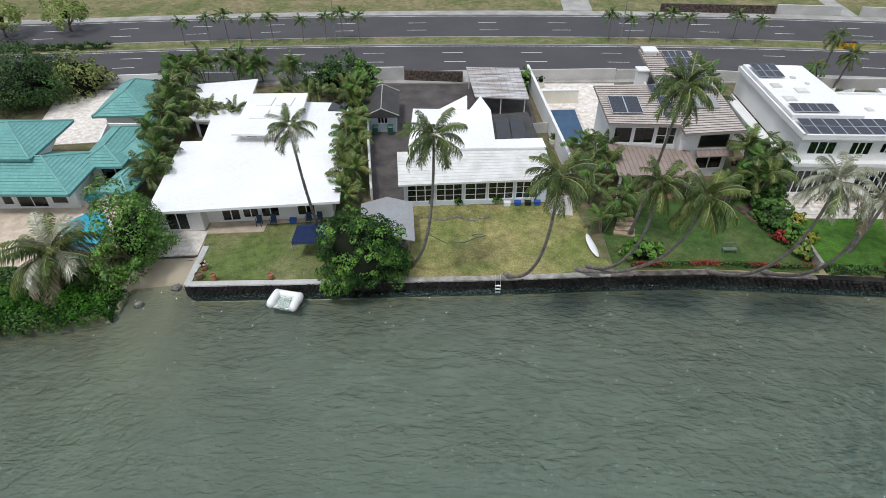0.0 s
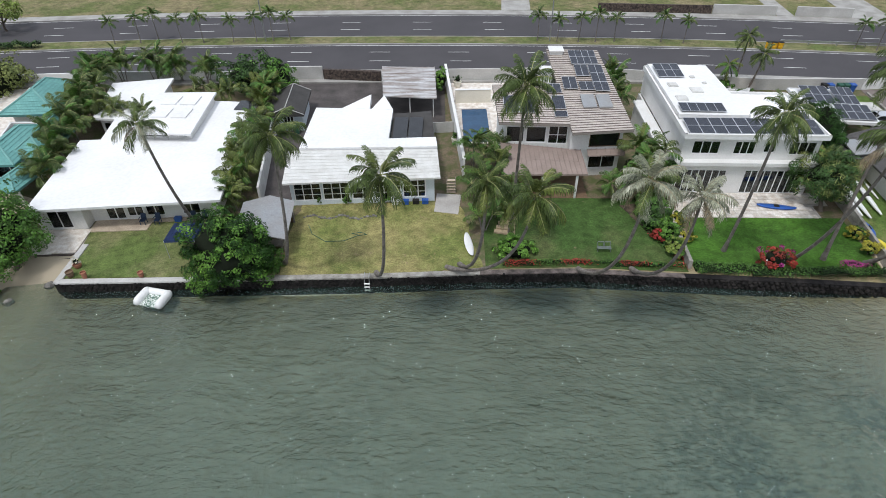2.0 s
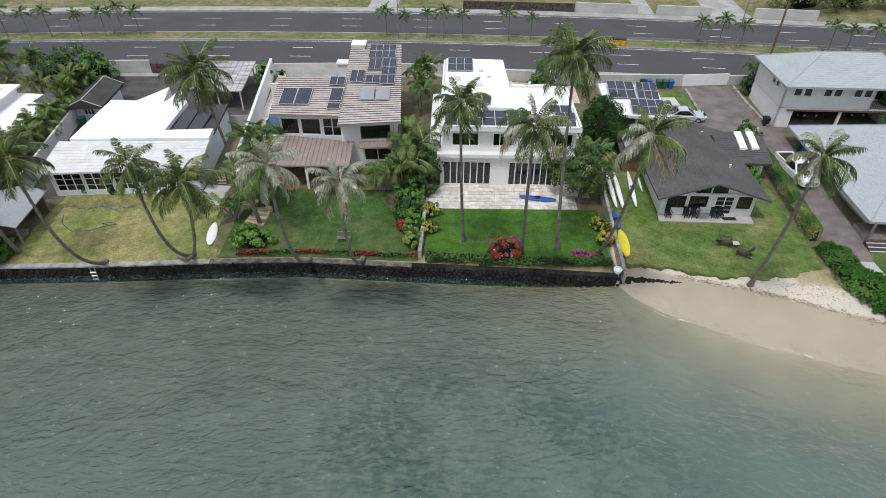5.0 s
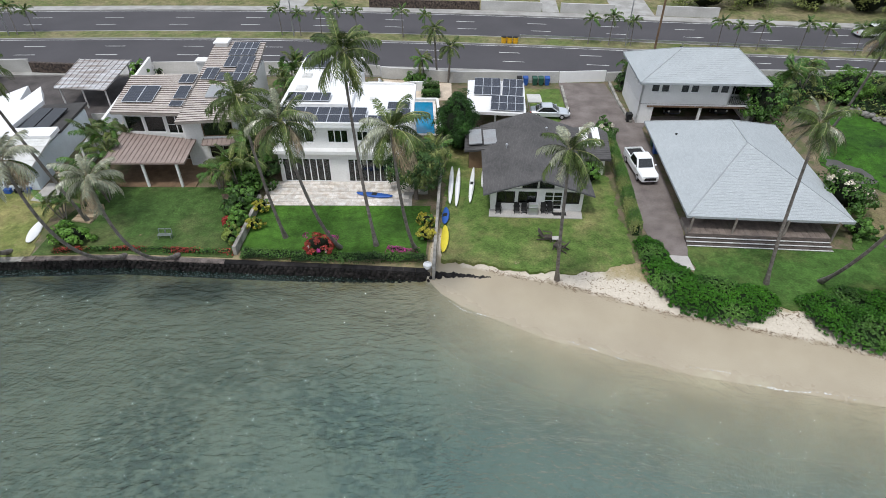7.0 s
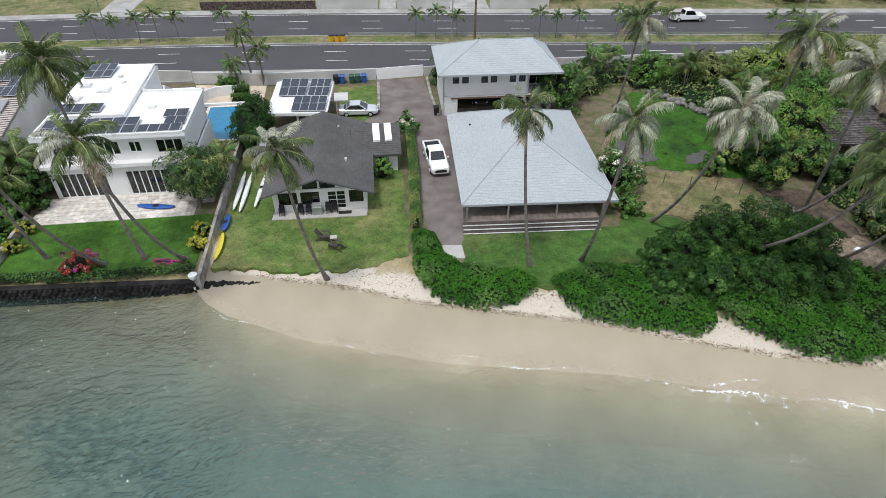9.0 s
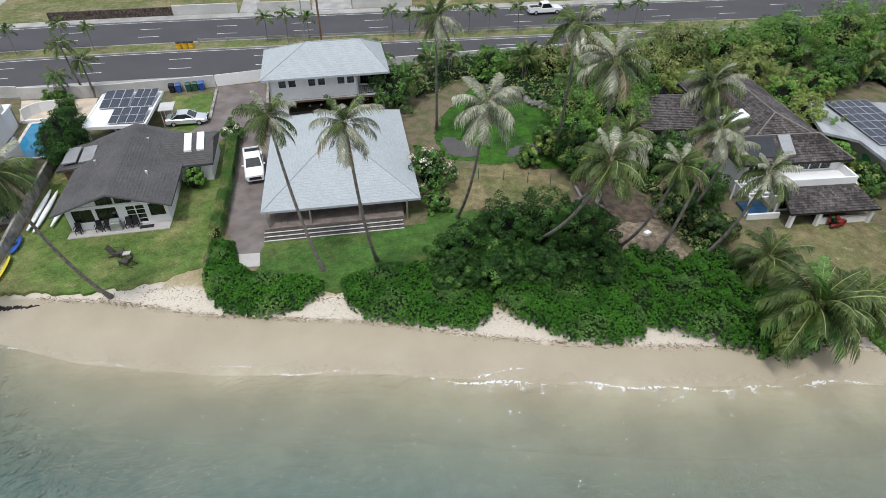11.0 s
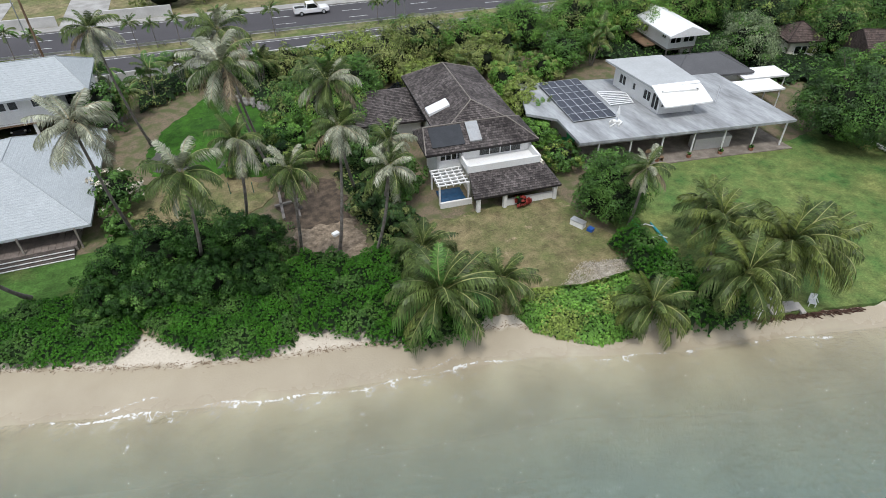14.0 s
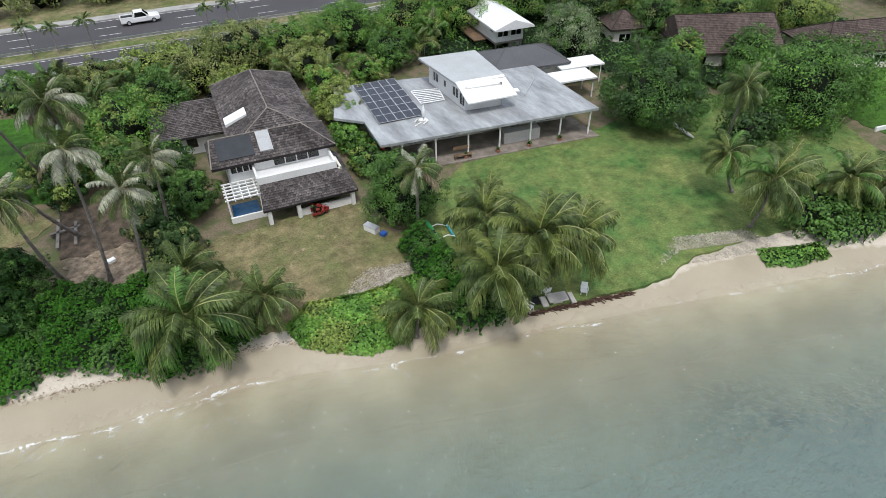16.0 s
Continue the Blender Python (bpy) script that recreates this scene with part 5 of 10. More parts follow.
# ---- grey cottage with a front gable ----
H = thing("house", (55, 49, 1.6), "white cottage with a charcoal shingled gable roof", "house")
walls(H, [(50.8, 43.4), (59.3, 43.2), (59.6, 55.4), (51.2, 55.6)], 1.55, 3.9, M_white,
      {0: [(0.5, 2.2, 2.3, 3.6, 2, 1, M_black), (2.5, 4.2, 2.3, 3.6, 2, 1, M_black), (4.9, 6.6, 1.62, 3.6, 2, 4), (6.9, 8.2, 2.3, 3.6, 2, 1, M_black)]})
mb = MB()
mb.solid([(51.0, 43.4, 3.95), (59.1, 43.25, 3.95), (59.1, 43.45, 3.95), (51.0, 43.6, 3.95)], [(54.9, 43.33, 5.35), (55.1, 43.33, 5.35), (55.1, 43.53, 5.35), (54.9, 43.53, 5.35)])
part("gable", mb, M_white, H)
window(H, (53.6, 43.29), (54.95, 43.27), 4.0, 4.75, 2, mframe=M_black)
window(H, (55.15, 43.27), (56.5, 43.25), 4.0, 4.75, 2, mframe=M_black)
r = rot2((50.0, 42.3), -1.5)
shed_roof(H, [(*r(0, 13.6), 3.95), (*r(0, 0), 3.95), (*r(5, 0), 5.62), (*r(5, 13.6), 5.62)], M_asphF, 0.30, 0.02, 0.18, label="charcoal asphalt shingles")
shed_roof(H, [(*r(10, 0), 3.95), (*r(10, 13.6), 3.95), (*r(5, 13.6), 5.62), (*r(5, 0), 5.62)], M_asphF, 0.30, 0.02, 0.18, label="charcoal asphalt shingles")
mb = MB()
mb.beam((*r(-0.02, -0.03), 3.87), (*r(5, -0.03), 5.54), 0.05, 0.14)
mb.beam((*r(10.02, -0.03), 3.87), (*r(5, -0.03), 5.54), 0.05, 0.14)
part("barge_board", mb, M_charcoal, H)
walls(H, [(59.6, 49.6), (62.6, 49.5), (62.9, 55.0), (59.8, 55.2)], 1.6, 3.8, M_white, {0: [(0.8, 2.0, 2.4, 3.5, 1)]})
hip(H, rot2((58.0, 49.0), -1.5), 0, 5.0, 0, 6.8, 3.85, 5.0, 0, 5.0, M_asphF, 0.30, 0.02)
walls(H, [(49.0, 50.8), (50.8, 50.8), (51.0, 54.6), (49.2, 54.6)], 1.6, 3.8, M_wood, {})
shed_roof(H, [(48.5, 50.4, 3.9), (51.4, 50.3, 4.2), (51.5, 55, 4.4), (48.7, 55, 4.1)], M_asphF, 0.3, 0.02)
for x in (49.0, 50.5):
    mb = MB()
    mb.solid([(x, 51.0, 4.22), (x + 1.3, 51.0, 4.34), (x + 1.3, 53.8, 4.5), (x, 53.8, 4.38)], [(x, 51.0, 4.34), (x + 1.3, 51.0, 4.46), (x + 1.3, 53.8, 4.62), (x, 53.8, 4.5)])
    tagged(part("solar_heater", mb, M_metalroof, None, "pale grey solar water heater panel on a roof"), category="solar heater", group="water heater panels")
for x in (60.3, 61.5):
    mb = MB()
    mb.solid([(x, 50.6, 4.38), (x + 0.7, 50.6, 4.38), (x + 0.7, 53.0, 5.1), (x, 53.0, 5.1)], [(x, 50.6, 4.62), (x + 0.7, 50.6, 4.62), (x + 0.7, 53.0, 5.28), (x, 53.0, 5.28)])
    part("skylight", mb, M_trim, H)
patch("terrace", [(50.6, 42.3), (59.2, 42.0), (59.3, 43.3), (50.7, 43.5)], M_concrete, 0.12, "pale concrete front terrace", "terrace")
C_ = thing("carport", (52, 62.5, 2.0), "low white flat-roofed carport beside the cottage", "carport")
flat_roof(C_, [(48.9, 58.7), (55.5, 58.0), (56.2, 66.8), (49.4, 67.5)], 4.25, M_whiteroof, 0.25, 0.08)
posts(C_, [(49.3, 59.2), (55.1, 58.6), (55.7, 66.3), (49.8, 66.9), (52.2, 58.9)], 1.9, 4.1, M_white, 0.2)
wall_run(C_, (55.6, 66.5), (49.8, 67.0), 1.95, 4.0, M_white, ())
solar(C_, (49.9, 63.0, 4.3), (53.0, 62.8, 4.3), (50.2, 66.9, 4.75), 3, 2)
solar(C_, (53.2, 62.8, 4.3), (55.6, 62.5, 4.3), (53.6, 66.6, 4.75), 3, 2)
solar(C_, (51.6, 58.9, 4.3), (55.3, 58.5, 4.3), (51.9, 62.0, 4.65), 4, 2)
mb = MB()
mb.box(57.0, 62.8, 4.0, 1.6, 2.2, 0.1)
for x, y in ((56.4, 62), (57.6, 62), (57.6, 63.6), (56.4, 63.6)):
    mb.box(x, y, 1.9, 0.08, 0.08, 2.1)
tagged(part("lean_to", mb, M_greywall, None, "small grey lean-to roof on posts"), category="lean-to")

# ---- pale blue-grey hip-roofed pavilion house ----
H = thing("house", (75, 48, 1.5), "wide house with a pale blue-grey shingled hip roof and deck", "house")
hip(H, rot2((67.6, 39.6), -3.5), 0, 14.2, 0, 18.4, 3.55, 6.35, 8.7, 13.4, M_asphG, 0.32, 0.012, along="v", label="pale blue-grey shingle hip roof", mcap=M_asphG, cap=0.06)
r = rot2((67.6, 39.6), -3.5)
walls(H, [r(1.4, 2.2), r(12.8, 2.2), r(13.0, 17.2), r(1.2, 17.2)], 1.9, 3.5, M_white,
      {0: [(0.3, 5.4, 1.95, 3.35, 4), (6.0, 8.2, 1.95, 3.3, 2), (8.8, 11.0, 1.95, 3.35, 2)]})
dk = part("deck_frame", (lambda q: (q.prism([r(0.4, -0.28), r(12.6, -0.28), r(12.6, 2.2), r(0.4, 2.2)], 1.3, 1.88), q)[1])(MB()), M_greywood, H)
for i in range(22):
    mb = MB()
    mb.prism([r(0.4 + 0.555 * i, -0.3), r(0.93 + 0.555 * i, -0.3), r(0.93 + 0.555 * i, 2.2), r(0.4 + 0.555 * i, 2.2)], 1.885, 1.95)
    part("plank", mb, M_deck, dk)
for i in range(3):
    mb = MB()
    v = -0.32 - 0.42 * i
    mb.prism([r(0.1, v - 0.42), r(12.4, v - 0.42), r(12.4, v), r(0.1, v)], 1.35, 1.84 - 0.14 * i)
    st = part("step", mb, M_darkteak, H)
    mb = MB()
    mb.prism([r(0.08, v - 0.44), r(12.42, v - 0.44), r(12.42, v - 0.36), r(0.08, v - 0.36)], 1.78 - 0.14 * i, 1.845 - 0.14 * i)
    part("nosing", mb, M_offwhite, st)
posts(H, [r(0.5, -0.1), r(4.2, -0.1), r(8.6, -0.1), r(12.9, 0.0)], 1.4, 3.5, M_greywood, 0.15)
patch("driveway", [(65.0, 36.0), (67.2, 35.7), (68.2, 42), (68.9, 52), (69.2, 59.4), (70.2, 61), (84, 61), (84, 63), (68.2, 62), (67.4, 71.6), (61.4, 71.8), (61.2, 63), (57.6, 58.3), (63.8, 57.6), (64.0, 45)], M_driveF, 0.02, "brownish stained concrete driveway", "driveway")

# ---- two-storey garage house ----
H = thing("house", (75.5, 64.5, 2.0), "white two-storey house with pale hip roof over garages", "house")
hip(H, rot2((68.0, 59.7), -2), 0, 14.3, 0, 9.5, 7.3, 9.6, 5.3, 11.5, M_asphG, 0.32, 0.012, label="pale blue-grey shingle hip roof", mcap=M_asphG, cap=0.06)
r = rot2((68.0, 59.7), -2)
walls(H, [r(0.7, 1.2), r(10.7, 1.2), r(10.7, 3.6), r(13.6, 3.6), r(13.6, 9.0), r(0.7, 9.0)], 4.35, 7.25, M_white,
      {0: [(1.0, 1.95, 5.7, 6.75, 1), (2.1, 3.05, 5.7, 6.75, 1), (4.3, 5.25, 5.7, 6.75, 1), (5.4, 6.35, 5.7, 6.75, 1), (7.6, 8.55, 5.7, 6.75, 1), (8.7, 9.65, 5.7, 6.75, 1)], 2: [(0.3, 2.6, 4.5, 6.9, 2)], 5: [(4.2, 5.0, 5.9, 6.9, 1), (5.2, 6.0, 5.9, 6.9, 1)]}, floor=True)
walls(H, [r(0.7, 1.2), r(13.6, 1.2), r(13.6, 9.0), r(0.7, 9.0)], 1.9, 4.3, M_white, {0: [(1.7, 6.9, 1.95, 4.0, 0), (7.2, 12.6, 1.95, 4.0, 0)]})
mb = MB()
for a, b in (((1.6, 1.1), (7.0, 1.1)), ((7.1, 1.1), (12.7, 1.1))):
    mb.beam((*r(*a), 4.08), (*r(*b), 4.08), 0.12, 0.16)
part("garage_lintel", mb, M_wood, H)
mb = MB()
mb.prism([r(10.6, 1.0), r(13.8, 1.0), r(13.8, 3.7), r(10.6, 3.7)], 4.25, 4.42)
part("balcony", mb, M_white, H)
mb = MB()
for k in range(15):
    a = r(10.75 + 0.21 * k, 1.1)
    mb.box(a[0], a[1], 4.42, 0.03, 0.03, 0.95)
mb.beam((*r(10.7, 1.1), 5.4), (*r(13.75, 1.1), 5.4), 0.05, 0.05)
mb.beam((*r(10.7, 1.1), 4.5), (*r(13.75, 1.1), 4.5), 0.04, 0.04)
mb.beam((*r(13.7, 1.1), 4.42), (*r(13.7, 1.12), 7.2), 0.1, 0.1)
part("railing", mb, M_black, H)

# ---- vent pipes on the roofs ----
for x, y, z, h, m in ((52.6, 49.4, 4.65, 0.45, M_alu), (56.9, 52.6, 4.9, 0.4, M_alu), (57.6, 46.4, 4.7, 0.35, M_white), (70.6, 53.2, 4.0, 0.4, M_black), (79.0, 54.6, 4.0, 0.45, M_black), (80.2, 50.8, 3.7, 0.4, M_black), (73.4, 64.6, 9.0, 0.5, M_black)):
    mb = MB()
    mb.tube([(x, y, z - 0.3), (x, y, z + h)], 0.07, 8)
    mb.tube([(x, y, z + h - 0.02), (x, y, z + h + 0.12)], 0.12, 8)
    tagged(part("vent_pipe", mb, m, None, "short vent pipe with a cap on a shingled roof"), category="pipe", group="roof vent pipes")

# ---- dark shake-roofed house ----
o, ang = (113.6, 29.7), -7
r = rot2(o, ang)
H = thing("house", (117, 40, 1.5), "rambling white house with dark weathered cedar shake roofs", "house")
shed_roof(H, [(*r(-0.2, -0.2), 3.05), (*r(8.4, -0.2), 3.05), (*r(7.2, 2.8), 4.15), (*r(0.2, 2.8), 4.15)], M_shake, 0.28, 0.04, 0.16, label="dark weathered porch shakes")
shed_roof(H, [(*r(8.4, -0.2), 3.05), (*r(8.5, 6.8), 3.05), (*r(7.2, 6.8), 4.15), (*r(7.2, 2.8), 4.15)], M_shake, 0.28, 0.04, 0.16)
posts(H, [r(0.3, 0.1), r(2.9, 0.1), r(7.9, 0.1)], 1.4, 3.0, M_white, 0.34, "column")
wall_run(H, r(2.9, 0.2), r(8.0, 0.2), 1.4, 2.1, M_white, ())
walls(H, [r(0.4, 2.6), r(7.8, 2.6), r(7.8, 5), r(0.4, 5)], 1.45, 4.0, M_cream, {0: [(0.3, 2.3, 1.5, 3.0, 2), (3.0, 7.0, 2.0, 3.0, 3)]})
mb = MB()
mb.prism([r(0.1, 2.6), r(7.3, 2.6), r(7.3, 5.2), r(0.1, 5.2)], 4.0, 4.12)
for a, b in (((0.1, 2.65), (7.3, 2.65)), ((0.15, 2.6), (0.15, 5.2)), ((7.25, 2.6), (7.25, 5.2))):
    mb.beam((*r(*a), 4.45), (*r(*b), 4.45), 0.2, 0.7)
part("balcony", mb, M_white, H, "white walled roof balcony")
walls(H, [r(-2.2, 5.1), r(7.4, 5.1), r(7.4, 9.0), r(-2.2, 9.0)], 1.5, 5.5, M_white, {0: [(0.3, 2.6, 4.2, 5.2, 4), (4.2, 8.6, 4.15, 5.3, 4)]})
hip(H, r, -3.4, 7.9, 4.5, 9.6, 5.45, 7.0, -3.0, 5.4, M_shake, 0.28, 0.04, mcap=M_greywood, cap=0.06)
walls(H, [r(-0.6, 9.0), r(7.0, 9.0), r(6.8, 22), r(-0.8, 22)], 1.6, 5.5, M_white, {})
hip(H, r, -1.4, 7.6, 7.2, 23.0, 5.5, 7.3, 11.0, 21.2, M_shake, 0.28, 0.04, along="v", mcap=M_greywood, cap=0.06)
walls(H, [r(-7.6, 15.6), r(-1.0, 15.6), r(-1.0, 20.6), r(-7.6, 20.6)], 1.6, 3.9, M_white, {0: [(0.8, 2.0, 2.2, 3.6, 1), (2.4, 3.6, 2.2, 3.6, 1)]})
shed_roof(H, [(*r(-8.2, 15.0), 3.9), (*r(-0.6, 14.6), 3.9), (*r(-0.4, 20.6), 5.2), (*r(-8.2, 21.0), 5.2)], M_shake, 0.28, 0.04)
mb = MB()
mb.solid([(*r(-1.1, 11.8), 5.62), (*r(1.1, 11.8), 6.50), (*r(1.1, 13.4), 6.50), (*r(-1.1, 13.4), 5.62)], [(*r(-1.1, 11.8), 5.92), (*r(1.1, 11.8), 6.72), (*r(1.1, 13.4), 6.72), (*r(-1.1, 13.4), 5.92)])
part("skylight", mb, M_trim, H)
mb = MB()
mb.solid([(*r(-2.6, 5.0), 5.80), (*r(0.6, 5.0), 5.80), (*r(0.6, 6.85), 6.93), (*r(-2.6, 6.85), 6.93)], [(*r(-2.6, 5.0), 5.88), (*r(0.6, 5.0), 5.88), (*r(0.6, 6.85), 7.01), (*r(-2.6, 6.85), 7.01)])
tagged(part("pool_heater_mat", mb, M_collector, None, "black rubber solar heating mat on the shakes"), category="solar heater")
mb = MB()
mb.solid([(*r(1.1, 5.1), 5.87), (*r(2.3, 5.1), 5.87), (*r(2.3, 6.9), 6.97), (*r(1.1, 6.9), 6.97)], [(*r(1.1, 5.1), 6.0), (*r(2.3, 5.1), 6.0), (*r(2.3, 6.9), 7.1), (*r(1.1, 6.9), 7.1)])
tagged(part("solar_heater", mb, M_metalroof, None, "grey glazed solar water heater panel on a roof"), category="solar heater", group="water heater panels")
t = thing("pergola", (*r(-1.3, 3.4), 1.5), "white lattice pergola beside a small plunge pool", "pergola")
for i in range(5):
    mb = MB()
    mb.beam((*r(-2.8 + 0.66 * i, 2.0), 3.4), (*r(-2.8 + 0.66 * i, 5.0), 3.4), 0.10, 0.14)
    part("rafter", mb, M_white, t)
for i in range(6):
    mb = MB()
    mb.beam((*r(-3.0, 2.1 + 0.56 * i), 3.52), (*r(0.1, 2.1 + 0.56 * i), 3.52), 0.12, 0.10)
    part("slat", mb, M_white, t)
posts(t, [r(-2.8, 2.1), r(0.0, 2.1), r(-2.8, 4.9)], 1.45, 3.4, M_white, 0.14)
wall_run(t, r(-2.9, 1.5), r(0.2, 1.5), 1.4, 2.0, M_white, ())
patch("pool_water", [r(-2.6, 1.9), r(-0.2, 1.9), r(-0.2, 4.2), r(-2.6, 4.2)], M_pooldark, 0.25, "small blue plunge pool", "pool")

# ---- wide grey flat-roofed house ----
o, ang = (126.1, 32.1), -12
r = rot2(o, ang)
H = thing("house", (138, 36, 1.5), "long low house with a weathered grey flat roof and veranda", "house")
walls(H, [r(2.0, 4.4), r(22.6, 4.4), r(21.6, 12.2), r(-1.2, 14.0), r(-0.6, 8.2), r(1.6, 6.0)], 1.5, 4.3, M_cream,
      {0: [(1.5, 4.5, 1.6, 3.7, 3), (5.2, 7.4, 1.6, 3.7, 2), (12.5, 15.0, 1.6, 3.7, 2), (16, 19, 1.6, 3.7, 3)]})
mb = MB()
mb.prism([r(13.6, 1.2), r(17.8, 1.2), r(17.8, 2.3), r(13.6, 2.3)], 1.5, 2.8)
part("bar_counter", mb, M_greywall, H)
flat_roof(H, [r(0, 0), r(23.9, 0.0), r(22.4, 13.0), r(-1.8, 14.9), r(-3.2, 7.3), r(-0.4, 5.4)], 4.6, M_greyroof, 0.28, label="weathered grey membrane roof")
for k in range(7):
    x, y = r(2.2 + 3.5 * k, 0.35)
    posts(H, [(x, y)], 1.4, 4.35, M_white, 0.13)
patch("terrace", [r(1.0, -0.6), r(24.2, -0.5), r(23.4, 4.5), r(1.0, 4.5)], mat("veranda_tile", (0.26, 0.225, 0.19), 0.8, 0.2, 0.9, 6, 0.1, second=(0.17, 0.145, 0.12)), 0.10, "tan tiled veranda floor", "terrace")
walls(H, [r(10.3, 4.2), r(14.4, 4.2), r(14.4, 12.4), r(8.9, 12.4)], 4.6, 7.1, M_white,
      {3: [(0.9, 2.2, 5.2, 6.4, 2), (3.4, 4.0, 5.4, 6.3, 1), (5.4, 6.7, 5.2, 6.4, 2), (6.9, 8.1, 4.8, 6.6, 2)], 0: [(0.2, 3.9, 5.3, 6.5, 3)]}, floor=False)
flat_roof(H, [r(9.6, 5.0), r(15.2, 5.0), r(14.8, 13.2), r(7.9, 13.2)], 7.35, M_greyroof2, 0.22, label="smooth pale grey upper roof")
shed_roof(H, [(*r(10.0, 2.6), 6.15), (*r(15.6, 2.9), 6.15), (*r(15.0, 5.4), 7.5), (*r(9.5, 5.2), 7.5)], M_whiteroof, 2.0, 0.02, 0.12, label="white metal awning roof")
solar(H, (127.85, 36.0, 4.64), (132.75, 35.3, 4.64), (129.2, 45.6, 4.82), 5, 6)
mb = MB()
lat = [Vector((133.8, 37.8, 4.68)), Vector((136.4, 37.3, 4.68)), Vector((137.3, 40.0, 4.68)), Vector((134.3, 41.1, 4.68))]
for i in range(8):
    k = i / 7
    mb.beam(lat[0].lerp(lat[3], k) + Vector((0, 0, 0.08)), lat[1].lerp(lat[2], k) + Vector((0, 0, 0.08)), 0.16, 0.05)
mb.beam(lat[0], lat[3], 0.1, 0.12)
mb.beam(lat[1], lat[2], 0.1, 0.12)
tagged(part("roof_lattice", mb, M_trim, None, "white slatted frame lying on the grey roof"), category="roof lattice")
H2 = thing("house_wing", (150, 41, 1.8), "charcoal-roofed rear wing with white awnings", "house")
walls(H2, [r(18.0, 13.4), r(26.4, 13.4), r(26.4, 18.6), r(18, 18.6)], 1.6, 4.3, M_white, {})
hip(H2, r, 16.8, 27.4, 12.6, 19.6, 4.45, 5.9, 20, 24, M_charcoal, 3.0, 0.01, mcap=M_charcoal, cap=0.05)
for u0, v0, u1, v1 in ((23.4, 8.2, 28.6, 11.2), (25.6, 11.6, 31.6, 14.6)):
    mb = MB()
    mb.prism([r(u0, v0), r(u1, v0), r(u1, v1), r(u0, v1)], 3.9, 4.1)
    part("awning", mb, M_whiteroof, H2)
    posts(H2, [r(u0 + 0.3, v0 + 0.3), r(u1 - 0.3, v0 + 0.3), r(u1 - 0.3, v1 - 0.3)], 1.5, 3.9, M_white, 0.1)

# ---- white-roofed raised cottage behind ----
H = thing("house", (155, 55, 1.8), "raised white cottage on posts with a white metal roof", "house")
walls(H, [(152.6, 50.9), (156.8, 50.3), (158.2, 59.6), (153.9, 60.2)], 3.6, 5.7, M_white, {0: [(0.3, 2.0, 4.2, 5.5, 2), (2.3, 4.0, 4.2, 5.5, 2)], 3: [(7.6, 8.6, 4.6, 5.4, 2)]})
hip(H, rot2((152.0, 50.2), -8.5), -0.3, 5.6, -0.6, 10.4, 5.75, 6.8, -0.6, 10.4, M_whiteroof, 3.0, 0.01, along="v")
posts(H, [(152.8, 51.1), (154.8, 50.8), (156.6, 50.6), (153.3, 55.4), (157.4, 55)], 1.6, 3.6, M_greywood, 0.16)
wall_run(H, (155.2, 51.0), (157.0, 50.8), 1.6, 3.5, M_greywall, ())
mb = MB()
mb.prism([(150.9, 53.5), (152.7, 53.3), (153.9, 60.0), (152.0, 60.2)], 3.3, 3.45)
part("side_deck", mb, M_wood, H)

# ---- shake roofs of the houses beyond ----
def far_house(cx, cy, deg, L, W, ze, zr, m, label, hipl=0.0):
    h = thing("house", (cx, cy, 1.8), label, "house")
    rr = rot2((cx, cy), deg)
    walls(h, [rr(-L / 2 + 0.6, -W / 2 + 0.6), rr(L / 2 - 0.6, -W / 2 + 0.6), rr(L / 2 - 0.6, W / 2 - 0.6), rr(-L / 2 + 0.6, W / 2 - 0.6)], 1.5, ze - 0.05, M_cream, {0: [(1, 3, 2.2, 3.4, 2), (L * 0.5, L * 0.5 + 2, 2.2, 3.4, 2)]})
    hip(h, rr, -L / 2, L / 2, -W / 2, W / 2, ze, zr, -L / 2 + hipl, L / 2 - hipl, m, 0.28, 0.04, mcap=m, cap=0.06)
    return h

far_house(178.5, 35.5, -28, 13.5, 11, 4.0, 7.2, M_shakeL, "house with a broad brown cedar shake roof")
far_house(193, 25.5, -20, 15, 9, 4.2, 6.6, M_shakeL, "house with grey-brown shake hip roofs", 3.5)
far_house(171.5, 46.5, -20, 5.5, 5.5, 4.2, 6.0, M_shakeL, "small pavilion with a grey shake hip roof", 2.6)

# ---- plants ----
def quadmesh(name, verts, mats, mi=None, extra=None):
    """Verts in fours, one face each; extra: a second mesh (verts, quads) joined in as material 1."""
    k = len(verts) // 4
    faces = np.arange(k * 4, dtype=np.int32)
    midx = np.zeros(k, dtype=np.int32)
    if mi is not None:
        midx[:] = mi
    if extra is not None:
        ev, ef = extra
        faces = np.concatenate([faces, (np.asarray(ef, np.int32) + len(verts)).ravel()])
        verts = np.concatenate([verts, ev])
        midx = np.concatenate([midx, np.full(len(ef), len(mats) - 1, np.int32)])
    me = bpy.data.meshes.new(name)
    n = len(faces) // 4
    me.vertices.add(len(verts))
    me.vertices.foreach_set("co", np.asarray(verts, np.float32).ravel())
    me.loops.add(n * 4)
    me.loops.foreach_set("vertex_index", faces)
    me.polygons.add(n)
    me.polygons.foreach_set("loop_start", np.arange(0, n * 4, 4, dtype=np.int32))
    for m in mats:
        me.materials.append(m)
    me.polygons.foreach_set("material_index", midx)
    me.update(calc_edges=True)
    return me


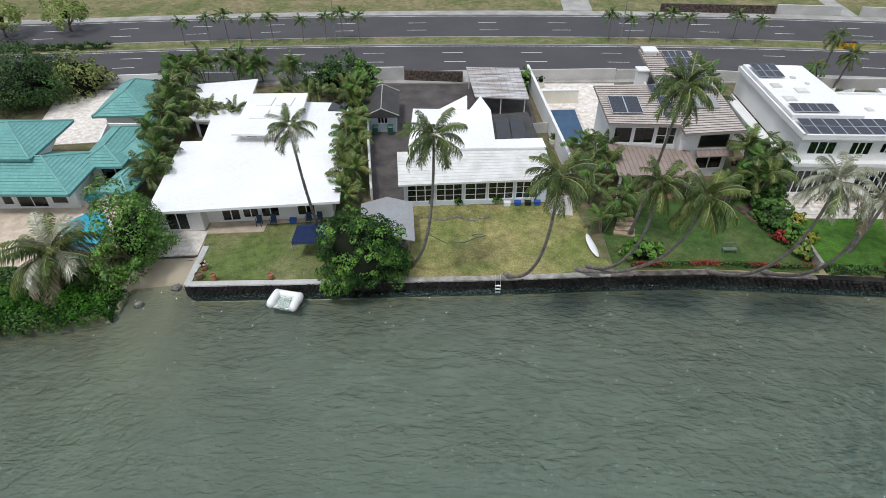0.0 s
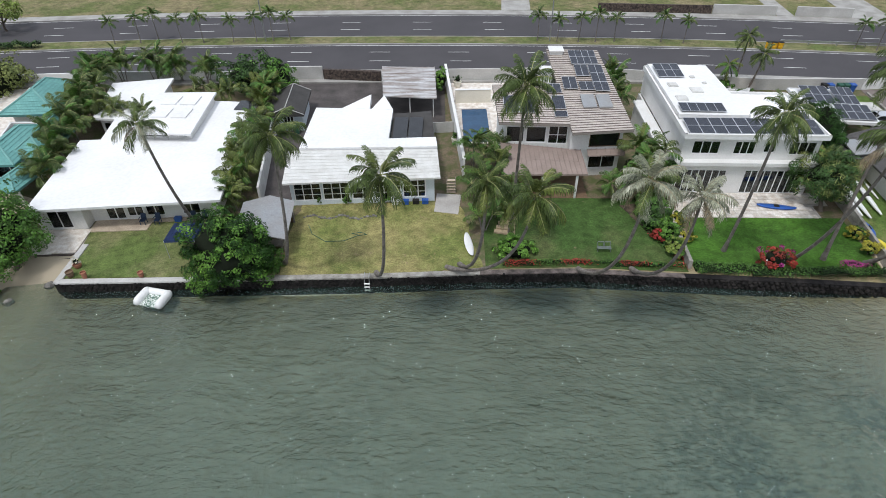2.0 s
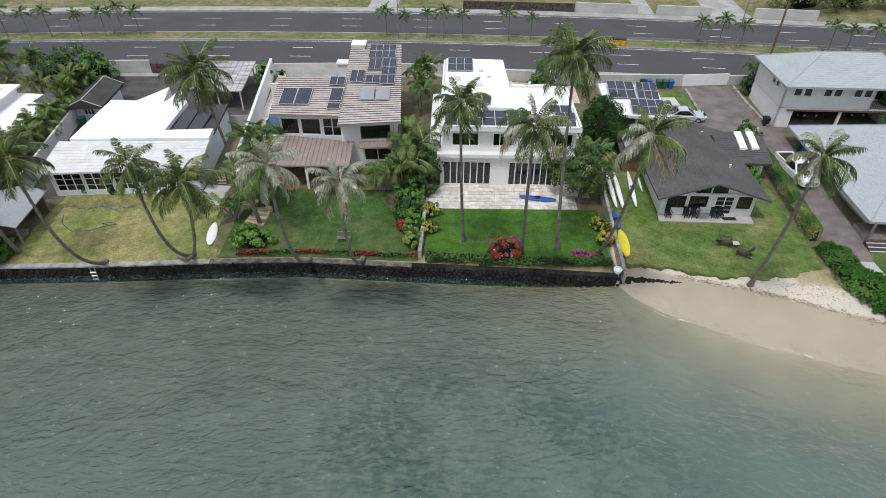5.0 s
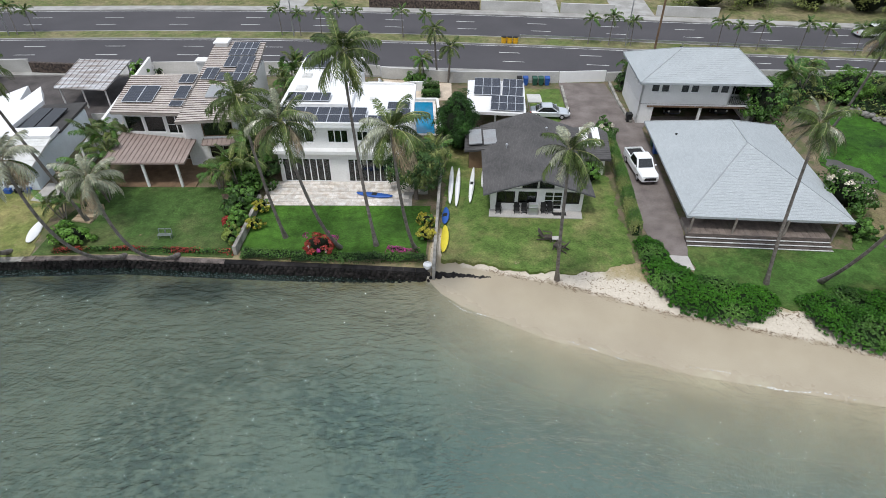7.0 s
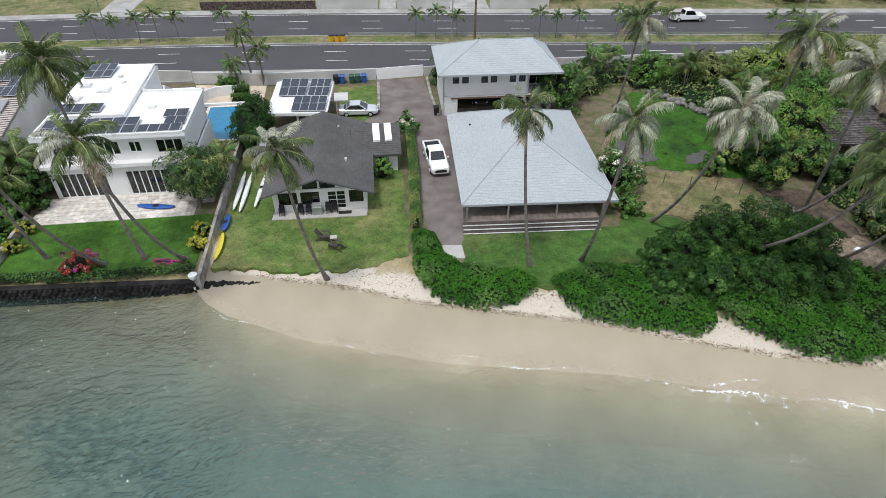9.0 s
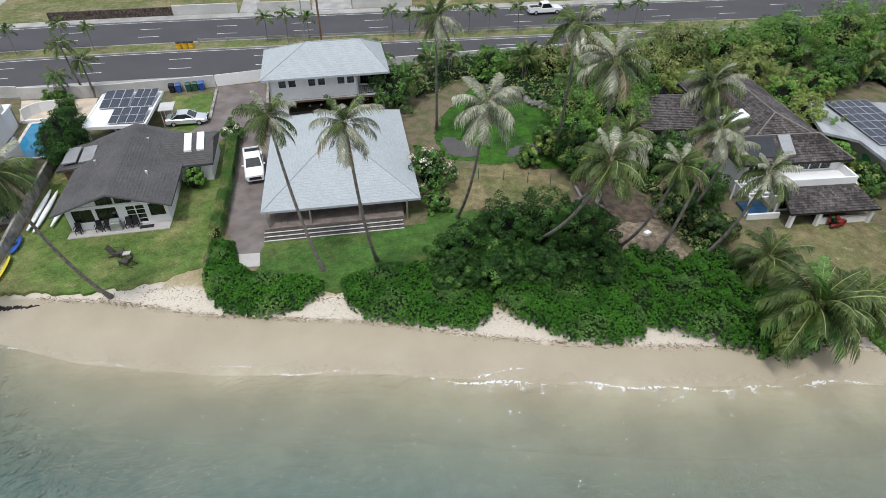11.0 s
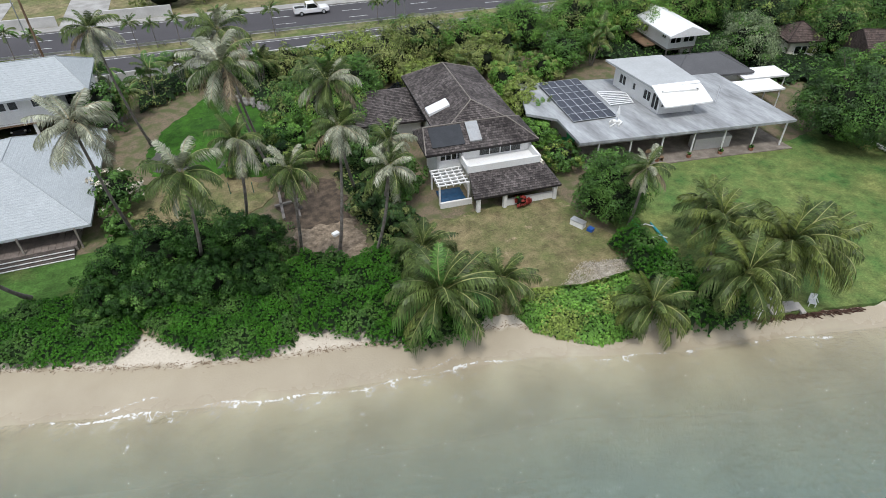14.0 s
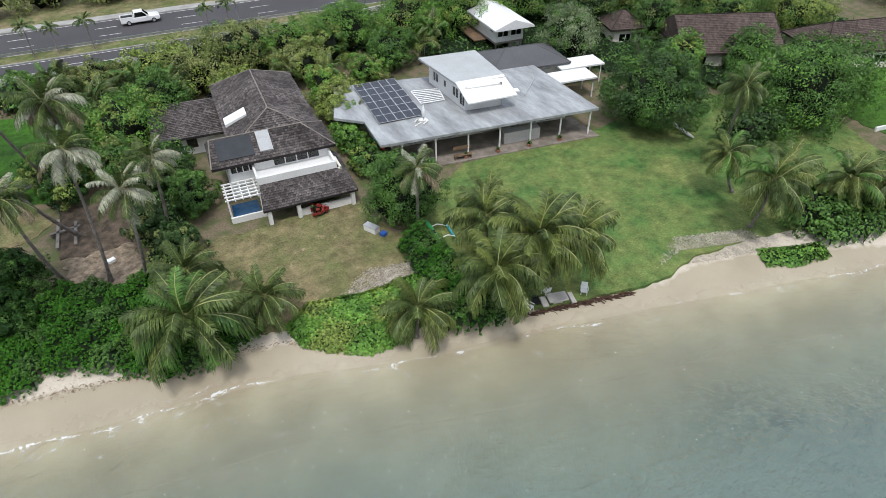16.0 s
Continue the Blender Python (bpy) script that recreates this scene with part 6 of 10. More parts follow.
def leaf_quads(pts, nrm, size, rng, slim=0.55):
    """A pointed four-cornered leaf at each point, its face turned towards nrm, with a slight fold."""
    n = len(pts)
    nrm = nrm / np.maximum(np.linalg.norm(nrm, axis=1, keepdims=True), 1e-6)
    a = np.cross(nrm, rng.normal(size=(n, 3)))
    a /= np.maximum(np.linalg.norm(a, axis=1, keepdims=True), 1e-6)
    b = np.cross(nrm, a)
    s = (size * rng.uniform(0.7, 1.3, n))[:, None]
    w = s * slim
    p0 = pts - a * s * 0.5
    p2 = pts + a * s * 0.5 - nrm * s * 0.12
    p1 = pts + b * w * 0.5 + nrm * s * 0.10
    p3 = pts - b * w * 0.5 + nrm * s * 0.10
    return np.stack([p0, p1, p2, p3], 1).reshape(-1, 3)


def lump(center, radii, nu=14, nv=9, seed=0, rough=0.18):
    """A lumpy closed body, added inside a crown and coloured near-black to stand for its shade."""
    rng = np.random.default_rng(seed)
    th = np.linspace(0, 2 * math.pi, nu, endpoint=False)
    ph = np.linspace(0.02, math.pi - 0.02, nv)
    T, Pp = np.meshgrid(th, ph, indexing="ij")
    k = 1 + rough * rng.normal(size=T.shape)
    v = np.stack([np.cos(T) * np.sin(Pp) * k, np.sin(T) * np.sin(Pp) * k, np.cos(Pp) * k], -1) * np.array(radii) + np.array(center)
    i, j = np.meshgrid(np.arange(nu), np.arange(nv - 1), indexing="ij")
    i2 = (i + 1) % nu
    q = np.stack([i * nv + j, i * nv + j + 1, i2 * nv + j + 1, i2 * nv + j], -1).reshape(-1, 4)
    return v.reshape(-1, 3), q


def crown_mesh(name, center, radii, m, leaf, clumps, per, seed, core=0.62, low=-0.55, spread=0.26, slim=0.55, second=None, share=0.2, up=0.5):
    rng = np.random.default_rng(seed)
    c, R = np.array(center), np.array(radii)
    d = rng.normal(size=(clumps * 3, 3))
    d /= np.linalg.norm(d, axis=1, keepdims=True)
    d = d[d[:, 2] > low][:clumps]
    lob = 1 + 0.16 * np.sin(d[:, 0] * 4 + seed) + 0.13 * np.cos(d[:, 1] * 5 + seed * 2) + 0.10 * np.sin(d[:, 2] * 6 + seed)
    cc = c + d * R * (lob * rng.uniform(0.70, 1.05, len(d)))[:, None]
    rad = spread * R.mean() * rng.uniform(0.6, 1.25, len(cc))
    off = rng.normal(size=(len(cc), per, 3))
    off[..., 2] += 0.45
    off += d[:, None] * 0.5
    off /= np.linalg.norm(off, axis=2, keepdims=True)
    off *= rng.uniform(0.72, 1.05, (len(cc), per))[..., None]
    off[..., 2] = off[..., 2] * 0.8
    pts = (cc[:, None] + off * rad[:, None, None]).reshape(-1, 3)
    nrm = off.reshape(-1, 3) * 1.2 + np.repeat(d, per, 0) * 0.2 + np.array([0, 0, up * 0.5]) + rng.normal(0, 0.30, (len(pts), 3))
    v = leaf_quads(pts, nrm, leaf, rng, slim)
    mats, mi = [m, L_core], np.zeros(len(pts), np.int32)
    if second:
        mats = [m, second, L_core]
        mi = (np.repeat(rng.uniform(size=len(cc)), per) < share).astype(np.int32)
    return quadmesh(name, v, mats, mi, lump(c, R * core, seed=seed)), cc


def tree(base, center, radii, m, leaf=0.32, clumps=90, per=34, seed=1, label="", name="tree", category="tree", trunk=0.2, limbs=7, group="", **kw):
    z0 = groundz(base[0], base[1]) - 0.05
    t = thing(name, (base[0], base[1], z0), label or "broadleaf tree with a dense green crown", category, group)
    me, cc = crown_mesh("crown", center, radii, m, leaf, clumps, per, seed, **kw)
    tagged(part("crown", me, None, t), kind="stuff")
    if trunk:
        rng = np.random.default_rng(seed + 99)
        mb = MB()
        b = Vector((base[0], base[1], z0))
        fork = b.lerp(Vector(center), 0.5) + Vector((0, 0, -0.1 * radii[2]))
        mid = b.lerp(fork, 0.5) + Vector((rng.normal(0, 0.12), rng.normal(0, 0.12), 0))
        mb.tube([b, mid, fork], [trunk * 1.25, trunk, trunk * 0.8], 8)
        part("trunk", mb, M_bark, t)
        for k in range(limbs):
            tip = Vector(cc[(k * 13) % len(cc)])
            lb = MB()
            way = fork.lerp(tip, 0.55) + Vector((0, 0, 0.18 * radii[2]))
            lb.tube([fork, way, tip], [trunk * 0.6, trunk * 0.36, trunk * 0.12], 6)
            part("limb", lb, M_bark, t)
    return t


def bed(name, poly, h, m, leaf, density, seed, label, category="shrub bed", second=None, share=0.15, edge=1.0, rough=0.25, slim=0.6, base=None, kind="stuff", up=0.9, rosette=0):
    """A low mass of foliage over an outline: a dark body that paints its inner shade and leaves all over it, in
    rosettes of that many leaves where given.
    """
    rng = np.random.default_rng(seed)
    P = np.array(poly, float)
    lo, hi = P.min(0), P.max(0)

    def inside(q):
        x, y = q[:, 0], q[:, 1]
        r = np.zeros(len(q), bool)
        for (x0, y0), (x1, y1) in zip(P, np.roll(P, -1, 0)):
            cond = (y0 > y) != (y1 > y)
            with np.errstate(divide="ignore", invalid="ignore"):
                r ^= cond & (x < (x1 - x0) * (y - y0) / (y1 - y0 + 1e-12) + x0)
        return r

    def edge_d(q):
        best = np.full(len(q), 1e9)
        for a, b in zip(P, np.roll(P, -1, 0)):
            ab = b - a
            t = np.clip(((q - a) @ ab) / (ab @ ab), 0, 1)
            best = np.minimum(best, np.linalg.norm(q - (a + t[:, None] * ab), axis=1))
        return best

    def top(q):
        e = np.clip(edge_d(q) / edge, 0, 1)
        wob = 1 + rough * (np.sin(q[:, 0] * 1.9 + seed) * np.cos(q[:, 1] * 1.6 + seed) + 0.6 * np.sin(q[:, 0] * 4.3) * np.sin(q[:, 1] * 3.9 + 1))
        g = height(q[:, 0], q[:, 1] - shore_y(q[:, 0])) if base is None else np.full(len(q), base)
        return g, h * np.sqrt(1 - (1 - e) ** 2) * wob

    area = abs(sum(a[0] * b[1] - a[1] * b[0] for a, b in zip(P, np.roll(P, -1, 0)))) / 2
    n = int(density * area)
    q = lo + rng.uniform(size=(int(n * ((hi - lo).prod() / area) * 1.1) + 20, 2)) * (hi - lo)
    q = q[inside(q)][:n]
    tuft = np.zeros((len(q), 2))
    if rosette:
        k = max(1, len(q) // rosette)
        q = np.repeat(q[:k], rosette, 0)
        turn = np.tile(np.arange(rosette) * 2.4, k) + np.repeat(rng.uniform(0, 6.28, k), rosette)
        out = np.tile(np.linspace(0.25, 1.0, rosette), k)
        tuft = np.column_stack([np.cos(turn), np.sin(turn)]) * out[:, None]
    g, t = top(q)
    q = q + tuft * leaf * 0.75
    if rosette:
        t = t * np.repeat(rng.uniform(0.80, 1.14, k), rosette) - leaf * 0.55 * out
    pts = np.column_stack([q, g + t * (1.0 if rosette else rng.uniform(0.75, 1.12, len(q))) + rng.uniform(0, 0.06, len(q))])
    nrm = np.column_stack([rng.normal(0, 0.55, (len(q), 2)), np.full(len(q), up)])
    rim = edge_d(q) < edge * 0.6
    ctr = P.mean(0)
    outw = (q - ctr) / np.maximum(np.linalg.norm(q - ctr, axis=1, keepdims=True), 1e-6)
    nrm[rim, :2] += outw[rim] * 0.9
    if rosette:
        nrm = nrm * np.array([0.5, 0.5, 1.0]) + np.column_stack([tuft * 1.1, np.zeros(len(q))])
    v = leaf_quads(pts, nrm, leaf, rng, slim)
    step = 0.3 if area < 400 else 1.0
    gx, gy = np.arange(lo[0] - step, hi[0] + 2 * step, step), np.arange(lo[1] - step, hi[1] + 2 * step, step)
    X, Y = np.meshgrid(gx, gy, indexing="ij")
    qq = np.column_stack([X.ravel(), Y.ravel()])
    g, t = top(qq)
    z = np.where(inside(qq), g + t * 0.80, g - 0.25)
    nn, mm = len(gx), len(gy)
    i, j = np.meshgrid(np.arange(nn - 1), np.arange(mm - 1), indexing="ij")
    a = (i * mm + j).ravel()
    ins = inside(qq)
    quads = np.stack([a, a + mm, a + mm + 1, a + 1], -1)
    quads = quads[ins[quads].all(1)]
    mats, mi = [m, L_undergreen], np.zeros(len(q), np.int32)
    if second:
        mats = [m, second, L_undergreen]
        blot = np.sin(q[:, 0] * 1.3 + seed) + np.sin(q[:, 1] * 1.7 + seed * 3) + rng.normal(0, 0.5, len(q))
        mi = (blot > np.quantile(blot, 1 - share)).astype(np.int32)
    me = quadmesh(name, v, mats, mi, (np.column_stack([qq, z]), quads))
    return tagged(new(name, me), label, category, kind=kind)


# palm fronds: a few shapes, shared by all palms
def frond_mesh(a0, bend, droop, seed, m, rib, pairs=46, length=0.25):
    rng = np.random.default_rng(seed)
    verts, quads = [], []
    s = np.linspace(0, 1, 13)
    ang = np.radians(a0 - bend * s ** 1.3)
    dx, dz = np.cos(ang) / 12, np.sin(ang) / 12
    xs, zs = np.concatenate([[0], np.cumsum(dx[:-1])]), np.concatenate([[0], np.cumsum(dz[:-1])])
    sway = 0.05 * np.sin(s * 2.2 + seed)
    V = []
    for k in range(12):
        w0, w1 = 0.013 * (1 - s[k] * 0.8), 0.013 * (1 - s[k + 1] * 0.8)
        V += [(xs[k], sway[k] - w0, zs[k]), (xs[k + 1], sway[k + 1] - w1, zs[k + 1]), (xs[k + 1], sway[k + 1] + w1, zs[k + 1] + 0.008), (xs[k], sway[k] + w0, zs[k] + 0.008)]
    for side in (-1, 1):
        for k in range(pairs):
            u = 0.16 + 0.83 * (k + rng.uniform(-0.3, 0.3)) / pairs
            u = min(max(u, 0.14), 0.995)
            px, pz, py = np.interp(u, s, xs), np.interp(u, s, zs), np.interp(u, s, sway)
            t = np.interp(u, s, ang)
            L = length * (0.35 + 0.65 * math.sin(math.pi * min(1, (u - 0.08) / 1.0)) ** 0.7) * rng.uniform(0.8, 1.12)
            if u > 0.85:
                L *= 1 - 0.4 * (u - 0.85) / 0.15
            fw = 0.66 + rng.normal(0, 0.16)
            out = Vector((math.cos(t) * fw, side * (1 - 0.25 * u), math.sin(t) * fw)).normalized()
            dr = droop * rng.uniform(0.6, 1.3)
            p = Vector((px, py, pz))
            mid = p + out * L * 0.5 + Vector((0, 0, -dr * L * 0.22))
            tip = p + out * L * 0.86 + Vector((0, 0, -dr * L * 0.80))
            wv = Vector((math.cos(t), 0, math.sin(t))) * 0.0118
            V += [tuple(p - wv * 0.7), tuple(mid - wv), tuple(mid + wv), tuple(p + wv * 0.7)]
            V += [tuple(mid - wv), tuple(tip), tuple(tip + wv * 0.25), tuple(mid + wv)]
    mi = np.zeros(len(V) // 4, np.int32)
    mi[:12] = 1
    return quadmesh("frond", np.array(V, float), [m, rib], mi)


FR_SHAPES = [(78, 52, 0.4), (62, 72, 0.7), (46, 84, 0.95), (28, 86, 1.15), (8, 76, 1.25), (-14, 62, 1.25), (-44, 36, 0.9)]
FRONDS = {}
for key, m in (("green", L_palm), ("pale", L_palmpale), ("dry", L_palmdry), ("yellow", L_palmyel), ("lush", L_mid)):
    FRONDS[key] = [[frond_mesh(a0, bend, dr, 10 * i + v, m, L_ribdry if key in ("dry", "pale") else L_rachis) for v in range(2)] for i, (a0, bend, dr) in enumerate(FR_SHAPES)]
nut = MB()
nut.rings([[(0.09 * math.sin(p) * math.cos(a), 0.09 * math.sin(p) * math.sin(a), 0.12 * math.cos(p)) for a in np.linspace(0, 2 * math.pi, 7)[:-1]] for p in (2.9, 2.2, 1.5, 0.8, 0.2)])
NUT = nut.make("coconut", leafmat("green_coconut", (0.14, 0.15, 0.04), (0.2, 0.13, 0.04)), True)


def palm(base, top, r=3.3, n=22, mix=("green",), seed=0, trunk=0.15, nuts=0, bow=0.72, low_bend=0.42, label="tall coconut palm with a leaning grey trunk", group="coconut palms", low=6, name="coconut_palm", wind=0.0, z0=None):
    rng = np.random.default_rng(seed + 500)
    n = int(n * (1.3 if low < 6 else 1.05)) if r > 1.5 else n
    r = r * 0.84 if low > 5 and r > 1.5 else r
    bz = groundz(base[0], base[1]) - 0.05 if z0 is None else z0
    b, c = Vector((base[0], base[1], bz)), Vector(top)
    t = thing(name, b, label, "palm tree", group)
    ctrl = Vector((b.x + (c.x - b.x) * bow, b.y + (c.y - b.y) * bow, b.z + (c.z - b.z) * low_bend))
    path = [b * (1 - u) ** 2 + ctrl * 2 * u * (1 - u) + c * u * u for u in np.linspace(0, 1, 16)]
    rad = [trunk * (1.75 if i == 0 else 1.25 if i == 1 else 1.0 - 0.028 * i) * (1 + 0.05 * (i % 2)) for i in range(16)]
    mb = MB()
    mb.tube(path, rad, 9)
    part("trunk", mb, M_trunk, t, smooth=True)
    for k in range(n):
        lv = min(low, int((low + 1) * ((k + rng.uniform(0, 0.8)) / n) ** 0.85))
        kind = mix[int(rng.integers(len(mix)))]
        if lv >= 5 and rng.uniform() < 0.3:
            kind = "dry" if "pale" in mix or "dry" in mix else ("yellow" if rng.uniform() < 0.5 else kind)
        az = k * 137.5 + rng.uniform(-14, 14)
        L = r * rng.uniform(0.86, 1.14) * (0.85 if lv == 0 else 1.0)
        ob = new("frond", FRONDS[kind][lv][int(rng.integers(2))])
        ob.parent = t
        ob.matrix_parent_inverse = wm(t).inverted()
        tilt = rng.uniform(-7, 7) + wind * math.cos(radians(az - 200))
        ob.matrix_basis = Matrix.Translation(c) @ pose(0, 0, 0, rng.uniform(-16, 16), tilt, az) @ Matrix.Diagonal((L, L, L, 1))
    for k in range(nuts):
        ob = new("coconut", NUT)
        ob.parent = t
        ob.matrix_parent_inverse = wm(t).inverted()
        a = rng.uniform(0, 6.28)
        ob.matrix_basis = Matrix.Translation(c + Vector((0.26 * math.cos(a), 0.26 * math.sin(a), -0.22 - rng.uniform(0, 0.22))))
    return t


GP, PP, MP, WP = ("green", "green", "yellow"), ("pale", "green", "green"), ("green", "green", "pale"), ("pale", "pale", "pale", "green")
palm((-13.9, 41.2), (-13.7, 36.3, 14.6), 2.3, 20, MP, 1)
palm((-5.6, 37.0), (-3.4, 33.4, 15.4), 2.9, 24, ("green",), 2, bow=1.0, low_bend=0.3)
palm((2.4, 35.8), (4.3, 29.0, 15.0), 2.9, 24, GP, 3, bow=1.05, low_bend=0.34, nuts=4)
palm((9.4, 37.0), (10.9, 30.0, 14.1), 2.5, 20, GP, 4, bow=1.05, low_bend=0.36, label="coconut palm whose grey trunk sweeps up from the seawall")
palm((8.3, 36.6), (14.0, 29.9, 13.0), 3.1, 24, ("green", "yellow"), 5, bow=0.95, low_bend=0.32)
palm((14.0, 41.4), (13.7, 36.9, 17.4), 3.2, 26, ("green",), 6, bow=0.5)
palm((19.4, 36.5), (20.3, 28.0, 15.4), 2.7, 22, WP, 7, bow=1.0, low_bend=0.36, nuts=3)
palm((23.9, 36.6), (24.2, 29.1, 13.5), 2.6, 20, WP, 8, bow=1.05, low_bend=0.36, label="coconut palm with a trunk bending low over the seawall")
palm((32.5, 39.1), (31.9, 36.7, 15.5), 3.0, 24, ("green",), 9)
palm((37.5, 37.7), (36.3, 30.8, 16.6), 3.0, 24, MP, 10)
palm((40.6, 38.0), (39.5, 36.8, 18.8), 3.3, 26, ("green",), 11)
palm((44.0, 37.6), (43.2, 29.8, 16.6), 2.9, 24, MP, 12)
palm((55.7, 33.9), (54.3, 30.2, 15.0), 2.7, 24, ("green", "green", "pale"), 13, label="coconut palm with a bent trunk on the sandy lawn edge")
palm((72.4, 33.2), (70.5, 32.2, 15.9), 2.7, 24, MP, 14)
palm((76.9, 33.5), (75.2, 26.4, 17.7), 2.8, 24, WP, 15)
palm((85.0, 38.1), (85.1, 31.0, 15.7), 3.4, 26, WP, 16, wind=8)
palm((86.8, 55.0), (85.7, 49.8, 15.9), 3.2, 24, MP, 17)
palm((99.0, 37.0), (95.0, 32.2, 17.5), 3.4, 28, WP, 18, wind=6)
palm((98.0, 47.0), (95.6, 40.2, 17.4), 3.4, 26, PP, 19)
palm((89.6, 33.0), (91.0, 23.5, 14.8), 3.1, 26, PP, 20)
palm((97.6, 30.6), (97.4, 25.2, 12.6), 2.7, 24, PP, 21)
palm((100.5, 29.0), (101.5, 27.4, 13.8), 2.8, 24, ("green", "pale"), 22)
palm((102.9, 27.2), (104.0, 24.2, 11.7), 2.8, 24, ("green", "green", "pale"), 23, nuts=9)
palm((104.6, 37.0), (101.6, 29.6, 16.2), 3.0, 26, PP, 24)
palm((93.8, 36.4), (94.6, 28.0, 13.9), 2.8, 22, PP, 25)
palm((105.8, 33.5), (106.4, 31.5, 9.6), 2.7, 22, PP, 26)
palm((105.0, 18.6), (104.8, 17.0, 5.6), 4.0, 30, ("green", "green", "lush"), 27, low=5, label="short coconut palm with a wide dark crown over the shrubs")
palm((110.0, 18.8), (110.0, 17.9, 4.1), 2.9, 20, ("green",), 28, low=4, label="young coconut palm with arching fronds")
palm((105.6, 23.6), (105.8, 23.0, 4.6), 3.0, 22, ("green",), 44, low=5, label="young coconut palm with arching fronds")
palm((118.6, 11.6), (119.0, 11.9, 3.4), 3.1, 22, ("green", "yellow"), 29, low=5, label="young coconut palm leaning over the beach")
palm((124.8, 11.0), (123.6, 9.1, 6.9), 3.5, 26, ("green", "yellow", "yellow"), 30, low=5)
palm((127.6, 12.2), (127.3, 9.5, 8.0), 3.8, 28, ("green", "yellow", "yellow"), 31, low=5)
palm((130.0, 11.2), (130.8, 9.6, 6.6), 3.5, 26, ("green", "yellow"), 32, low=5)
palm((127.0, 14.6), (126.2, 14.2, 7.2), 3.2, 22, ("green", "yellow", "yellow"), 33, low=5)
palm((129.8, 19.2), (128.7, 17.9, 5.6), 2.7, 18, ("green", "yellow"), 34, low=4)
palm((124.3, 21.6), (123.7, 20.2, 9.0), 2.6, 22, MP, 35)
palm((152.9, 11.8), (150.7, 12.1, 6.2), 2.9, 22, ("green", "lush", "yellow"), 36)
palm((149.6, 7.4), (148.8, 6.5, 7.1), 3.9, 28, ("lush", "green", "yellow"), 37, bow=1.0)
palm((157.5, 17.0), (153.9, 14.5, 10.8), 2.9, 24, ("green",), 38)
palm((158.0, 6.0), (157.2, 4.6, 5.4), 3.3, 24, ("green", "lush", "yellow"), 39, low=5)
palm((162.5, 4.0), (161.5, 2.4, 5.0), 3.3, 22, ("green",), 40, low=5)
palm((156.0, 9.4), (155.0, 8.6, 5.0), 3.0, 22, ("green", "yellow"), 45, low=5)
palm((-34.6, 34.8), (-33.6, 34.0, 4.6), 4.0, 26, ("green", "yellow", "pale"), 41, low=5, label="short coconut palm with pale feathery fronds")
palm((45.6, 73.2), (45.2, 72.2, 9.0), 2.2, 18, ("green",), 42)
palm((47.0, 72.0), (47.2, 71.0, 7.2), 2.2, 18, ("green",), 43)
palm((44.0, 72.6), (43.6, 71.8, 5.4), 2.0, 16, ("lush", "yellow"), 46, trunk=0.1)

# slim palms along the median and the far kerb
STREET = [-42.6, -38.9, -36.1, -32.6, -29.3, -24.8, -21.4, -18.9, -16.3, 21.6, 24.5, 27.7, 30.3, 33.2, 40.2, 43.5, 67.9, 70.9, 74.1, 86.5, 89.0, 92.1, 97.9, 101.0, 105.5, 121.2, 124.1]
first = palm((0, 0), (0.15, 0, 3.7), 1.5, 15, ("green", "lush"), 60, trunk=0.07, label="slim young palm in the grass median", group="median palms", low=4, name="street_palm", z0=0.0)
for k, x in enumerate(STREET):
    m = Matrix.Translation((x, road_y(x) - 1.3 + 0.3 * math.sin(k), RZ + 0.1)) @ pose(0, 0, 0, 0, 0, 67.0 * k) @ Matrix.Scale(0.9 + 0.25 * ((k * 7) % 5) / 5, 4)
    if k == 0:
        first.matrix_basis = m
    else:
        s = copy_thing(first, m)
        s.matrix_basis = m


# feathery clumping palms used as hedges
def areca(x, y, h, r, seed, mix=("lush", "yellow", "green"), n=22, label="clump of feathery areca palms"):
    rng = np.random.default_rng(seed)
    z = groundz(x, y)
    t = thing("areca_palm", (x, y, z), label, "palm tree", "areca palm hedge")
    for s in range(4):
        a = rng.uniform(0, 6.28)
        dx, dy = 0.45 * math.cos(a), 0.45 * math.sin(a)
        top = Vector((x + dx * 1.7, y + dy * 1.7, z + h * rng.uniform(0.5, 0.8)))
        mb = MB()
        mb.tube([(x + dx * 0.4, y + dy * 0.4, z - 0.1), (x + dx, y + dy, z + h * 0.35), tuple(top)], [0.06, 0.05, 0.04], 6)
        part("stem", mb, M_trunk, t)
        for k in range(n // 4):
            kind = mix[int(rng.integers(len(mix)))]
            ob = new("frond", FRONDS[kind][int(rng.integers(0, 5))][int(rng.integers(2))])
            ob.parent = t
            ob.matrix_parent_inverse = wm(t).inverted()
            L = r * rng.uniform(0.8, 1.2)
            ob.matrix_basis = Matrix.Translation(top) @ pose(0, 0, 0, rng.uniform(-20, 20), rng.uniform(-10, 10), k * 137.5 + s * 40 + rng.uniform(-20, 20)) @ Matrix.Diagonal((L, L * 1.15, L, 1))
    return t


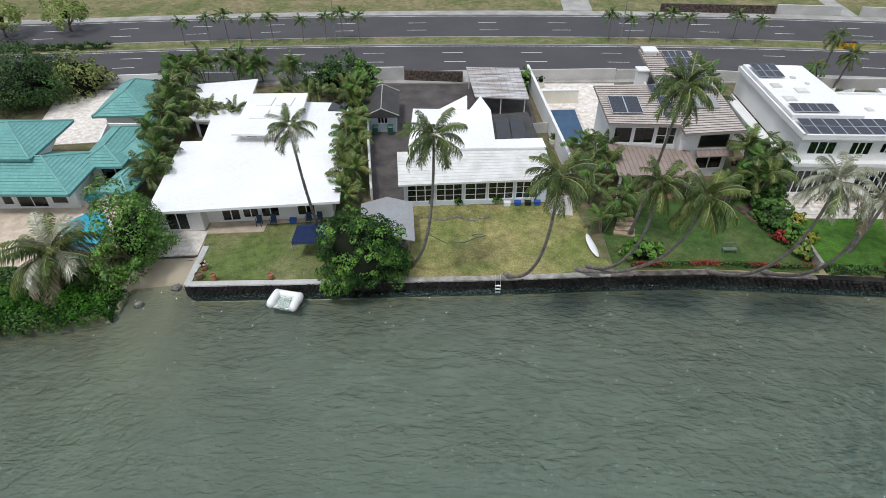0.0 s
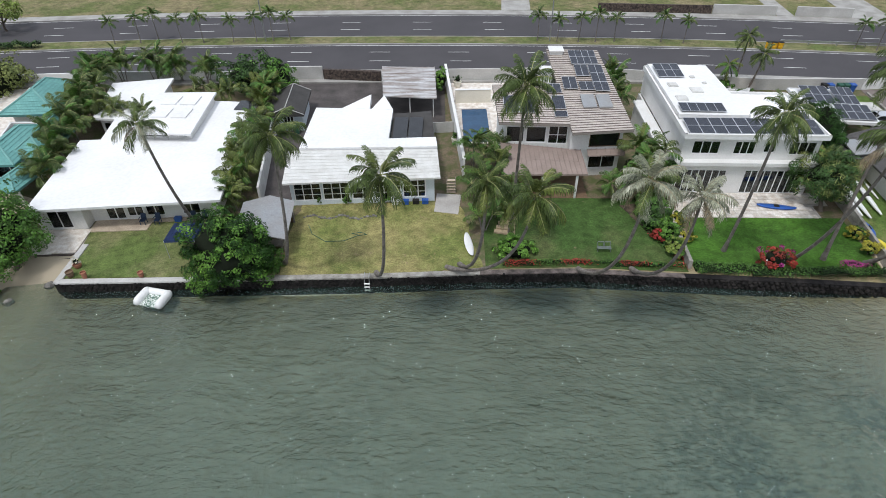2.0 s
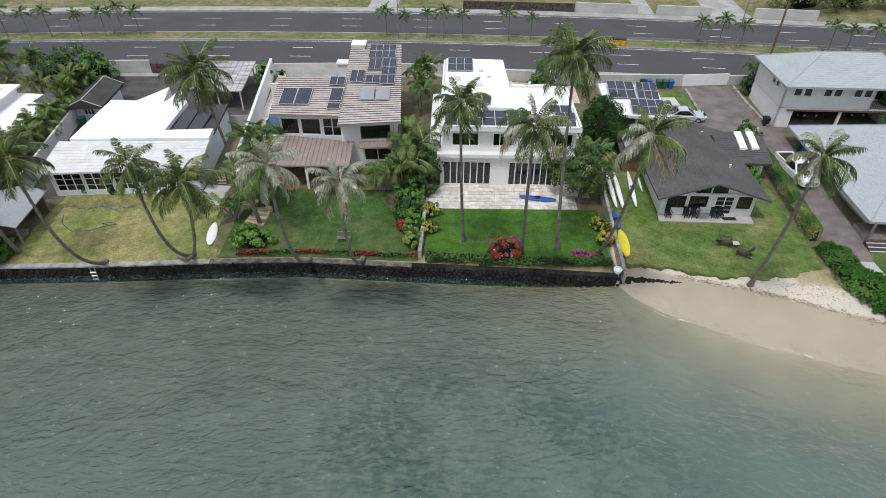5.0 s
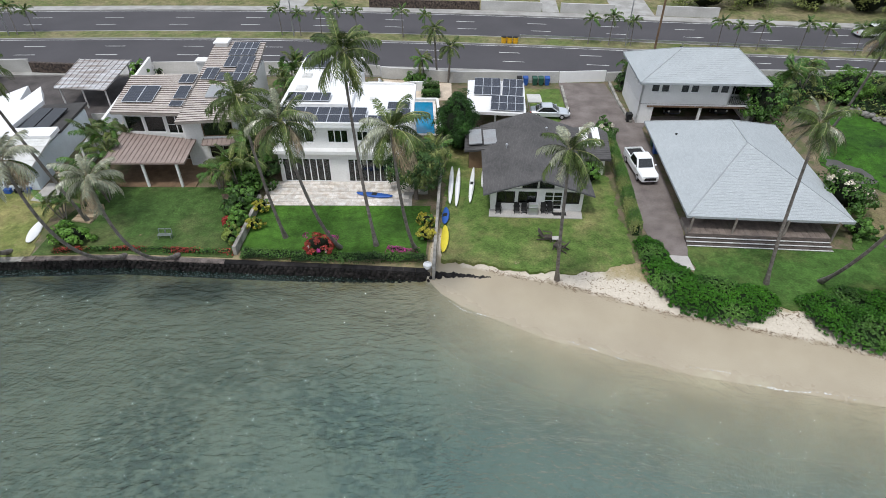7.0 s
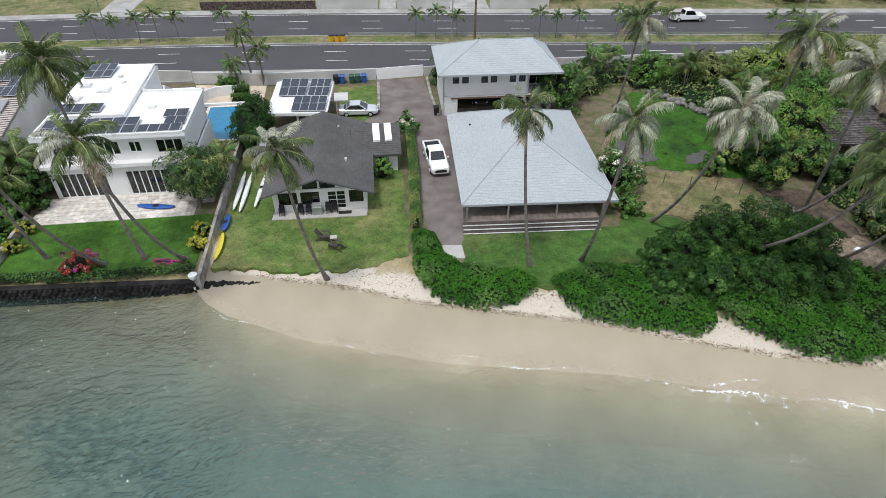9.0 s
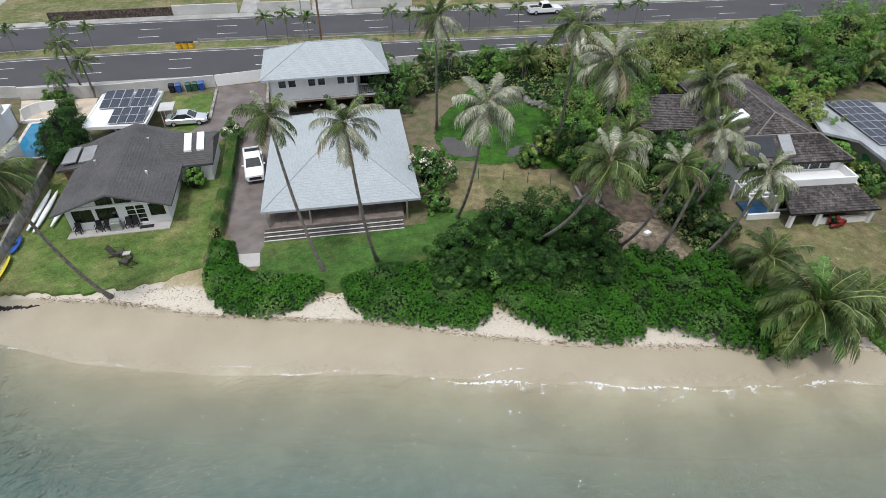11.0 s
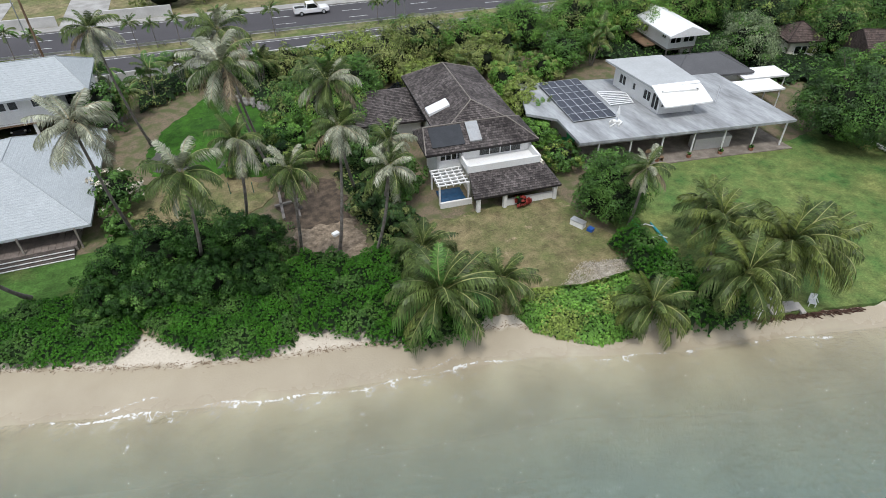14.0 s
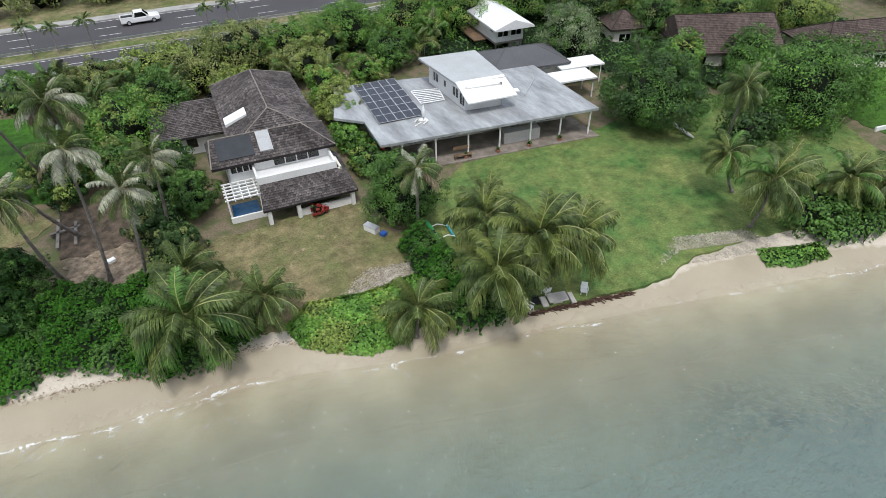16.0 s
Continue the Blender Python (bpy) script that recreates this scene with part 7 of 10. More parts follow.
DK = ("green", "lush", "green")
k = 0
for x, y, h, r in [(-31.4, 47.5, 4.2, 1.9), (-31.6, 50.4, 4.6, 1.9), (-32.6, 53.2, 5, 2), (-32.8, 56.2, 5.2, 2.1), (-33.8, 59.4, 5.4, 2.1), (-34.4, 62.4, 5.4, 2.1), (-35.2, 65.4, 5.2, 2.1), (-35.4, 68.4, 5.4, 2.1),
                   (-34.0, 71.4, 5.4, 2.2), (-30.4, 72.6, 5, 2.2), (-27.0, 73.2, 4.6, 2.1), (-37.6, 72.4, 4.4, 2.0), (-23.4, 72.2, 4.0, 1.9)]:
    k += 1
    areca(x, y, h, r, 700 + k, DK, 44, "tall dark clump of feathery areca palms")
for x, y, h, r in [(-11.6, 44.6, 3.2, 1.6), (-11.8, 46.8, 4.2, 1.8), (-12.2, 49.4, 4.6, 1.9), (-12.4, 52.2, 4.4, 1.8), (-13.0, 55.6, 3.8, 1.7), (-13.2, 58.6, 3.8, 1.7), (-13.4, 61.6, 4.2, 1.8), (-13.0, 65.2, 4.8, 1.9)]:
    k += 1
    areca(x, y, h, r, 720 + k, ("yellow", "lush", "yellow"), 40, "yellowing clump of feathery areca palms")
for x, y, h, r in [(-29.8, 60.6, 3.6, 1.7), (-27.6, 60.9, 3.8, 1.7), (-31.8, 60.2, 3.6, 1.7), (-19.0, 66.4, 3.6, 1.7), (-22.2, 66.0, 3.4, 1.6), (-15.8, 66.4, 3.8, 1.8)]:
    k += 1
    areca(x, y, h, r, 740 + k, ("yellow", "green"), 22)
for x, y, h, r in [(11.2, 46.5, 3.6, 1.8), (12.4, 49.2, 4.6, 2.0), (11.0, 52.0, 5.0, 2.0), (12.8, 44.0, 3.2, 1.8), (13.2, 52.6, 4.2, 1.8), (11.6, 41.8, 2.6, 1.6), (14.6, 44.6, 3.0, 1.8), (26.8, 46.0, 5.6, 2.0), (28.0, 47.4, 6.2, 2.1), (27.2, 49.6, 6.0, 2.0), (24.6, 46.6, 3.0, 1.6), (28.2, 51.8, 4.6, 1.8), (44.6, 47.0, 4.2, 1.9), (45.0, 49.4, 4.6, 1.9),
                   (27.4, 66.5, 5.6, 1.9), (28.2, 69.6, 5.4, 1.9), (27.6, 62.8, 5.0, 1.8), (84.6, 62.5, 5.0, 2.2), (87.6, 66.0, 5.4, 2.3), (91.4, 68.4, 5.0, 2.2), (82.6, 70.8, 4.4, 2.0), (70.6, 71.2, 4.0, 1.5),
                   (107.5, 60.5, 5.0, 2.2), (112, 58, 5.4, 2.2), (104, 57, 5.0, 2.2), (124.6, 55.5, 4.6, 2.0), (127.4, 40.6, 3.4, 1.8), (129.2, 52.4, 4.0, 1.9), (146.2, 56.6, 5.0, 2.2), (143.0, 54.2, 4.0, 2.0), (110.5, 55.0, 5.0, 2.1), (100.5, 64.5, 4.8, 2.1)]:
    k += 1
    areca(x, y, h, r, 760 + k, ("green", "lush", "yellow") if k % 2 else ("lush", "green"), 24)

# broadleaf trees
tree((-56, 68), (-56, 67.5, 4.6), (7.5, 5.0, 3.8), L_dark, 0.27, 240, 60, 1, "large dark green spreading tree", trunk=0.35)
tree((-49.6, 70.5), (-49.6, 70.5, 4.0), (3.6, 3.0, 2.8), L_olive, 0.34, 90, 34, 2, "olive green tree beside the road wall")
tree((-28.6, 36.2), (-28.6, 37.0, 4.2), (2.4, 3.7, 4.1), L_bright, 0.24, 170, 56, 3, "glossy green tree leaning over the small cove", core=0.45, spread=0.24, second=L_mid, share=0.5, low=-0.8)
tree((-9.5, 36.0), (-9.4, 35.4, 3.9), (3.0, 2.8, 3.4), L_thick, 0.21, 320, 60, 4, "dense round glossy-leaved tree behind the seawall", second=L_bright, share=0.35, core=0.75, spread=0.17, low=-0.75)
tree((-7.2, 36.4), (-6.9, 36.3, 2.2), (1.3, 0.9, 1.1), L_mid, 0.2, 60, 40, 5, "small green shrub beside the boat shed", "shrub", "shrub", trunk=0.05)
tree((-17.0, 70.2), (-17.0, 69.6, 4.6), (3.6, 2.4, 2.6), L_dark, 0.32, 100, 34, 6, "dark green tree beside the road wall", second=L_mid)
tree((-13.0, 70.6), (-13.0, 69.6, 4.4), (2.0, 2.6, 2.8), L_bright, 0.32, 60, 34, 7, "bright green tree beside the driveway")
tree((7.2, 71.4), (7.2, 71.4, 3.6), (0.9, 1.6, 1.4), L_bright, 0.26, 30, 30, 8, "small bright green tree by the carport", trunk=0.07)
tree((14.0, 38.4), (14.2, 38.2, 2.1), (1.7, 1.0, 1.0), L_bright, 0.24, 60, 36, 9, "rounded bright green shrub behind the seawall", "shrub", "shrub", trunk=0.05)
tree((28.0, 48.5), (27.9, 48.2, 3.2), (1.9, 2.6, 2.2), L_dark, 0.36, 80, 30, 10, "dark green tree between two houses", second=L_mid)
tree((27.8, 44.6), (27.6, 44.2, 2.4), (1.3, 1.8, 1.3), L_mid, 0.36, 50, 28, 11, "green shrub at the lawn edge", "shrub", "shrub", trunk=0.06)
tree((43.8, 45.2), (43.8, 46.6, 4.4), (2.4, 2.2, 2.5), L_dark, 0.62, 150, 34, 12, "dark green tree with strappy drooping leaves beside the patio", slim=0.13, second=L_olive, share=0.35, core=0.5)
tree((47.9, 56.4), (47.8, 56.6, 3.9), (2.0, 3.6, 2.9), L_thick, 0.16, 300, 70, 13, "dense dark green tree beside the cottage", core=0.8, spread=0.2)
tree((64.2, 57.4), (64.2, 57.4, 2.7), (1.3, 1.3, 1.1), L_mid, 0.24, 50, 36, 14, "round green shrub dotted with white blossom", "shrub", "shrub", trunk=0.06, second=L_flower, share=0.14)
tree((61.0, 48.6), (61.0, 48.4, 2.5), (0.9, 1.0, 1.1), L_bright, 0.30, 30, 26, 15, "bright green shrub against the cottage", "shrub", "shrub", trunk=0.05)
tree((83.8, 43.6), (83.7, 43.8, 3.3), (1.9, 2.6, 1.8), L_mid, 0.30, 80, 34, 16, "green tree speckled with pale blossom", second=L_flower, share=0.08)
tree((83.4, 39.8), (83.4, 39.8, 2.2), (1.2, 1.2, 0.9), L_mid, 0.30, 40, 28, 17, "green shrub by the deck", "shrub", "shrub", trunk=0.05)
tree((82.8, 61.2), (82.8, 61.0, 4.4), (2.2, 2.6, 2.6), L_mid, 0.34, 80, 34, 18, "green tree beside the garages", second=L_dark)
tree((69.4, 69.6), (69.4, 69.8, 3.2), (0.9, 1.8, 1.4), L_dark, 0.28, 36, 28, 19, "narrow dark shrub by the driveway gate", "shrub", "shrub", trunk=0.06)
BELT = [(212, 22, 5.4, 6.5, 5, 4.2, L_mid), (224, 14, 5.4, 7, 5, 4.4, L_bright), (206, 44, 5.6, 7, 5, 4.4, L_bright), (226, 34, 5.8, 7, 6, 4.8, L_mid), (168.5, 33.2, 4.0, 3.2, 2.2, 3.0, L_bright), (177.0, 29.6, 4.0, 3.6, 2.2, 3.0, L_mid), (126.4, 44.4, 3.4, 2.0, 2.4, 2.0, L_lime), (127.4, 49.6, 3.6, 2.2, 2.4, 2.2, L_bright), (125.4, 38.4, 2.8, 1.5, 2.2, 1.5, L_bright), (118.4, 55.2, 3.6, 2.6, 2.2, 2.2, L_lime), (105.5, 50.5, 4.2, 4.0, 3.6, 3.2, L_bright), (109.5, 54.5, 4.4, 3.6, 3.4, 3.0, L_mid), (101.8, 52.0, 3.8, 3.0, 3.0, 2.6, L_mid), (115.5, 60.5, 4.6, 4.4, 3.4, 3.0, L_olive), (121.5, 63.5, 5.0, 4.6, 3.6, 3.2, L_olive),
        (128.5, 62.5, 4.8, 4.2, 3.4, 3.0, L_mid), (127.0, 57.0, 4.2, 3.0, 3.2, 2.6, L_olive), (135.5, 67.0, 5.4, 5.0, 3.6, 3.4, L_mid), (144.5, 67.0, 5.6, 5.0, 3.6, 3.6, L_mid), (153.5, 69.0, 5.8, 5.2, 3.8, 3.8, L_mid),
        (138.5, 54.5, 4.2, 3.2, 2.8, 2.4, L_mid), (134.6, 53.0, 3.2, 2.2, 2.2, 1.8, L_bright), (112.0, 66.0, 4.0, 3.8, 2.8, 2.6, L_lime), (104.0, 67.5, 3.6, 3.4, 2.6, 2.2, L_olive), (163.0, 60.0, 5.8, 5.0, 4.2, 3.8, L_mid),
        (170.5, 52.0, 5.4, 4.4, 4.0, 3.6, L_dark), (97.0, 67.5, 3.6, 2.4, 2.2, 2.0, L_mid), (128.8, 47.0, 3.6, 1.8, 2.6, 1.8, L_lime), (125.2, 33.6, 2.6, 1.5, 2.2, 1.2, L_mid), (107.6, 41.0, 3.4, 2.6, 2.6, 2.2, L_dark),
        (103.8, 44.4, 3.4, 2.4, 2.6, 2.2, L_mid), (98.8, 43.6, 3.2, 2.2, 2.4, 2.0, L_thick), (108.8, 35.8, 3.0, 1.8, 2.2, 1.8, L_mid), (106.2, 29.8, 2.6, 1.6, 1.8, 1.2, L_dark), (97.4, 46.6, 3.2, 1.8, 1.8, 1.8, L_mid), (100.6, 47.6, 3.6, 2.4, 2.0, 2.0, L_bright), (104.6, 33.6, 2.8, 1.6, 2.2, 1.5, L_dark), (94.4, 45.2, 2.4, 1.2, 1.0, 1.1, L_mid),
        (160.2, 44.6, 5.4, 4.2, 3.4, 2.8, L_grey), (176.0, 44.0, 5.0, 4.2, 4.0, 3.2, L_mid), (186.0, 40.0, 5.0, 5.0, 4.0, 3.4, L_mid), (196.0, 36.0, 4.6, 4.6, 4.2, 3.0, L_lime), (180, 56, 5.4, 6, 4, 3.8, L_bright),
        (192, 50, 5.4, 6, 4, 3.8, L_mid), (168, 70, 6.2, 6, 4, 4.2, L_dark), (182, 68, 6.0, 6, 4, 4.2, L_mid), (147.5, 59.5, 4.4, 2.8, 2.4, 2.4, L_mid), (131.6, 59.5, 4.6, 2.4, 2.2, 2.8, L_lime)]
for i, (x, y, z, a, b, c, m) in enumerate(BELT):
    vol = a * b
    y = min(y, road_y(x) - 14.6 - 0.8 * b)
    m = L_bright if y > 56 and m is L_mid else m
    tree((x, y), (x, y, z), (a, b, c), m, 0.23, int(64 + 9 * vol), 56, 40 + i, "dense {} tree in the garden thicket".format(
        {"leaf_mid": "mid-green", "leaf_dark": "dark green", "leaf_glossy_dark": "glossy dark green", "leaf_bright": "bright green", "leaf_olive": "olive green", "leaf_lime": "yellow-green", "leaf_silvery": "silvery pale green"}[m.name]),
        trunk=0.16, limbs=4, second=(L_olive if i % 3 == 0 else L_lime if i % 3 == 1 else L_mid), share=0.28, spread=0.24, group="garden thicket trees")
tree((156.0, 27.0), (156.6, 26.4, 5.0), (6.2, 4.8, 4.2), L_dark, 0.22, 330, 110, 90, "large dark green mango tree on the lawn", trunk=0.4, second=L_mid, share=0.45, core=0.66, spread=0.19)
tree((124.4, 23.6), (124.6, 24.3, 4.2), (3.3, 3.0, 3.0), L_mid, 0.17, 260, 80, 91, "rounded mid-green tree at the lawn edge", trunk=0.2, core=0.78, spread=0.2)
tree((173.0, 19.5), (173.0, 18.6, 4.9), (8.0, 6.0, 4.9), L_mid, 0.24, 400, 80, 92, "large mid-green tree with a broad crown", trunk=0.4, second=L_bright, share=0.3, core=0.66, spread=0.19)
tree((163.0, 18.2), (163.0, 17.6, 3.0), (4.6, 1.8, 1.9), L_dark, 0.32, 110, 36, 93, "dark green tree thicket at the lawn edge", trunk=0.1)
tree((154.6, 5.4), (154.4, 4.9, 2.8), (2.8, 2.4, 2.0), L_mid, 0.30, 110, 36, 94, "dense green shrub above the beach", "shrub", "shrub", trunk=0.08)
# tall sea-shrub thicket on the beach crest
THICKET = [(83.6, 31.2, 2.3, 2.4, 1.9, 1.9), (87.0, 31.6, 2.9, 2.7, 2.2, 2.3), (90.6, 31.4, 3.2, 2.9, 2.2, 2.5), (94.0, 30.4, 2.9, 2.6, 2.2, 2.2), (86.2, 28.2, 2.1, 2.3, 1.7, 1.6), (90.0, 27.6, 2.4, 2.6, 1.8, 1.9), (93.6, 27.0, 2.1, 2.3, 1.8, 1.6), (82.4, 28.6, 1.8, 1.9, 1.5, 1.3)]
for i, (x, y, z, a, b, c) in enumerate(THICKET):
    tree((x, y), (x, y, z + 0.55), (a, b, c + 0.55), L_thick, 0.155, 250, 84, 120 + i, "tall dark green sea-shrub thicket", "shrub", "shrub", trunk=0.08, limbs=3, second=L_mid, share=0.2, group="beach thicket", core=0.6, spread=0.2)


# low foliage
NAU = "dense low bright green beach naupaka"
bed("beach_shrub", [(62.7, 34.0), (63.2, 31.6), (64.4, 30.0), (67.7, 28.6), (70.4, 28.9), (72.2, 30.0), (72.4, 31.6), (70, 32.8), (66.8, 33.6), (65.6, 35.2), (65.0, 38.6), (63.0, 38.6)], 1.05, L_naupaka, 0.135, 460, 1, NAU, second=L_mid, share=0.25, rosette=8)
bed("beach_shrub", [(73.6, 31.2), (73.8, 28.4), (75.2, 26.6), (79, 25.2), (82.9, 23.8), (84.4, 24.6), (85.0, 26.4), (85.4, 29), (82, 31.5), (77, 32.2)], 1.1, L_naupaka, 0.135, 460, 2, NAU, second=L_mid, share=0.25, rosette=8)
bed("beach_shrub", [(84.9, 26.0), (86.2, 24.0), (89.1, 21.4), (92.4, 20.2), (94.6, 20.1), (95.5, 21.4), (95.8, 27.5), (90, 29), (85.0, 29)], 1.15, L_naupaka, 0.135, 460, 3, NAU, second=L_mid, share=0.25, rosette=8)
bed("beach_shrub", [(95.4, 21.0), (98.4, 19.4), (102.1, 16.8), (105, 16.2), (109.4, 17.0), (109.4, 19.0), (106.4, 21.4), (105.4, 27), (101, 27.4), (97.4, 29.4), (95.2, 27)], 1.5, L_naupaka, 0.135, 460, 4, NAU, second=L_mid, share=0.25, rosette=8, rough=0.4)
bed("beach_vine", [(110.6, 17.0), (111.2, 14.8), (112.6, 13.6), (115.1, 11.9), (118.4, 11.4), (121.6, 13.4), (122.2, 17.2), (117, 17.4), (113, 18.6)], 0.32, L_bright, 0.22, 150, 5, "bright green creeping beach vine", "ground cover", second=L_lime, share=0.35, slim=0.9)
bed("beach_shrub", [(119.4, 12.2), (120.4, 10.4), (123.2, 9.3), (125.4, 8.9), (126.6, 9.2), (126.4, 11.6), (125.2, 13.4), (125.0, 17.5), (124.8, 20.6), (121.8, 20.8), (121.4, 17.0), (121.2, 13.4)], 2.1, L_mid, 0.16, 330, 6, "tall green shrubs above the beach", second=L_naupaka, share=0.4, rosette=7, rough=0.3)
bed("beach_vine", [(146.8, 3.6), (149, 2.3), (152.6, 1.4), (153.2, 3.0), (150, 4.2), (147.6, 5.2)], 0.35, L_bright, 0.22, 80, 7, "bright green creeping vine on the sand", "ground cover", slim=0.9)
bed("beach_shrub", [(152.4, 2.4), (156.5, 0.8), (160, 0.4), (162, 3), (158, 6.5), (153.6, 6.8)], 1.9, L_mid, 0.26, 90, 8, "green shrubs above the beach")
bed("shore_hedge", [(-70, 27.6), (-50, 28.4), (-36.8, 29.0), (-31, 30.2), (-28.9, 30.9), (-28.7, 34.0), (-31.2, 34.4), (-40, 33.0), (-70, 32.6)], 2.1, L_naupaka, 0.22, 150, 9, "dense green hedge along the bank", second=L_mid, share=0.3, rough=0.16, edge=1.1, base=0.15)
bed("garden_bed", [(-70, 32.8), (-40, 33.2), (-31.4, 34.6), (-31.6, 36.0), (-35, 36.0), (-70, 36.2)], 0.5, L_mid, 0.26, 50, 10, "mixed green planting below the terrace", second=L_red, share=0.04)
bed("flower_hedge", [(13.0, 36.5), (19, 36.9), (26, 36.5), (28.6, 36.4), (28.6, 37.2), (19, 37.6), (13, 37.3)], 0.34, L_red, 0.15, 130, 11, "low hedge of red flowers along the seawall", "hedge", second=L_mid, share=0.5, edge=0.35)
bed("clipped_hedge", [(29.2, 35.9), (38, 35.3), (45.0, 35.4), (45.0, 36.6), (38, 36.7), (29.2, 37.3)], 0.5, L_mid, 0.16, 120, 12, "low green hedge behind the seawall", "hedge", second=L_dark, share=0.3, edge=0.4)
bed("bougainvillea", [(41.4, 36.6), (44.4, 36.5), (44.6, 37.2), (41.6, 37.4)], 0.6, L_pink, 0.15, 170, 13, "magenta bougainvillea", "shrub", second=L_mid, share=0.2, edge=0.4)
bed("clipped_hedge", [(62.9, 39.6), (64.0, 39.6), (64.6, 47), (65.0, 56.2), (63.8, 56.3), (63.5, 47)], 1.3, L_mid, 0.11, 1700, 14, "long clipped green hedge beside the driveway", "hedge", second=L_olive, share=0.3, edge=0.12, rough=0.03)
bed("clipped_hedge", [(43.6, 66.9), (46.0, 66.9), (46.0, 67.7), (43.6, 67.7)], 0.9, L_mid, 0.12, 900, 24, "boxy clipped green hedge beyond the pool", "hedge", edge=0.1, rough=0.03)
bed("clipped_hedge", [(43.7, 67.9), (45.9, 67.9), (45.9, 68.6), (43.7, 68.6)], 1.5, L_mid, 0.12, 900, 25, "boxy clipped green hedge beyond the pool", "hedge", edge=0.1, rough=0.03)
bed("flower_bed", [(26.8, 44.0), (28.5, 40.0), (28.9, 37.6), (28.2, 37.6), (26.4, 41.5), (25.8, 45)], 0.45, L_mid, 0.22, 70, 15, "planting bed with red and green leaves", second=L_red, share=0.25)
bed("ground_scrub", wavy([(86, 62), (92, 66.5), (98, 62), (101, 56), (104, 46), (108, 40), (108, 58), (126, 62), (140, 60), (146, 72), (96, 74), (84, 72)], 1.5, 0.3, 3), 0.8, L_olive, 0.34, 14, 16, "tangled green undergrowth", "undergrowth", second=L_mid, share=0.5, rough=0.5)
bed("ground_scrub", wavy([(103.6, 31), (103.4, 40), (104.6, 45), (108.5, 43), (107.5, 30), (105.5, 26), (103.0, 26)], 1.0, 0.3, 4), 0.6, L_mid, 0.30, 22, 17, "tangled green undergrowth", "undergrowth", second=L_olive, share=0.5, rough=0.5)
bed("ground_scrub", wavy([(150, 45), (168, 36), (170, 26), (186, 25), (205, 28), (215, 60), (180, 76), (150, 74), (143, 58)], 2, 0.4, 5), 1.0, L_mid, 0.40, 9, 18, "tangled green undergrowth", "undergrowth", second=L_dark, share=0.5, rough=0.5)
for x, y, r, m, lab in ((35.9, 36.9, 1.25, L_red, "red bougainvillea bush spilling over a white frame"), (29.4, 40.4, 0.8, L_yellow, "rounded yellow-green croton bush"), (29.4, 43.0, 0.9, L_yellow, "rounded yellow-green croton bush"), (44.8, 38.8, 0.8, L_yellow, "rounded yellow-green croton bush"),
                        (44.9, 41.0, 0.8, L_yellow, "rounded yellow-green croton bush"), (118.0, 29.0, 0.7, L_red, "red-leaved shrub in a planter"), (27.2, 40.6, 0.7, L_red, "red-leaved shrub beside the lawn"), (-31.6, 37.6, 0.8, L_red, "red-leaved shrub beside the terrace")):
    tree((x, y), (x, y, 1.4 + 0.75 * r), (r, r * 0.8, r * 0.7), m, 0.19, 40, 34, int(x * 10) % 97, lab, "shrub", "shrub", trunk=0.04, limbs=2, second=L_pink if m is L_red and r > 1 else L_mid, share=0.15)

# lush planting between the two lawns
for x, y, z, a, b, c, m, sd, lab in ((27.8, 46.4, 3.0, 1.3, 1.5, 1.6, L_mid, 301, "lush green shrub at the lawn edge"), (27.4, 42.6, 2.3, 1.1, 1.4, 1.0, L_dark, 302, "dark green shrub in the mulched bed"), (28.0, 40.8, 2.2, 0.9, 1.1, 0.9, L_bright, 303, "bright green shrub in the mulched bed"),
                                     (28.0, 38.6, 2.1, 0.8, 0.9, 0.8, L_lime, 304, "yellow-green shrub beside the garden wall"), (42.9, 71.2, 2.9, 1.4, 0.8, 0.7, L_mid, 305, "rounded green shrub against the road wall")):
    tree((x, y), (x, y, z), (a, b, c), m, 0.22, 60, 40, sd, lab, "shrub", "shrub", trunk=0.05, limbs=3, second=L_mid if m is not L_mid else L_bright, share=0.3)

# ---- seawall, garden walls, pools ----
M_lavabrown = mat("brown_lava_rubble", (0.125, 0.095, 0.078), 0.9, 0.6, 0.35, 5, 0.8, second=(0.035, 0.028, 0.025), mix=0.7, bumpdist=0.08)
M_copedark = mat("dark_stone_coping", (0.20, 0.165, 0.15), 0.9, 0.4, 0.7, 8, 0.3, second=(0.06, 0.05, 0.045), mix=0.8)
wall_x = np.arange(-23.9, 45.6, 1.0)
front = [(x, float(shore_y(x))) for x in wall_x]
mb = MB()
for (x0, y0), (x1, y1) in zip(front, front[1:]):
    mb.prism([(x0, y0 - 0.02), (x1, y1 - 0.02), (x1, y1 + 0.75), (x0, y0 + 0.75)], -1.2, 1.36)
mb.prism([(-24.0, 34.0), (-23.4, 34.0), (-23.4, 39.0), (-24.0, 39.0)], -1.0, 1.36)
seawall = setting("seawall", mb, M_lavawall, "dark lava rock seawall standing in the water", "seawall")
for (x0, y0), (x1, y1) in zip(front, front[1:]):
    cb = MB()
    top = 1.50 if x0 < 12 else 1.46
    cb.prism([(x0 + 0.006, y0 - 0.07), (x1 - 0.006, y1 - 0.07), (x1 - 0.006, y1 + 0.48), (x0 + 0.006, y0 + 0.48)], 1.362, top)
    part("coping", cb, M_greywall if x0 < -10 else M_coping if x0 < 10.5 else M_copedark if x0 < 28 else M_lava, seawall)
cb = MB()
cb.prism([(-24.05, 33.95), (-23.5, 34.5), (-23.6, 39.2), (-24.15, 39.2)], 1.364, 1.52)
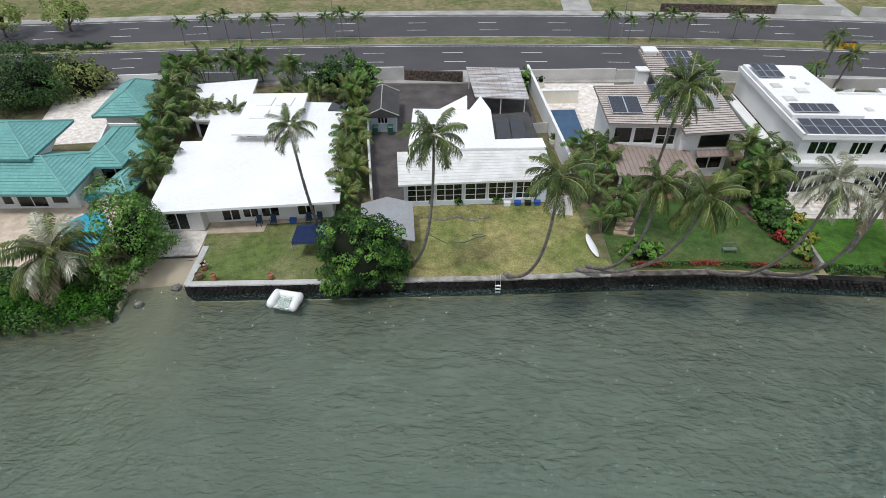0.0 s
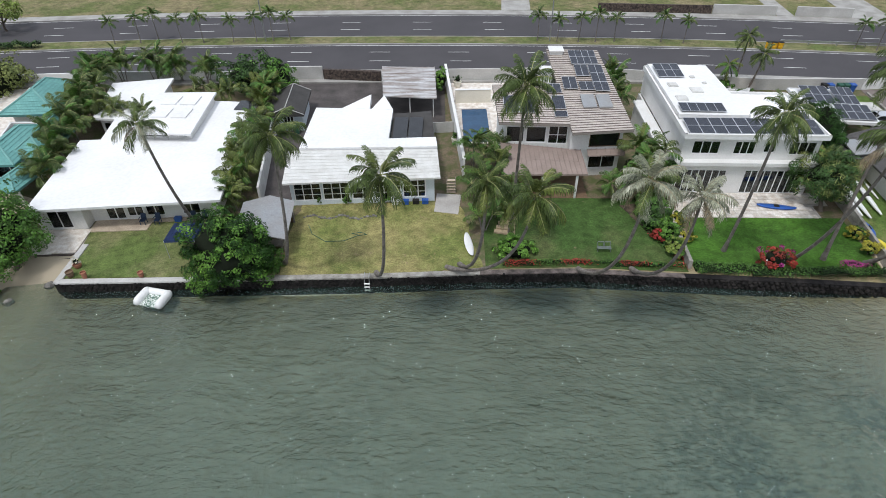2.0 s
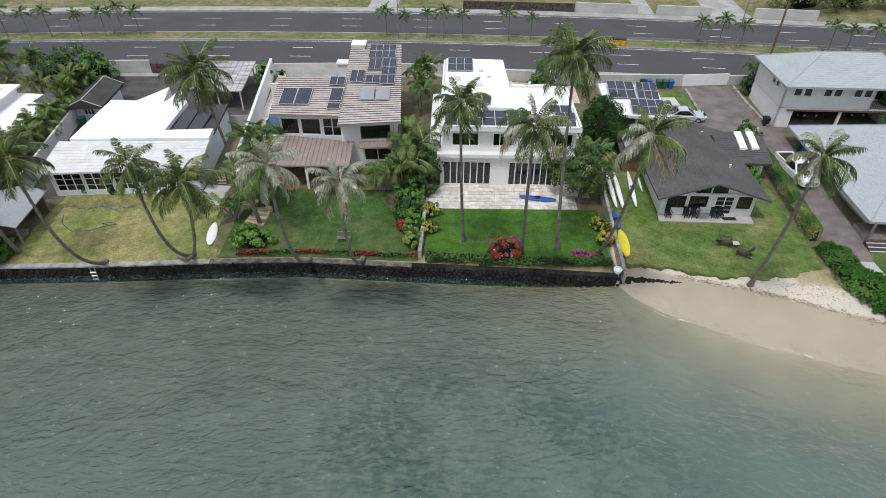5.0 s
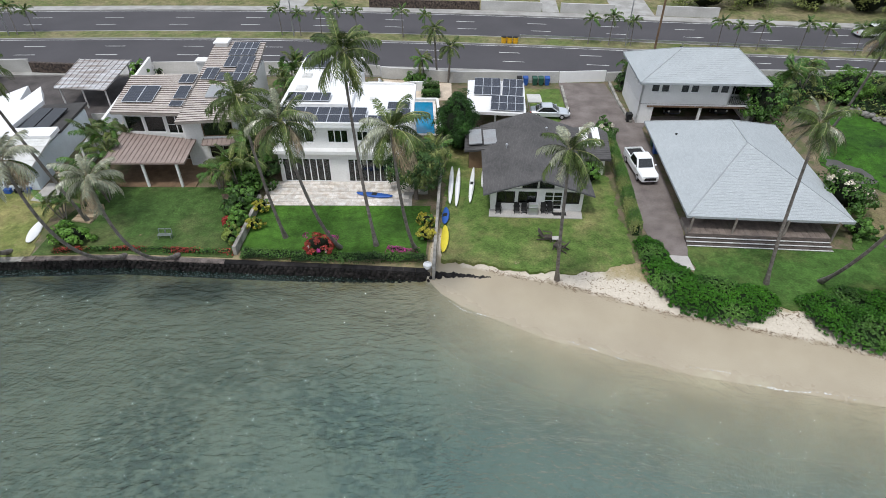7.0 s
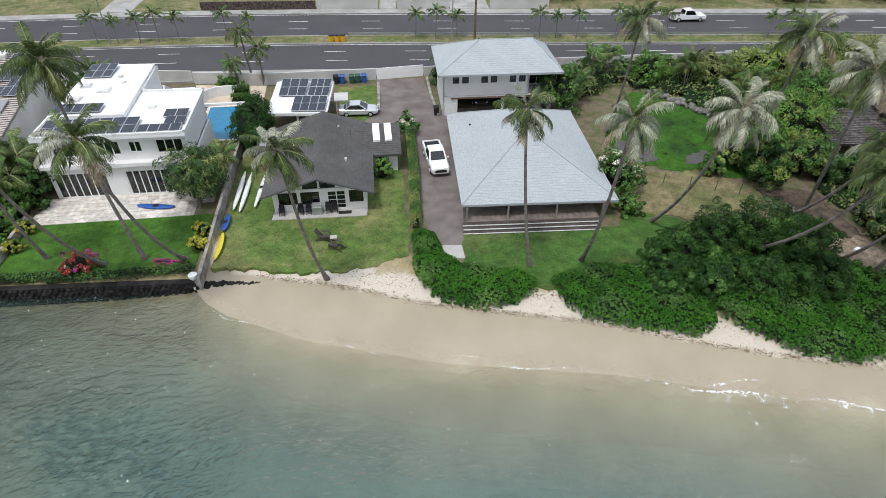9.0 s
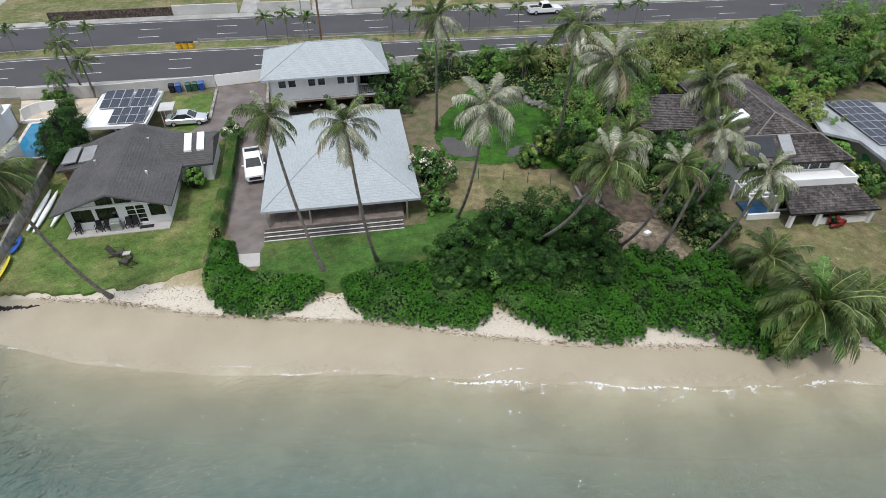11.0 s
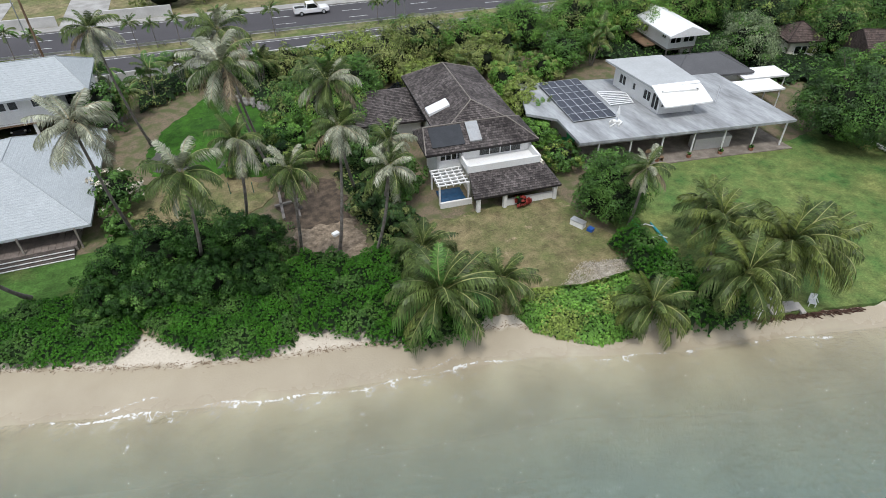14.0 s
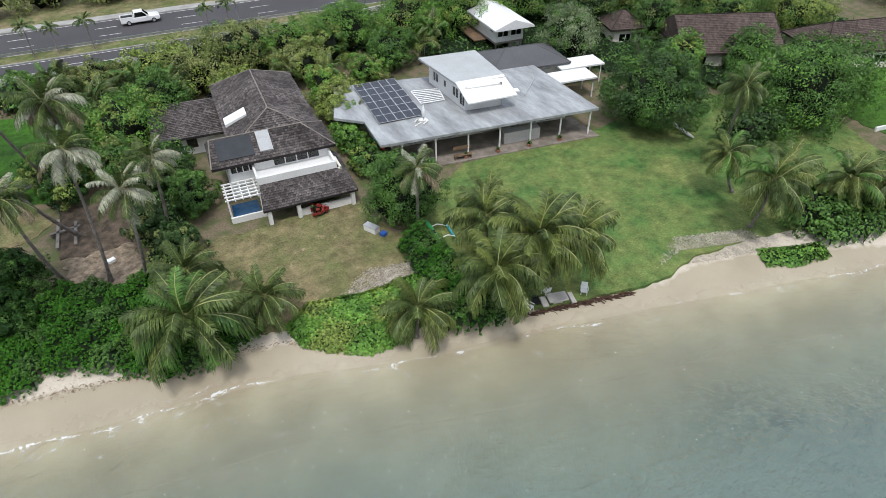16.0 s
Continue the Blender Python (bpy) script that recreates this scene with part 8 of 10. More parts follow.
part("coping", cb, M_greywall, seawall)


def rock(seed, n=7):
    """A rough angular stone about 1 m across, with few faces."""
    rng = np.random.default_rng(seed)
    mb = MB()
    rings = []
    for z, r in ((-0.42, 0.30), (-0.2, 0.5), (0.15, 0.52), (0.40, 0.28)):
        rings.append([(r * math.cos(2 * math.pi * k / n) * rng.uniform(0.78, 1.12), r * math.sin(2 * math.pi * k / n) * rng.uniform(0.78, 1.12), z * rng.uniform(0.8, 1.15)) for k in range(n)])
    mb.rings(rings)
    return mb


LAVA = [rock(i).make("stone", M_lava) for i in range(6)]
BOULDER = [rock(20 + i).make("boulder", M_boulder) for i in range(4)]
rng = np.random.default_rng(3)
made = 0
loose = MB()
for x in np.arange(-23.5, 45.3, 0.44):
    for row in range(5):
        xx = x + (0.22 if row % 2 else 0) + rng.uniform(-0.08, 0.08)
        z = -0.02 + 0.31 * row + rng.uniform(-0.05, 0.05)
        y = float(shore_y(xx)) - 0.03 + rng.uniform(-0.05, 0.03)
        sx, sz = rng.uniform(0.36, 0.52), rng.uniform(0.28, 0.40)
        if 16.5 < xx < 43 and made < 300:
            ob = new("stone", LAVA[int(rng.integers(6))])
            ob.parent = seawall
            ob.matrix_basis = Matrix.Translation((xx, y, z)) @ pose(0, 0, 0, 90, rng.uniform(0, 360), 0) @ Matrix.Diagonal((sx, sz, 0.35, 1))
            made += 1
        else:
            src = LAVA[int(rng.integers(6))]
            m = Matrix.Translation((xx, y + (0.05 if xx < 12 else 0), z)) @ pose(0, 0, 0, 90, rng.uniform(0, 360), 0) @ Matrix.Diagonal((sx, sz, 0.30, 1))
            k0 = len(loose.v)
            loose.v += [tuple(m @ v.co) for v in src.vertices]
            for p in src.polygons:
                loose.f.append(tuple(k0 + i for i in p.vertices))
                loose.uv.append([(0, 0)] * len(p.vertices))
                loose.mi.append(0)
tagged(part("stone_facing", loose, M_lava, seawall), kind="stuff")
rubble = thing("rubble_groyne", (48.5, 34.8, 0.3), "low line of dark rocks running out of the seawall", "rocks")
for k in range(90):
    u = k / 89
    ob = new("rock", LAVA[k % 6])
    ob.parent = rubble
    ob.matrix_parent_inverse = wm(rubble).inverted()
    s = rng.uniform(0.3, 0.55) * (1 - 0.5 * u)
    x, y = 45.5 + 5.0 * u + rng.uniform(-0.1, 0.1), 35.0 - 0.7 * u + rng.uniform(-0.2, 0.2) * (1 - 0.6 * u)
    ob.matrix_basis = Matrix.Translation((x, y, groundz(x, y) - 0.06)) @ pose(0, 0, 0, rng.uniform(-12, 12), 0, rng.uniform(0, 360)) @ Matrix.Diagonal((s * 1.7, s * 1.3, s * 0.5, 1))
for k in range(4):
    x, y = -25.5 - 3.4 * rng.uniform(), 33.2 + rng.uniform(-1, 0.6)
    if k < 3:
        x, y = -24.9 + rng.uniform(-0.5, 0.5), 34.6 + rng.uniform(-0.8, 0.4)
    ob = tagged(new("boulder", BOULDER[k % 4]), "pale wet boulder in the shallow cove", "boulder", "cove boulders")
    ob.matrix_basis = Matrix.Translation((x, y, groundz(x, y) + 0.08)) @ pose(0, 0, 0, rng.uniform(0, 60), 0, rng.uniform(0, 360)) @ Matrix.Scale(rng.uniform(0.4, 0.8), 4)
for k in range(110):
    u = rng.uniform()
    x, y = 95.8 + 5.6 * u + rng.normal(0, 0.28), 64.2 - 8.4 * u + rng.normal(0, 0.28)
    ob = tagged(new("boulder", BOULDER[k % 4]), "grey boulder edging the pond", "boulder", "pond boulders")
    ob.matrix_basis = Matrix.Translation((x, y, groundz(x, y) + 0.1 + rng.uniform(0, 0.3))) @ pose(0, 0, 0, rng.uniform(0, 60), 0, rng.uniform(0, 360)) @ Matrix.Scale(rng.uniform(0.3, 0.75), 4)
for k in range(3):
    mb = MB()
    mb.prism([(-27.6, 37.55 - 0.3 * k), (-24.1, 37.85 - 0.3 * k), (-24.1, 38.2), (-27.6, 37.9)], 0.2, 1.42 - 0.22 * k)
    setting("steps", mb, M_darkteak, "dark timber steps down to the cove", "steps")
lad = thing("swim_ladder", (1.7, 34.9, 0), "short metal swim ladder on the seawall", "ladder")
for dx in (-0.2, 0.2):
    mb = MB()
    mb.tube([(1.7 + dx, 35.3, 1.8), (1.7 + dx, 34.8, 1.75), (1.7 + dx, 34.7, 0.2)], 0.03, 6)
    part("rail", mb, M_steel, lad)
for k in range(3):
    mb = MB()
    mb.box(1.7, 34.7, 0.35 + 0.36 * k, 0.46, 0.14, 0.05)
    part("rung", mb, M_whitepl, lad)


def garden_wall(pts, h, m, label, thick=0.22, cap=None, name="garden_wall"):
    """A free-standing wall along points, stepping with the ground."""
    mb = MB()
    for (x0, y0), (x1, y1) in zip(pts, pts[1:]):
        d = Vector((x1 - x0, y1 - y0, 0))
        nrm = Vector((-d.y, d.x, 0)).normalized() * thick / 2
        a, b = Vector((x0, y0, 0)), Vector((x1, y1, 0))
        za, zb = max(groundz(x0, y0), 0.6), max(groundz(x1, y1), 0.6)
        ring = [a - nrm, b - nrm, b + nrm, a + nrm]
        zz = [za, zb, zb, za]
        mb.solid([v + Vector((0, 0, z - 0.5)) for v, z in zip(ring, zz)], [v + Vector((0, 0, z + h)) for v, z in zip(ring, zz)])
    ob = setting(name, mb, m, label, "wall")
    if cap:
        cb = MB()
        for (x0, y0), (x1, y1) in zip(pts, pts[1:]):
            za, zb = max(groundz(x0, y0), 0.6), max(groundz(x1, y1), 0.6)
            cb.beam((x0, y0, za + h + 0.03), (x1, y1, zb + h + 0.03), thick + 0.1, 0.06)
        part("wall_cap", cb, cap, ob)
    return ob


garden_wall([(-9.8, 45.6), (-11.2, 55.6), (-12.2, 64)], 2.0, M_offwhite, "weathered white garden wall")
garden_wall([(9.9, 50.4), (8.8, 62), (7.7, 74)], 2.3, M_white, "white garden wall beside the pool court", cap=M_white)
garden_wall([(6.2, 59.9), (8.8, 60.2)], 1.3, M_greywall, "grey panel gate", 0.1)
garden_wall([(8.0, 73.9), (19.4, 74.4)], 1.7, M_greywall, "grey road wall")
garden_wall([(9.0, 67.6), (13.4, 67.8)], 1.7, M_cream, "cream pool screen wall", cap=M_white)
garden_wall([(-15.3, 73.9), (-8.6, 74.2)], 1.9, M_greywall, "pale grey road wall", 0.3)
garden_wall([(-8.5, 74.2), (-0.8, 73.6)], 1.5, M_lavabrown, "dark lava rock road wall", 0.5)
garden_wall([(-75, 71), (-50, 72.4), (-36, 73.6), (-15.4, 74.0)], 1.3, M_white, "white road wall")
garden_wall([(19.6, 74.6), (29, 74.8), (38, 73.6)], 1.5, M_greywall, "grey road wall")
garden_wall([(28.75, 36.6), (28.9, 40.5), (29.0, 44.6)], 0.85, M_coping, "grey weathered garden wall", 0.3)
garden_wall([(45.6, 34.4), (46.0, 45.6), (46.3, 57)], 1.25, M_coping, "weathered grey boundary wall with pale patches", 0.25)
garden_wall([(38.2, 73.2), (47.6, 71.8), (61.4, 71.9)], 1.5, M_greywall, "grey road wall", 0.25)
garden_wall([(61.5, 71.9), (67.6, 72.4)], 1.5, M_whitepl, "long white sliding gate", 0.1)
garden_wall([(67.7, 72.5), (84, 73.5), (100, 73.4), (128, 72.5), (150, 75)], 1.2, M_greywall, "grey road wall behind the thicket", 0.25)
patch("terrace", [(39.9, 66.5), (47.4, 66.5), (47.4, 71.4), (38.4, 72.6)], M_tanpave, 0.03, "pale tan paved court beyond the pool", "terrace")
garden_wall([(40.2, 67.2), (40.7, 68.2), (41.7, 68.9), (43.0, 69.1), (44.2, 69.0)], 1.3, M_white, "curved white court wall", 0.2)
garden_wall([(40.2, 66.4), (45.6, 66.4), (46.2, 57.4)], 0.35, M_white, "low white pool surround", 0.3)
garden_wall([(61.3, 62.6), (61.6, 70.6)], 0.25, M_coping, "low stone edging of the small lawn", 0.3)
garden_wall([(68.2, 60.8), (67.9, 66), (68.0, 71.6)], 0.35, M_coping, "low stone edging beside the drive", 0.3)
garden_wall([(-29.2, 31.4), (-30.4, 34.0), (-31.4, 36.6)], 0.7, M_greywall, "pale sloping wall beside the cove", 0.35)
garden_wall([(176, 11.6), (186, 9.4)], 0.5, M_white, "low white pool wall")


def pool(poly, m, label, rim=True):
    ob = patch("pool_water", poly, m, 0.07, label, "pool")
    if rim:
        mb = MB()
        for (x0, y0), (x1, y1) in zip(poly, poly[1:] + poly[:1]):
            mb.beam((x0, y0, float(land(y0)) + 0.05), (x1, y1, float(land(y1)) + 0.05), 0.34, 0.14)
        part("pool_rim", mb, M_paver, ob)


pool([(-38.6, 42.0), (-36.2, 38.6), (-35.2, 36.6), (-33.8, 36.8), (-33.3, 39.2), (-33.8, 42.4), (-35.4, 44.6), (-37.0, 44.2)], M_pool, "bright turquoise kidney-shaped pool")
pool([(9.8, 57.6), (13.2, 57.6), (13.0, 66.0), (9.6, 65.8)], M_pooldark, "deep blue rectangular pool")
pool([(41.2, 57.8), (45.6, 57.7), (45.2, 66.0), (41.2, 66.0)], M_poolblue, "blue rectangular pool beside the house")
patch("pool_water", [(181, 10.5), (187, 9.2), (188, 11.6), (182, 12.8)], M_pooldark, 0.2, "neighbouring dark pool", "pool")
mb = MB()
mb.rings([[(-37.2 + r * math.cos(a), 46.6 + r * math.sin(a), z) for a in np.linspace(0, 2 * math.pi, 25)[:-1]] for r, z in ((1.45, 1.4), (1.45, 1.98), (1.15, 1.98), (1.1, 1.7))], close=False)
spa = thing("spa_pool", (-37.2, 46.6, 1.5), "round raised spa with turquoise water", "spa")
part("spa_rim", mb, M_paver, spa)
mb = MB()
mb.rings([[(-37.2 + r * math.cos(a), 46.6 + r * math.sin(a), z) for a in np.linspace(0, 2 * math.pi, 25)[:-1]] for r, z in ((1.12, 1.6), (1.12, 1.82))])
part("spa_water", mb, M_pool, spa)
bal = thing("balustrade", (-33, 36.2, 1.4), "white turned balustrade along the terrace edge", "balustrade")
mb = MB()
mb.beam((-36.5, 36.2, 2.2), (-31.3, 36.2, 2.2), 0.22, 0.12)
part("handrail", mb, M_white, bal)
bb = MB()
bb.rings([[(r * math.cos(a), r * math.sin(a), z) for a in np.linspace(0, 2 * math.pi, 7)[:-1]] for z, r in ((0, 0.07), (0.1, 0.05), (0.3, 0.08), (0.55, 0.04), (0.74, 0.07))])
bal_me = bb.make("baluster", M_white)
for k in range(20):
    ob = new("baluster", bal_me)
    ob.parent = bal
    ob.matrix_parent_inverse = wm(bal).inverted()
    ob.matrix_basis = Matrix.Translation((-36.4 + 0.265 * k, 36.2, 1.42))

# stone slabs of the patio in front of the white modern house
base = patch("patio", [(29.0, 43.9), (43.4, 43.8), (43.4, 46.0), (44.9, 46.0), (44.9, 48.1), (29.6, 48.2)], M_grout, 0.02, "pale stone paved patio", "patio")
pv = MB()
pv.box(0, 0, 0, 0.97, 0.56, 0.05)
paver_me = pv.make("paver", M_paver)
n = 0
for j in range(7):
    for i in range(15):
        x, y = 29.6 + i * 1.0 + (0.5 if j % 2 else 0), 44.25 + 0.59 * j
        if x > (43.0 if y < 46.2 else 44.4):
            continue
        ob = new("paver", paver_me)
        ob.parent = base
        ob.matrix_basis = Matrix.Translation((x, y, float(land(y)) + 0.035 + rng.uniform(0, 0.008))) @ pose(0, 0, 0, 0, 0, rng.uniform(-0.5, 0.5))
        n += 1

# bare earth, gravel and paths
patch("bare_earth", wavy([(97.6, 29.4), (102.6, 27.2), (103.2, 31), (103.0, 34.4), (97.8, 34.6)], 0.25, 0.25, 21), mat("sandy_earth", (0.30, 0.235, 0.17), 0.95, 0.4, 0.5, 7, 0.6, second=(0.13, 0.10, 0.07), mix=0.7), 0.05, "bare sandy earth under the palms", "earth")
patch("bare_earth", wavy([(97.2, 34.0), (103.0, 33.4), (103.2, 41), (97.6, 42)], 0.5, 0.3, 22), M_mulch, 0.05, "reddish bare earth with palm litter", "earth")
def scatter(poly, n, size, m, label, category, seed):
    """A thin spread of many small flat stones, thinning out at its rim."""
    rg = np.random.default_rng(seed)
    mb = MB()
    c = np.mean(poly, axis=0)
    tri = [(np.array(poly[i]), np.array(poly[(i + 1) % len(poly)])) for i in range(len(poly))]
    for k in range(n):
        a, b = tri[int(rg.integers(len(tri)))]
        u = rg.uniform() ** 0.6
        w = rg.uniform()
        x, y = c + (a + (b - a) * w - c) * u * rg.uniform(0.9, 1.15)
        r = size * rg.uniform(0.5, 1.4)
        g0 = groundz(x, y)
        z = float(land(y)) + 0.06 if g0 > float(land(y)) - 0.05 else g0
        ring = [(x + r * rg.uniform(0.7, 1.2) * math.cos(t), y + r * rg.uniform(0.6, 1.1) * math.sin(t)) for t in (0.3, 1.6, 2.8, 4.1, 5.2)]
        mb.prism(ring, z - 0.03, z + 0.02 + 0.2 * r)
    return setting("gravel", mb, m, label, category, "stuff")


scatter([(115.4, 17.7), (119.5, 16.4), (122.6, 16.0), (122.2, 18.6), (118.6, 19.6)], 5200, 0.032, mat("coral_rubble", (0.46, 0.41, 0.34), 0.95, 0.3, 0.5, 14, 0.4, island=0.3), "pale coral gravel strewn over the grass", "gravel", 5)
scatter([(139.4, 7.6), (145.6, 5.6), (149.4, 4.6), (148.6, 7.4), (143.0, 9.6)], 6500, 0.036, mat("shell_sand", (0.47, 0.42, 0.34), 0.95, 0.3, 0.6, 12, 0.4, island=0.3), "pale coral sand washed over the grass", "sand", 6)
patch("path", [(7.0, 44.6), (9.3, 44.2), (9.6, 47.4), (7.2, 47.6)], M_concrete, 0.06, "pale concrete corner path", "path")
patch("mulch_bed", wavy([(24.8, 45.8), (28.4, 38), (29.0, 37.4), (28.4, 46.6)], 0.6, 0.1, 25), M_mulch, 0.05, "reddish mulched planting bed", "bed")
patch("path", [(65.6, 35.0), (67.2, 34.8), (67.2, 36.6), (65.4, 36.8)], M_concrete, 0.07, "pale concrete end of the driveway", "path")
for k in range(26):
    x, y = -5.2 + 0.27 * k, 43.6 + 0.25 * math.sin(k * 0.6) + rng.uniform(-0.1, 0.1)
    ob = tagged(new("edging_stone", BOULDER[k % 4]), "small grey edging stone in the lawn", "stone", "edging stones")
    ob.matrix_basis = Matrix.Translation((x, y, groundz(x, y) + 0.05)) @ Matrix.Scale(rng.uniform(0.22, 0.36), 4)

# foam along the waterline: a thin film with lacy holes
def foammat():
    m = bpy.data.materials.new("sea_foam")
    m.use_nodes = True
    n, l = m.node_tree.nodes, m.node_tree.links
    b = n["Principled BSDF"]
    b.inputs["Base Color"].default_value, b.inputs["Roughness"].default_value = (0.78, 0.78, 0.76, 1), 0.7
    geo = n.new("ShaderNodeNewGeometry")
    warp = n.new("ShaderNodeTexNoise")
    warp.inputs["Scale"].default_value, warp.inputs["Detail"].default_value = 1.4, 5
    l.new(geo.outputs["Position"], warp.inputs["Vector"])
    add = n.new("ShaderNodeMix")
    add.data_type, add.blend_type = "RGBA", "ADD"
    add.inputs[0].default_value = 1.0
    l.new(geo.outputs["Position"], add.inputs[6])
    l.new(warp.outputs["Color"], add.inputs[7])
    cell = n.new("ShaderNodeTexVoronoi")
    cell.feature = "DISTANCE_TO_EDGE"
    cell.inputs["Scale"].default_value = 2.6
    l.new(add.outputs[2], cell.inputs["Vector"])
    patchy = n.new("ShaderNodeTexNoise")
    patchy.inputs["Scale"].default_value, patchy.inputs["Detail"].default_value = 0.8, 6
    l.new(geo.outputs["Position"], patchy.inputs["Vector"])
    at = n.new("ShaderNodeAttribute")
    at.attribute_name = "foam"

    def math_(op, a, c):
        k = n.new("ShaderNodeMath")
        k.operation, k.use_clamp = op, op == "MULTIPLY"
        for i, v in enumerate((a, c)):
            if isinstance(v, (int, float)):
                k.inputs[i].default_value = v
            else:
                l.new(v, k.inputs[i])
        return k.outputs[0]

    # where the film is dense it covers all; where thin only the threads between the cells are left
    reach = math_("SUBTRACT", math_("ADD", at.outputs["Fac"], math_("MULTIPLY", patchy.outputs[0], 1.3)), 0.86)
    cover = math_("MULTIPLY", math_("SUBTRACT", math_("MULTIPLY", reach, 0.42), cell.outputs["Distance"]), 12.0)
    thick = math_("MULTIPLY", cover, 0.75)
    tr = n.new("ShaderNodeBsdfTransparent")
    mx = n.new("ShaderNodeMixShader")
    l.new(thick, mx.inputs[0])
    l.new(tr.outputs[0], mx.inputs[1])
    l.new(b.outputs[0], mx.inputs[2])
    l.new(mx.outputs[0], n["Material Output"].inputs[0])
    return m


FOAM = [(45, 0.0), (47, 0.7), (50, 0.95), (53, 0.6), (57, 0.45), (62, 0.3), (68, 0.6), (76, 0.75), (84, 0.85), (92, 0.8), (104, 0.62), (116, 0.5), (124, 0.35), (134, 0.45), (142, 0.35), (150, 0.55), (165, 0.4)]


def foam_attr(X, D, Y):
    k = np.interp(X, [p[0] for p in FOAM], [p[1] for p in FOAM])
    edge = -0.35 + 0.22 * np.sin(X * 0.37) + 0.14 * np.sin(X * 1.13 + 1)
    line = np.exp(-((D - edge) / 0.12) ** 2) * np.clip(0.55 + 0.45 * np.sin(X * 0.53 + 2), 0, 1)
    wash = 0.75 * np.exp(-((D - edge - 0.8 - 0.3 * np.sin(X * 0.9)) / 0.10) ** 2) * np.clip(np.sin(X * 0.31 + 0.5), 0, 1)
    lace = 0.52 * np.exp(-np.abs(D - edge + 0.3) / 1.9) * (D < edge) * np.clip((X - 70) / 14, 0, 1)
    return {"foam": np.clip(0.9 * k * (line + wash + lace), 0, 1)}


foam = sheet("sea_foam", np.arange(45, 165.1, 0.25), np.concatenate([np.arange(-6, -1.2, 0.4), np.arange(-1.2, 1.2, 0.08)]), lambda X, D: np.maximum(height(X, D), SEA) + 0.015, [foammat()], foam_attr)
foam.visible_shadow = False
tagged(foam, "thin white foam along the waterline", "foam", kind="stuff")
# dry twigs and leaf litter at the top of the beach
lit = MB()
rng = np.random.default_rng(12)
for k in range(3600):
    x = rng.uniform(50, 118)
    y = float(shore_y(x)) + float(beach_w(x)) + (rng.normal(-0.75, 0.16) if k % 3 else rng.normal(0.5, 0.8))
    if k % 3 == 0 and not (56 < x < 64 or math.sin(x * 0.8) > 0.55):
        continue
    z = groundz(x, y) + 0.02
    L, a = 0.03 + 0.22 * rng.uniform() ** 2.5, rng.uniform(0, math.pi)
    lit.beam((x, y, z), (x + L * math.cos(a), y + L * math.sin(a), z + rng.uniform(0, 0.03)), rng.uniform(0.012, 0.05), 0.015)
setting("beach_litter", lit, mat("dry_twigs", (0.22, 0.155, 0.10), 0.9, 0.3, 0.5, 10, 0.0), "dry brown twigs and leaves along the sand", "litter", "stuff")
scarp = MB()
for k in range(420):
    x = 126.4 + 8.6 * rng.uniform()
    y = float(np.interp(x, (124.5, 130.5, 135.4), (9.9, 8.2, 6.9))) - rng.uniform(0.0, 0.3)
    z = 1.36 - 1.1 * rng.uniform(0, 0.42)
    a, L = rng.normal(-0.25, 0.5), rng.uniform(0.2, 0.7)
    scarp.beam((x, y, z), (x + L * math.cos(a), y + 0.5 * L * math.sin(a) - 0.08, z - rng.uniform(0.0, 0.22)), 0.05, 0.05)
setting("root_bank", scarp, mat("exposed_roots", (0.095, 0.052, 0.036), 0.9, 0.3, 0.4, 10, 0.0), "exposed reddish roots on the eroded bank", "roots", "stuff")


# ---- vehicles ----
def loft(sections, x0, width, taper=0.0):
    """Rings across the car: (x, list of (y half width, z)) as closed outlines."""
    return [[(x, y, z) for y, z in sec] for x, sec in sections]


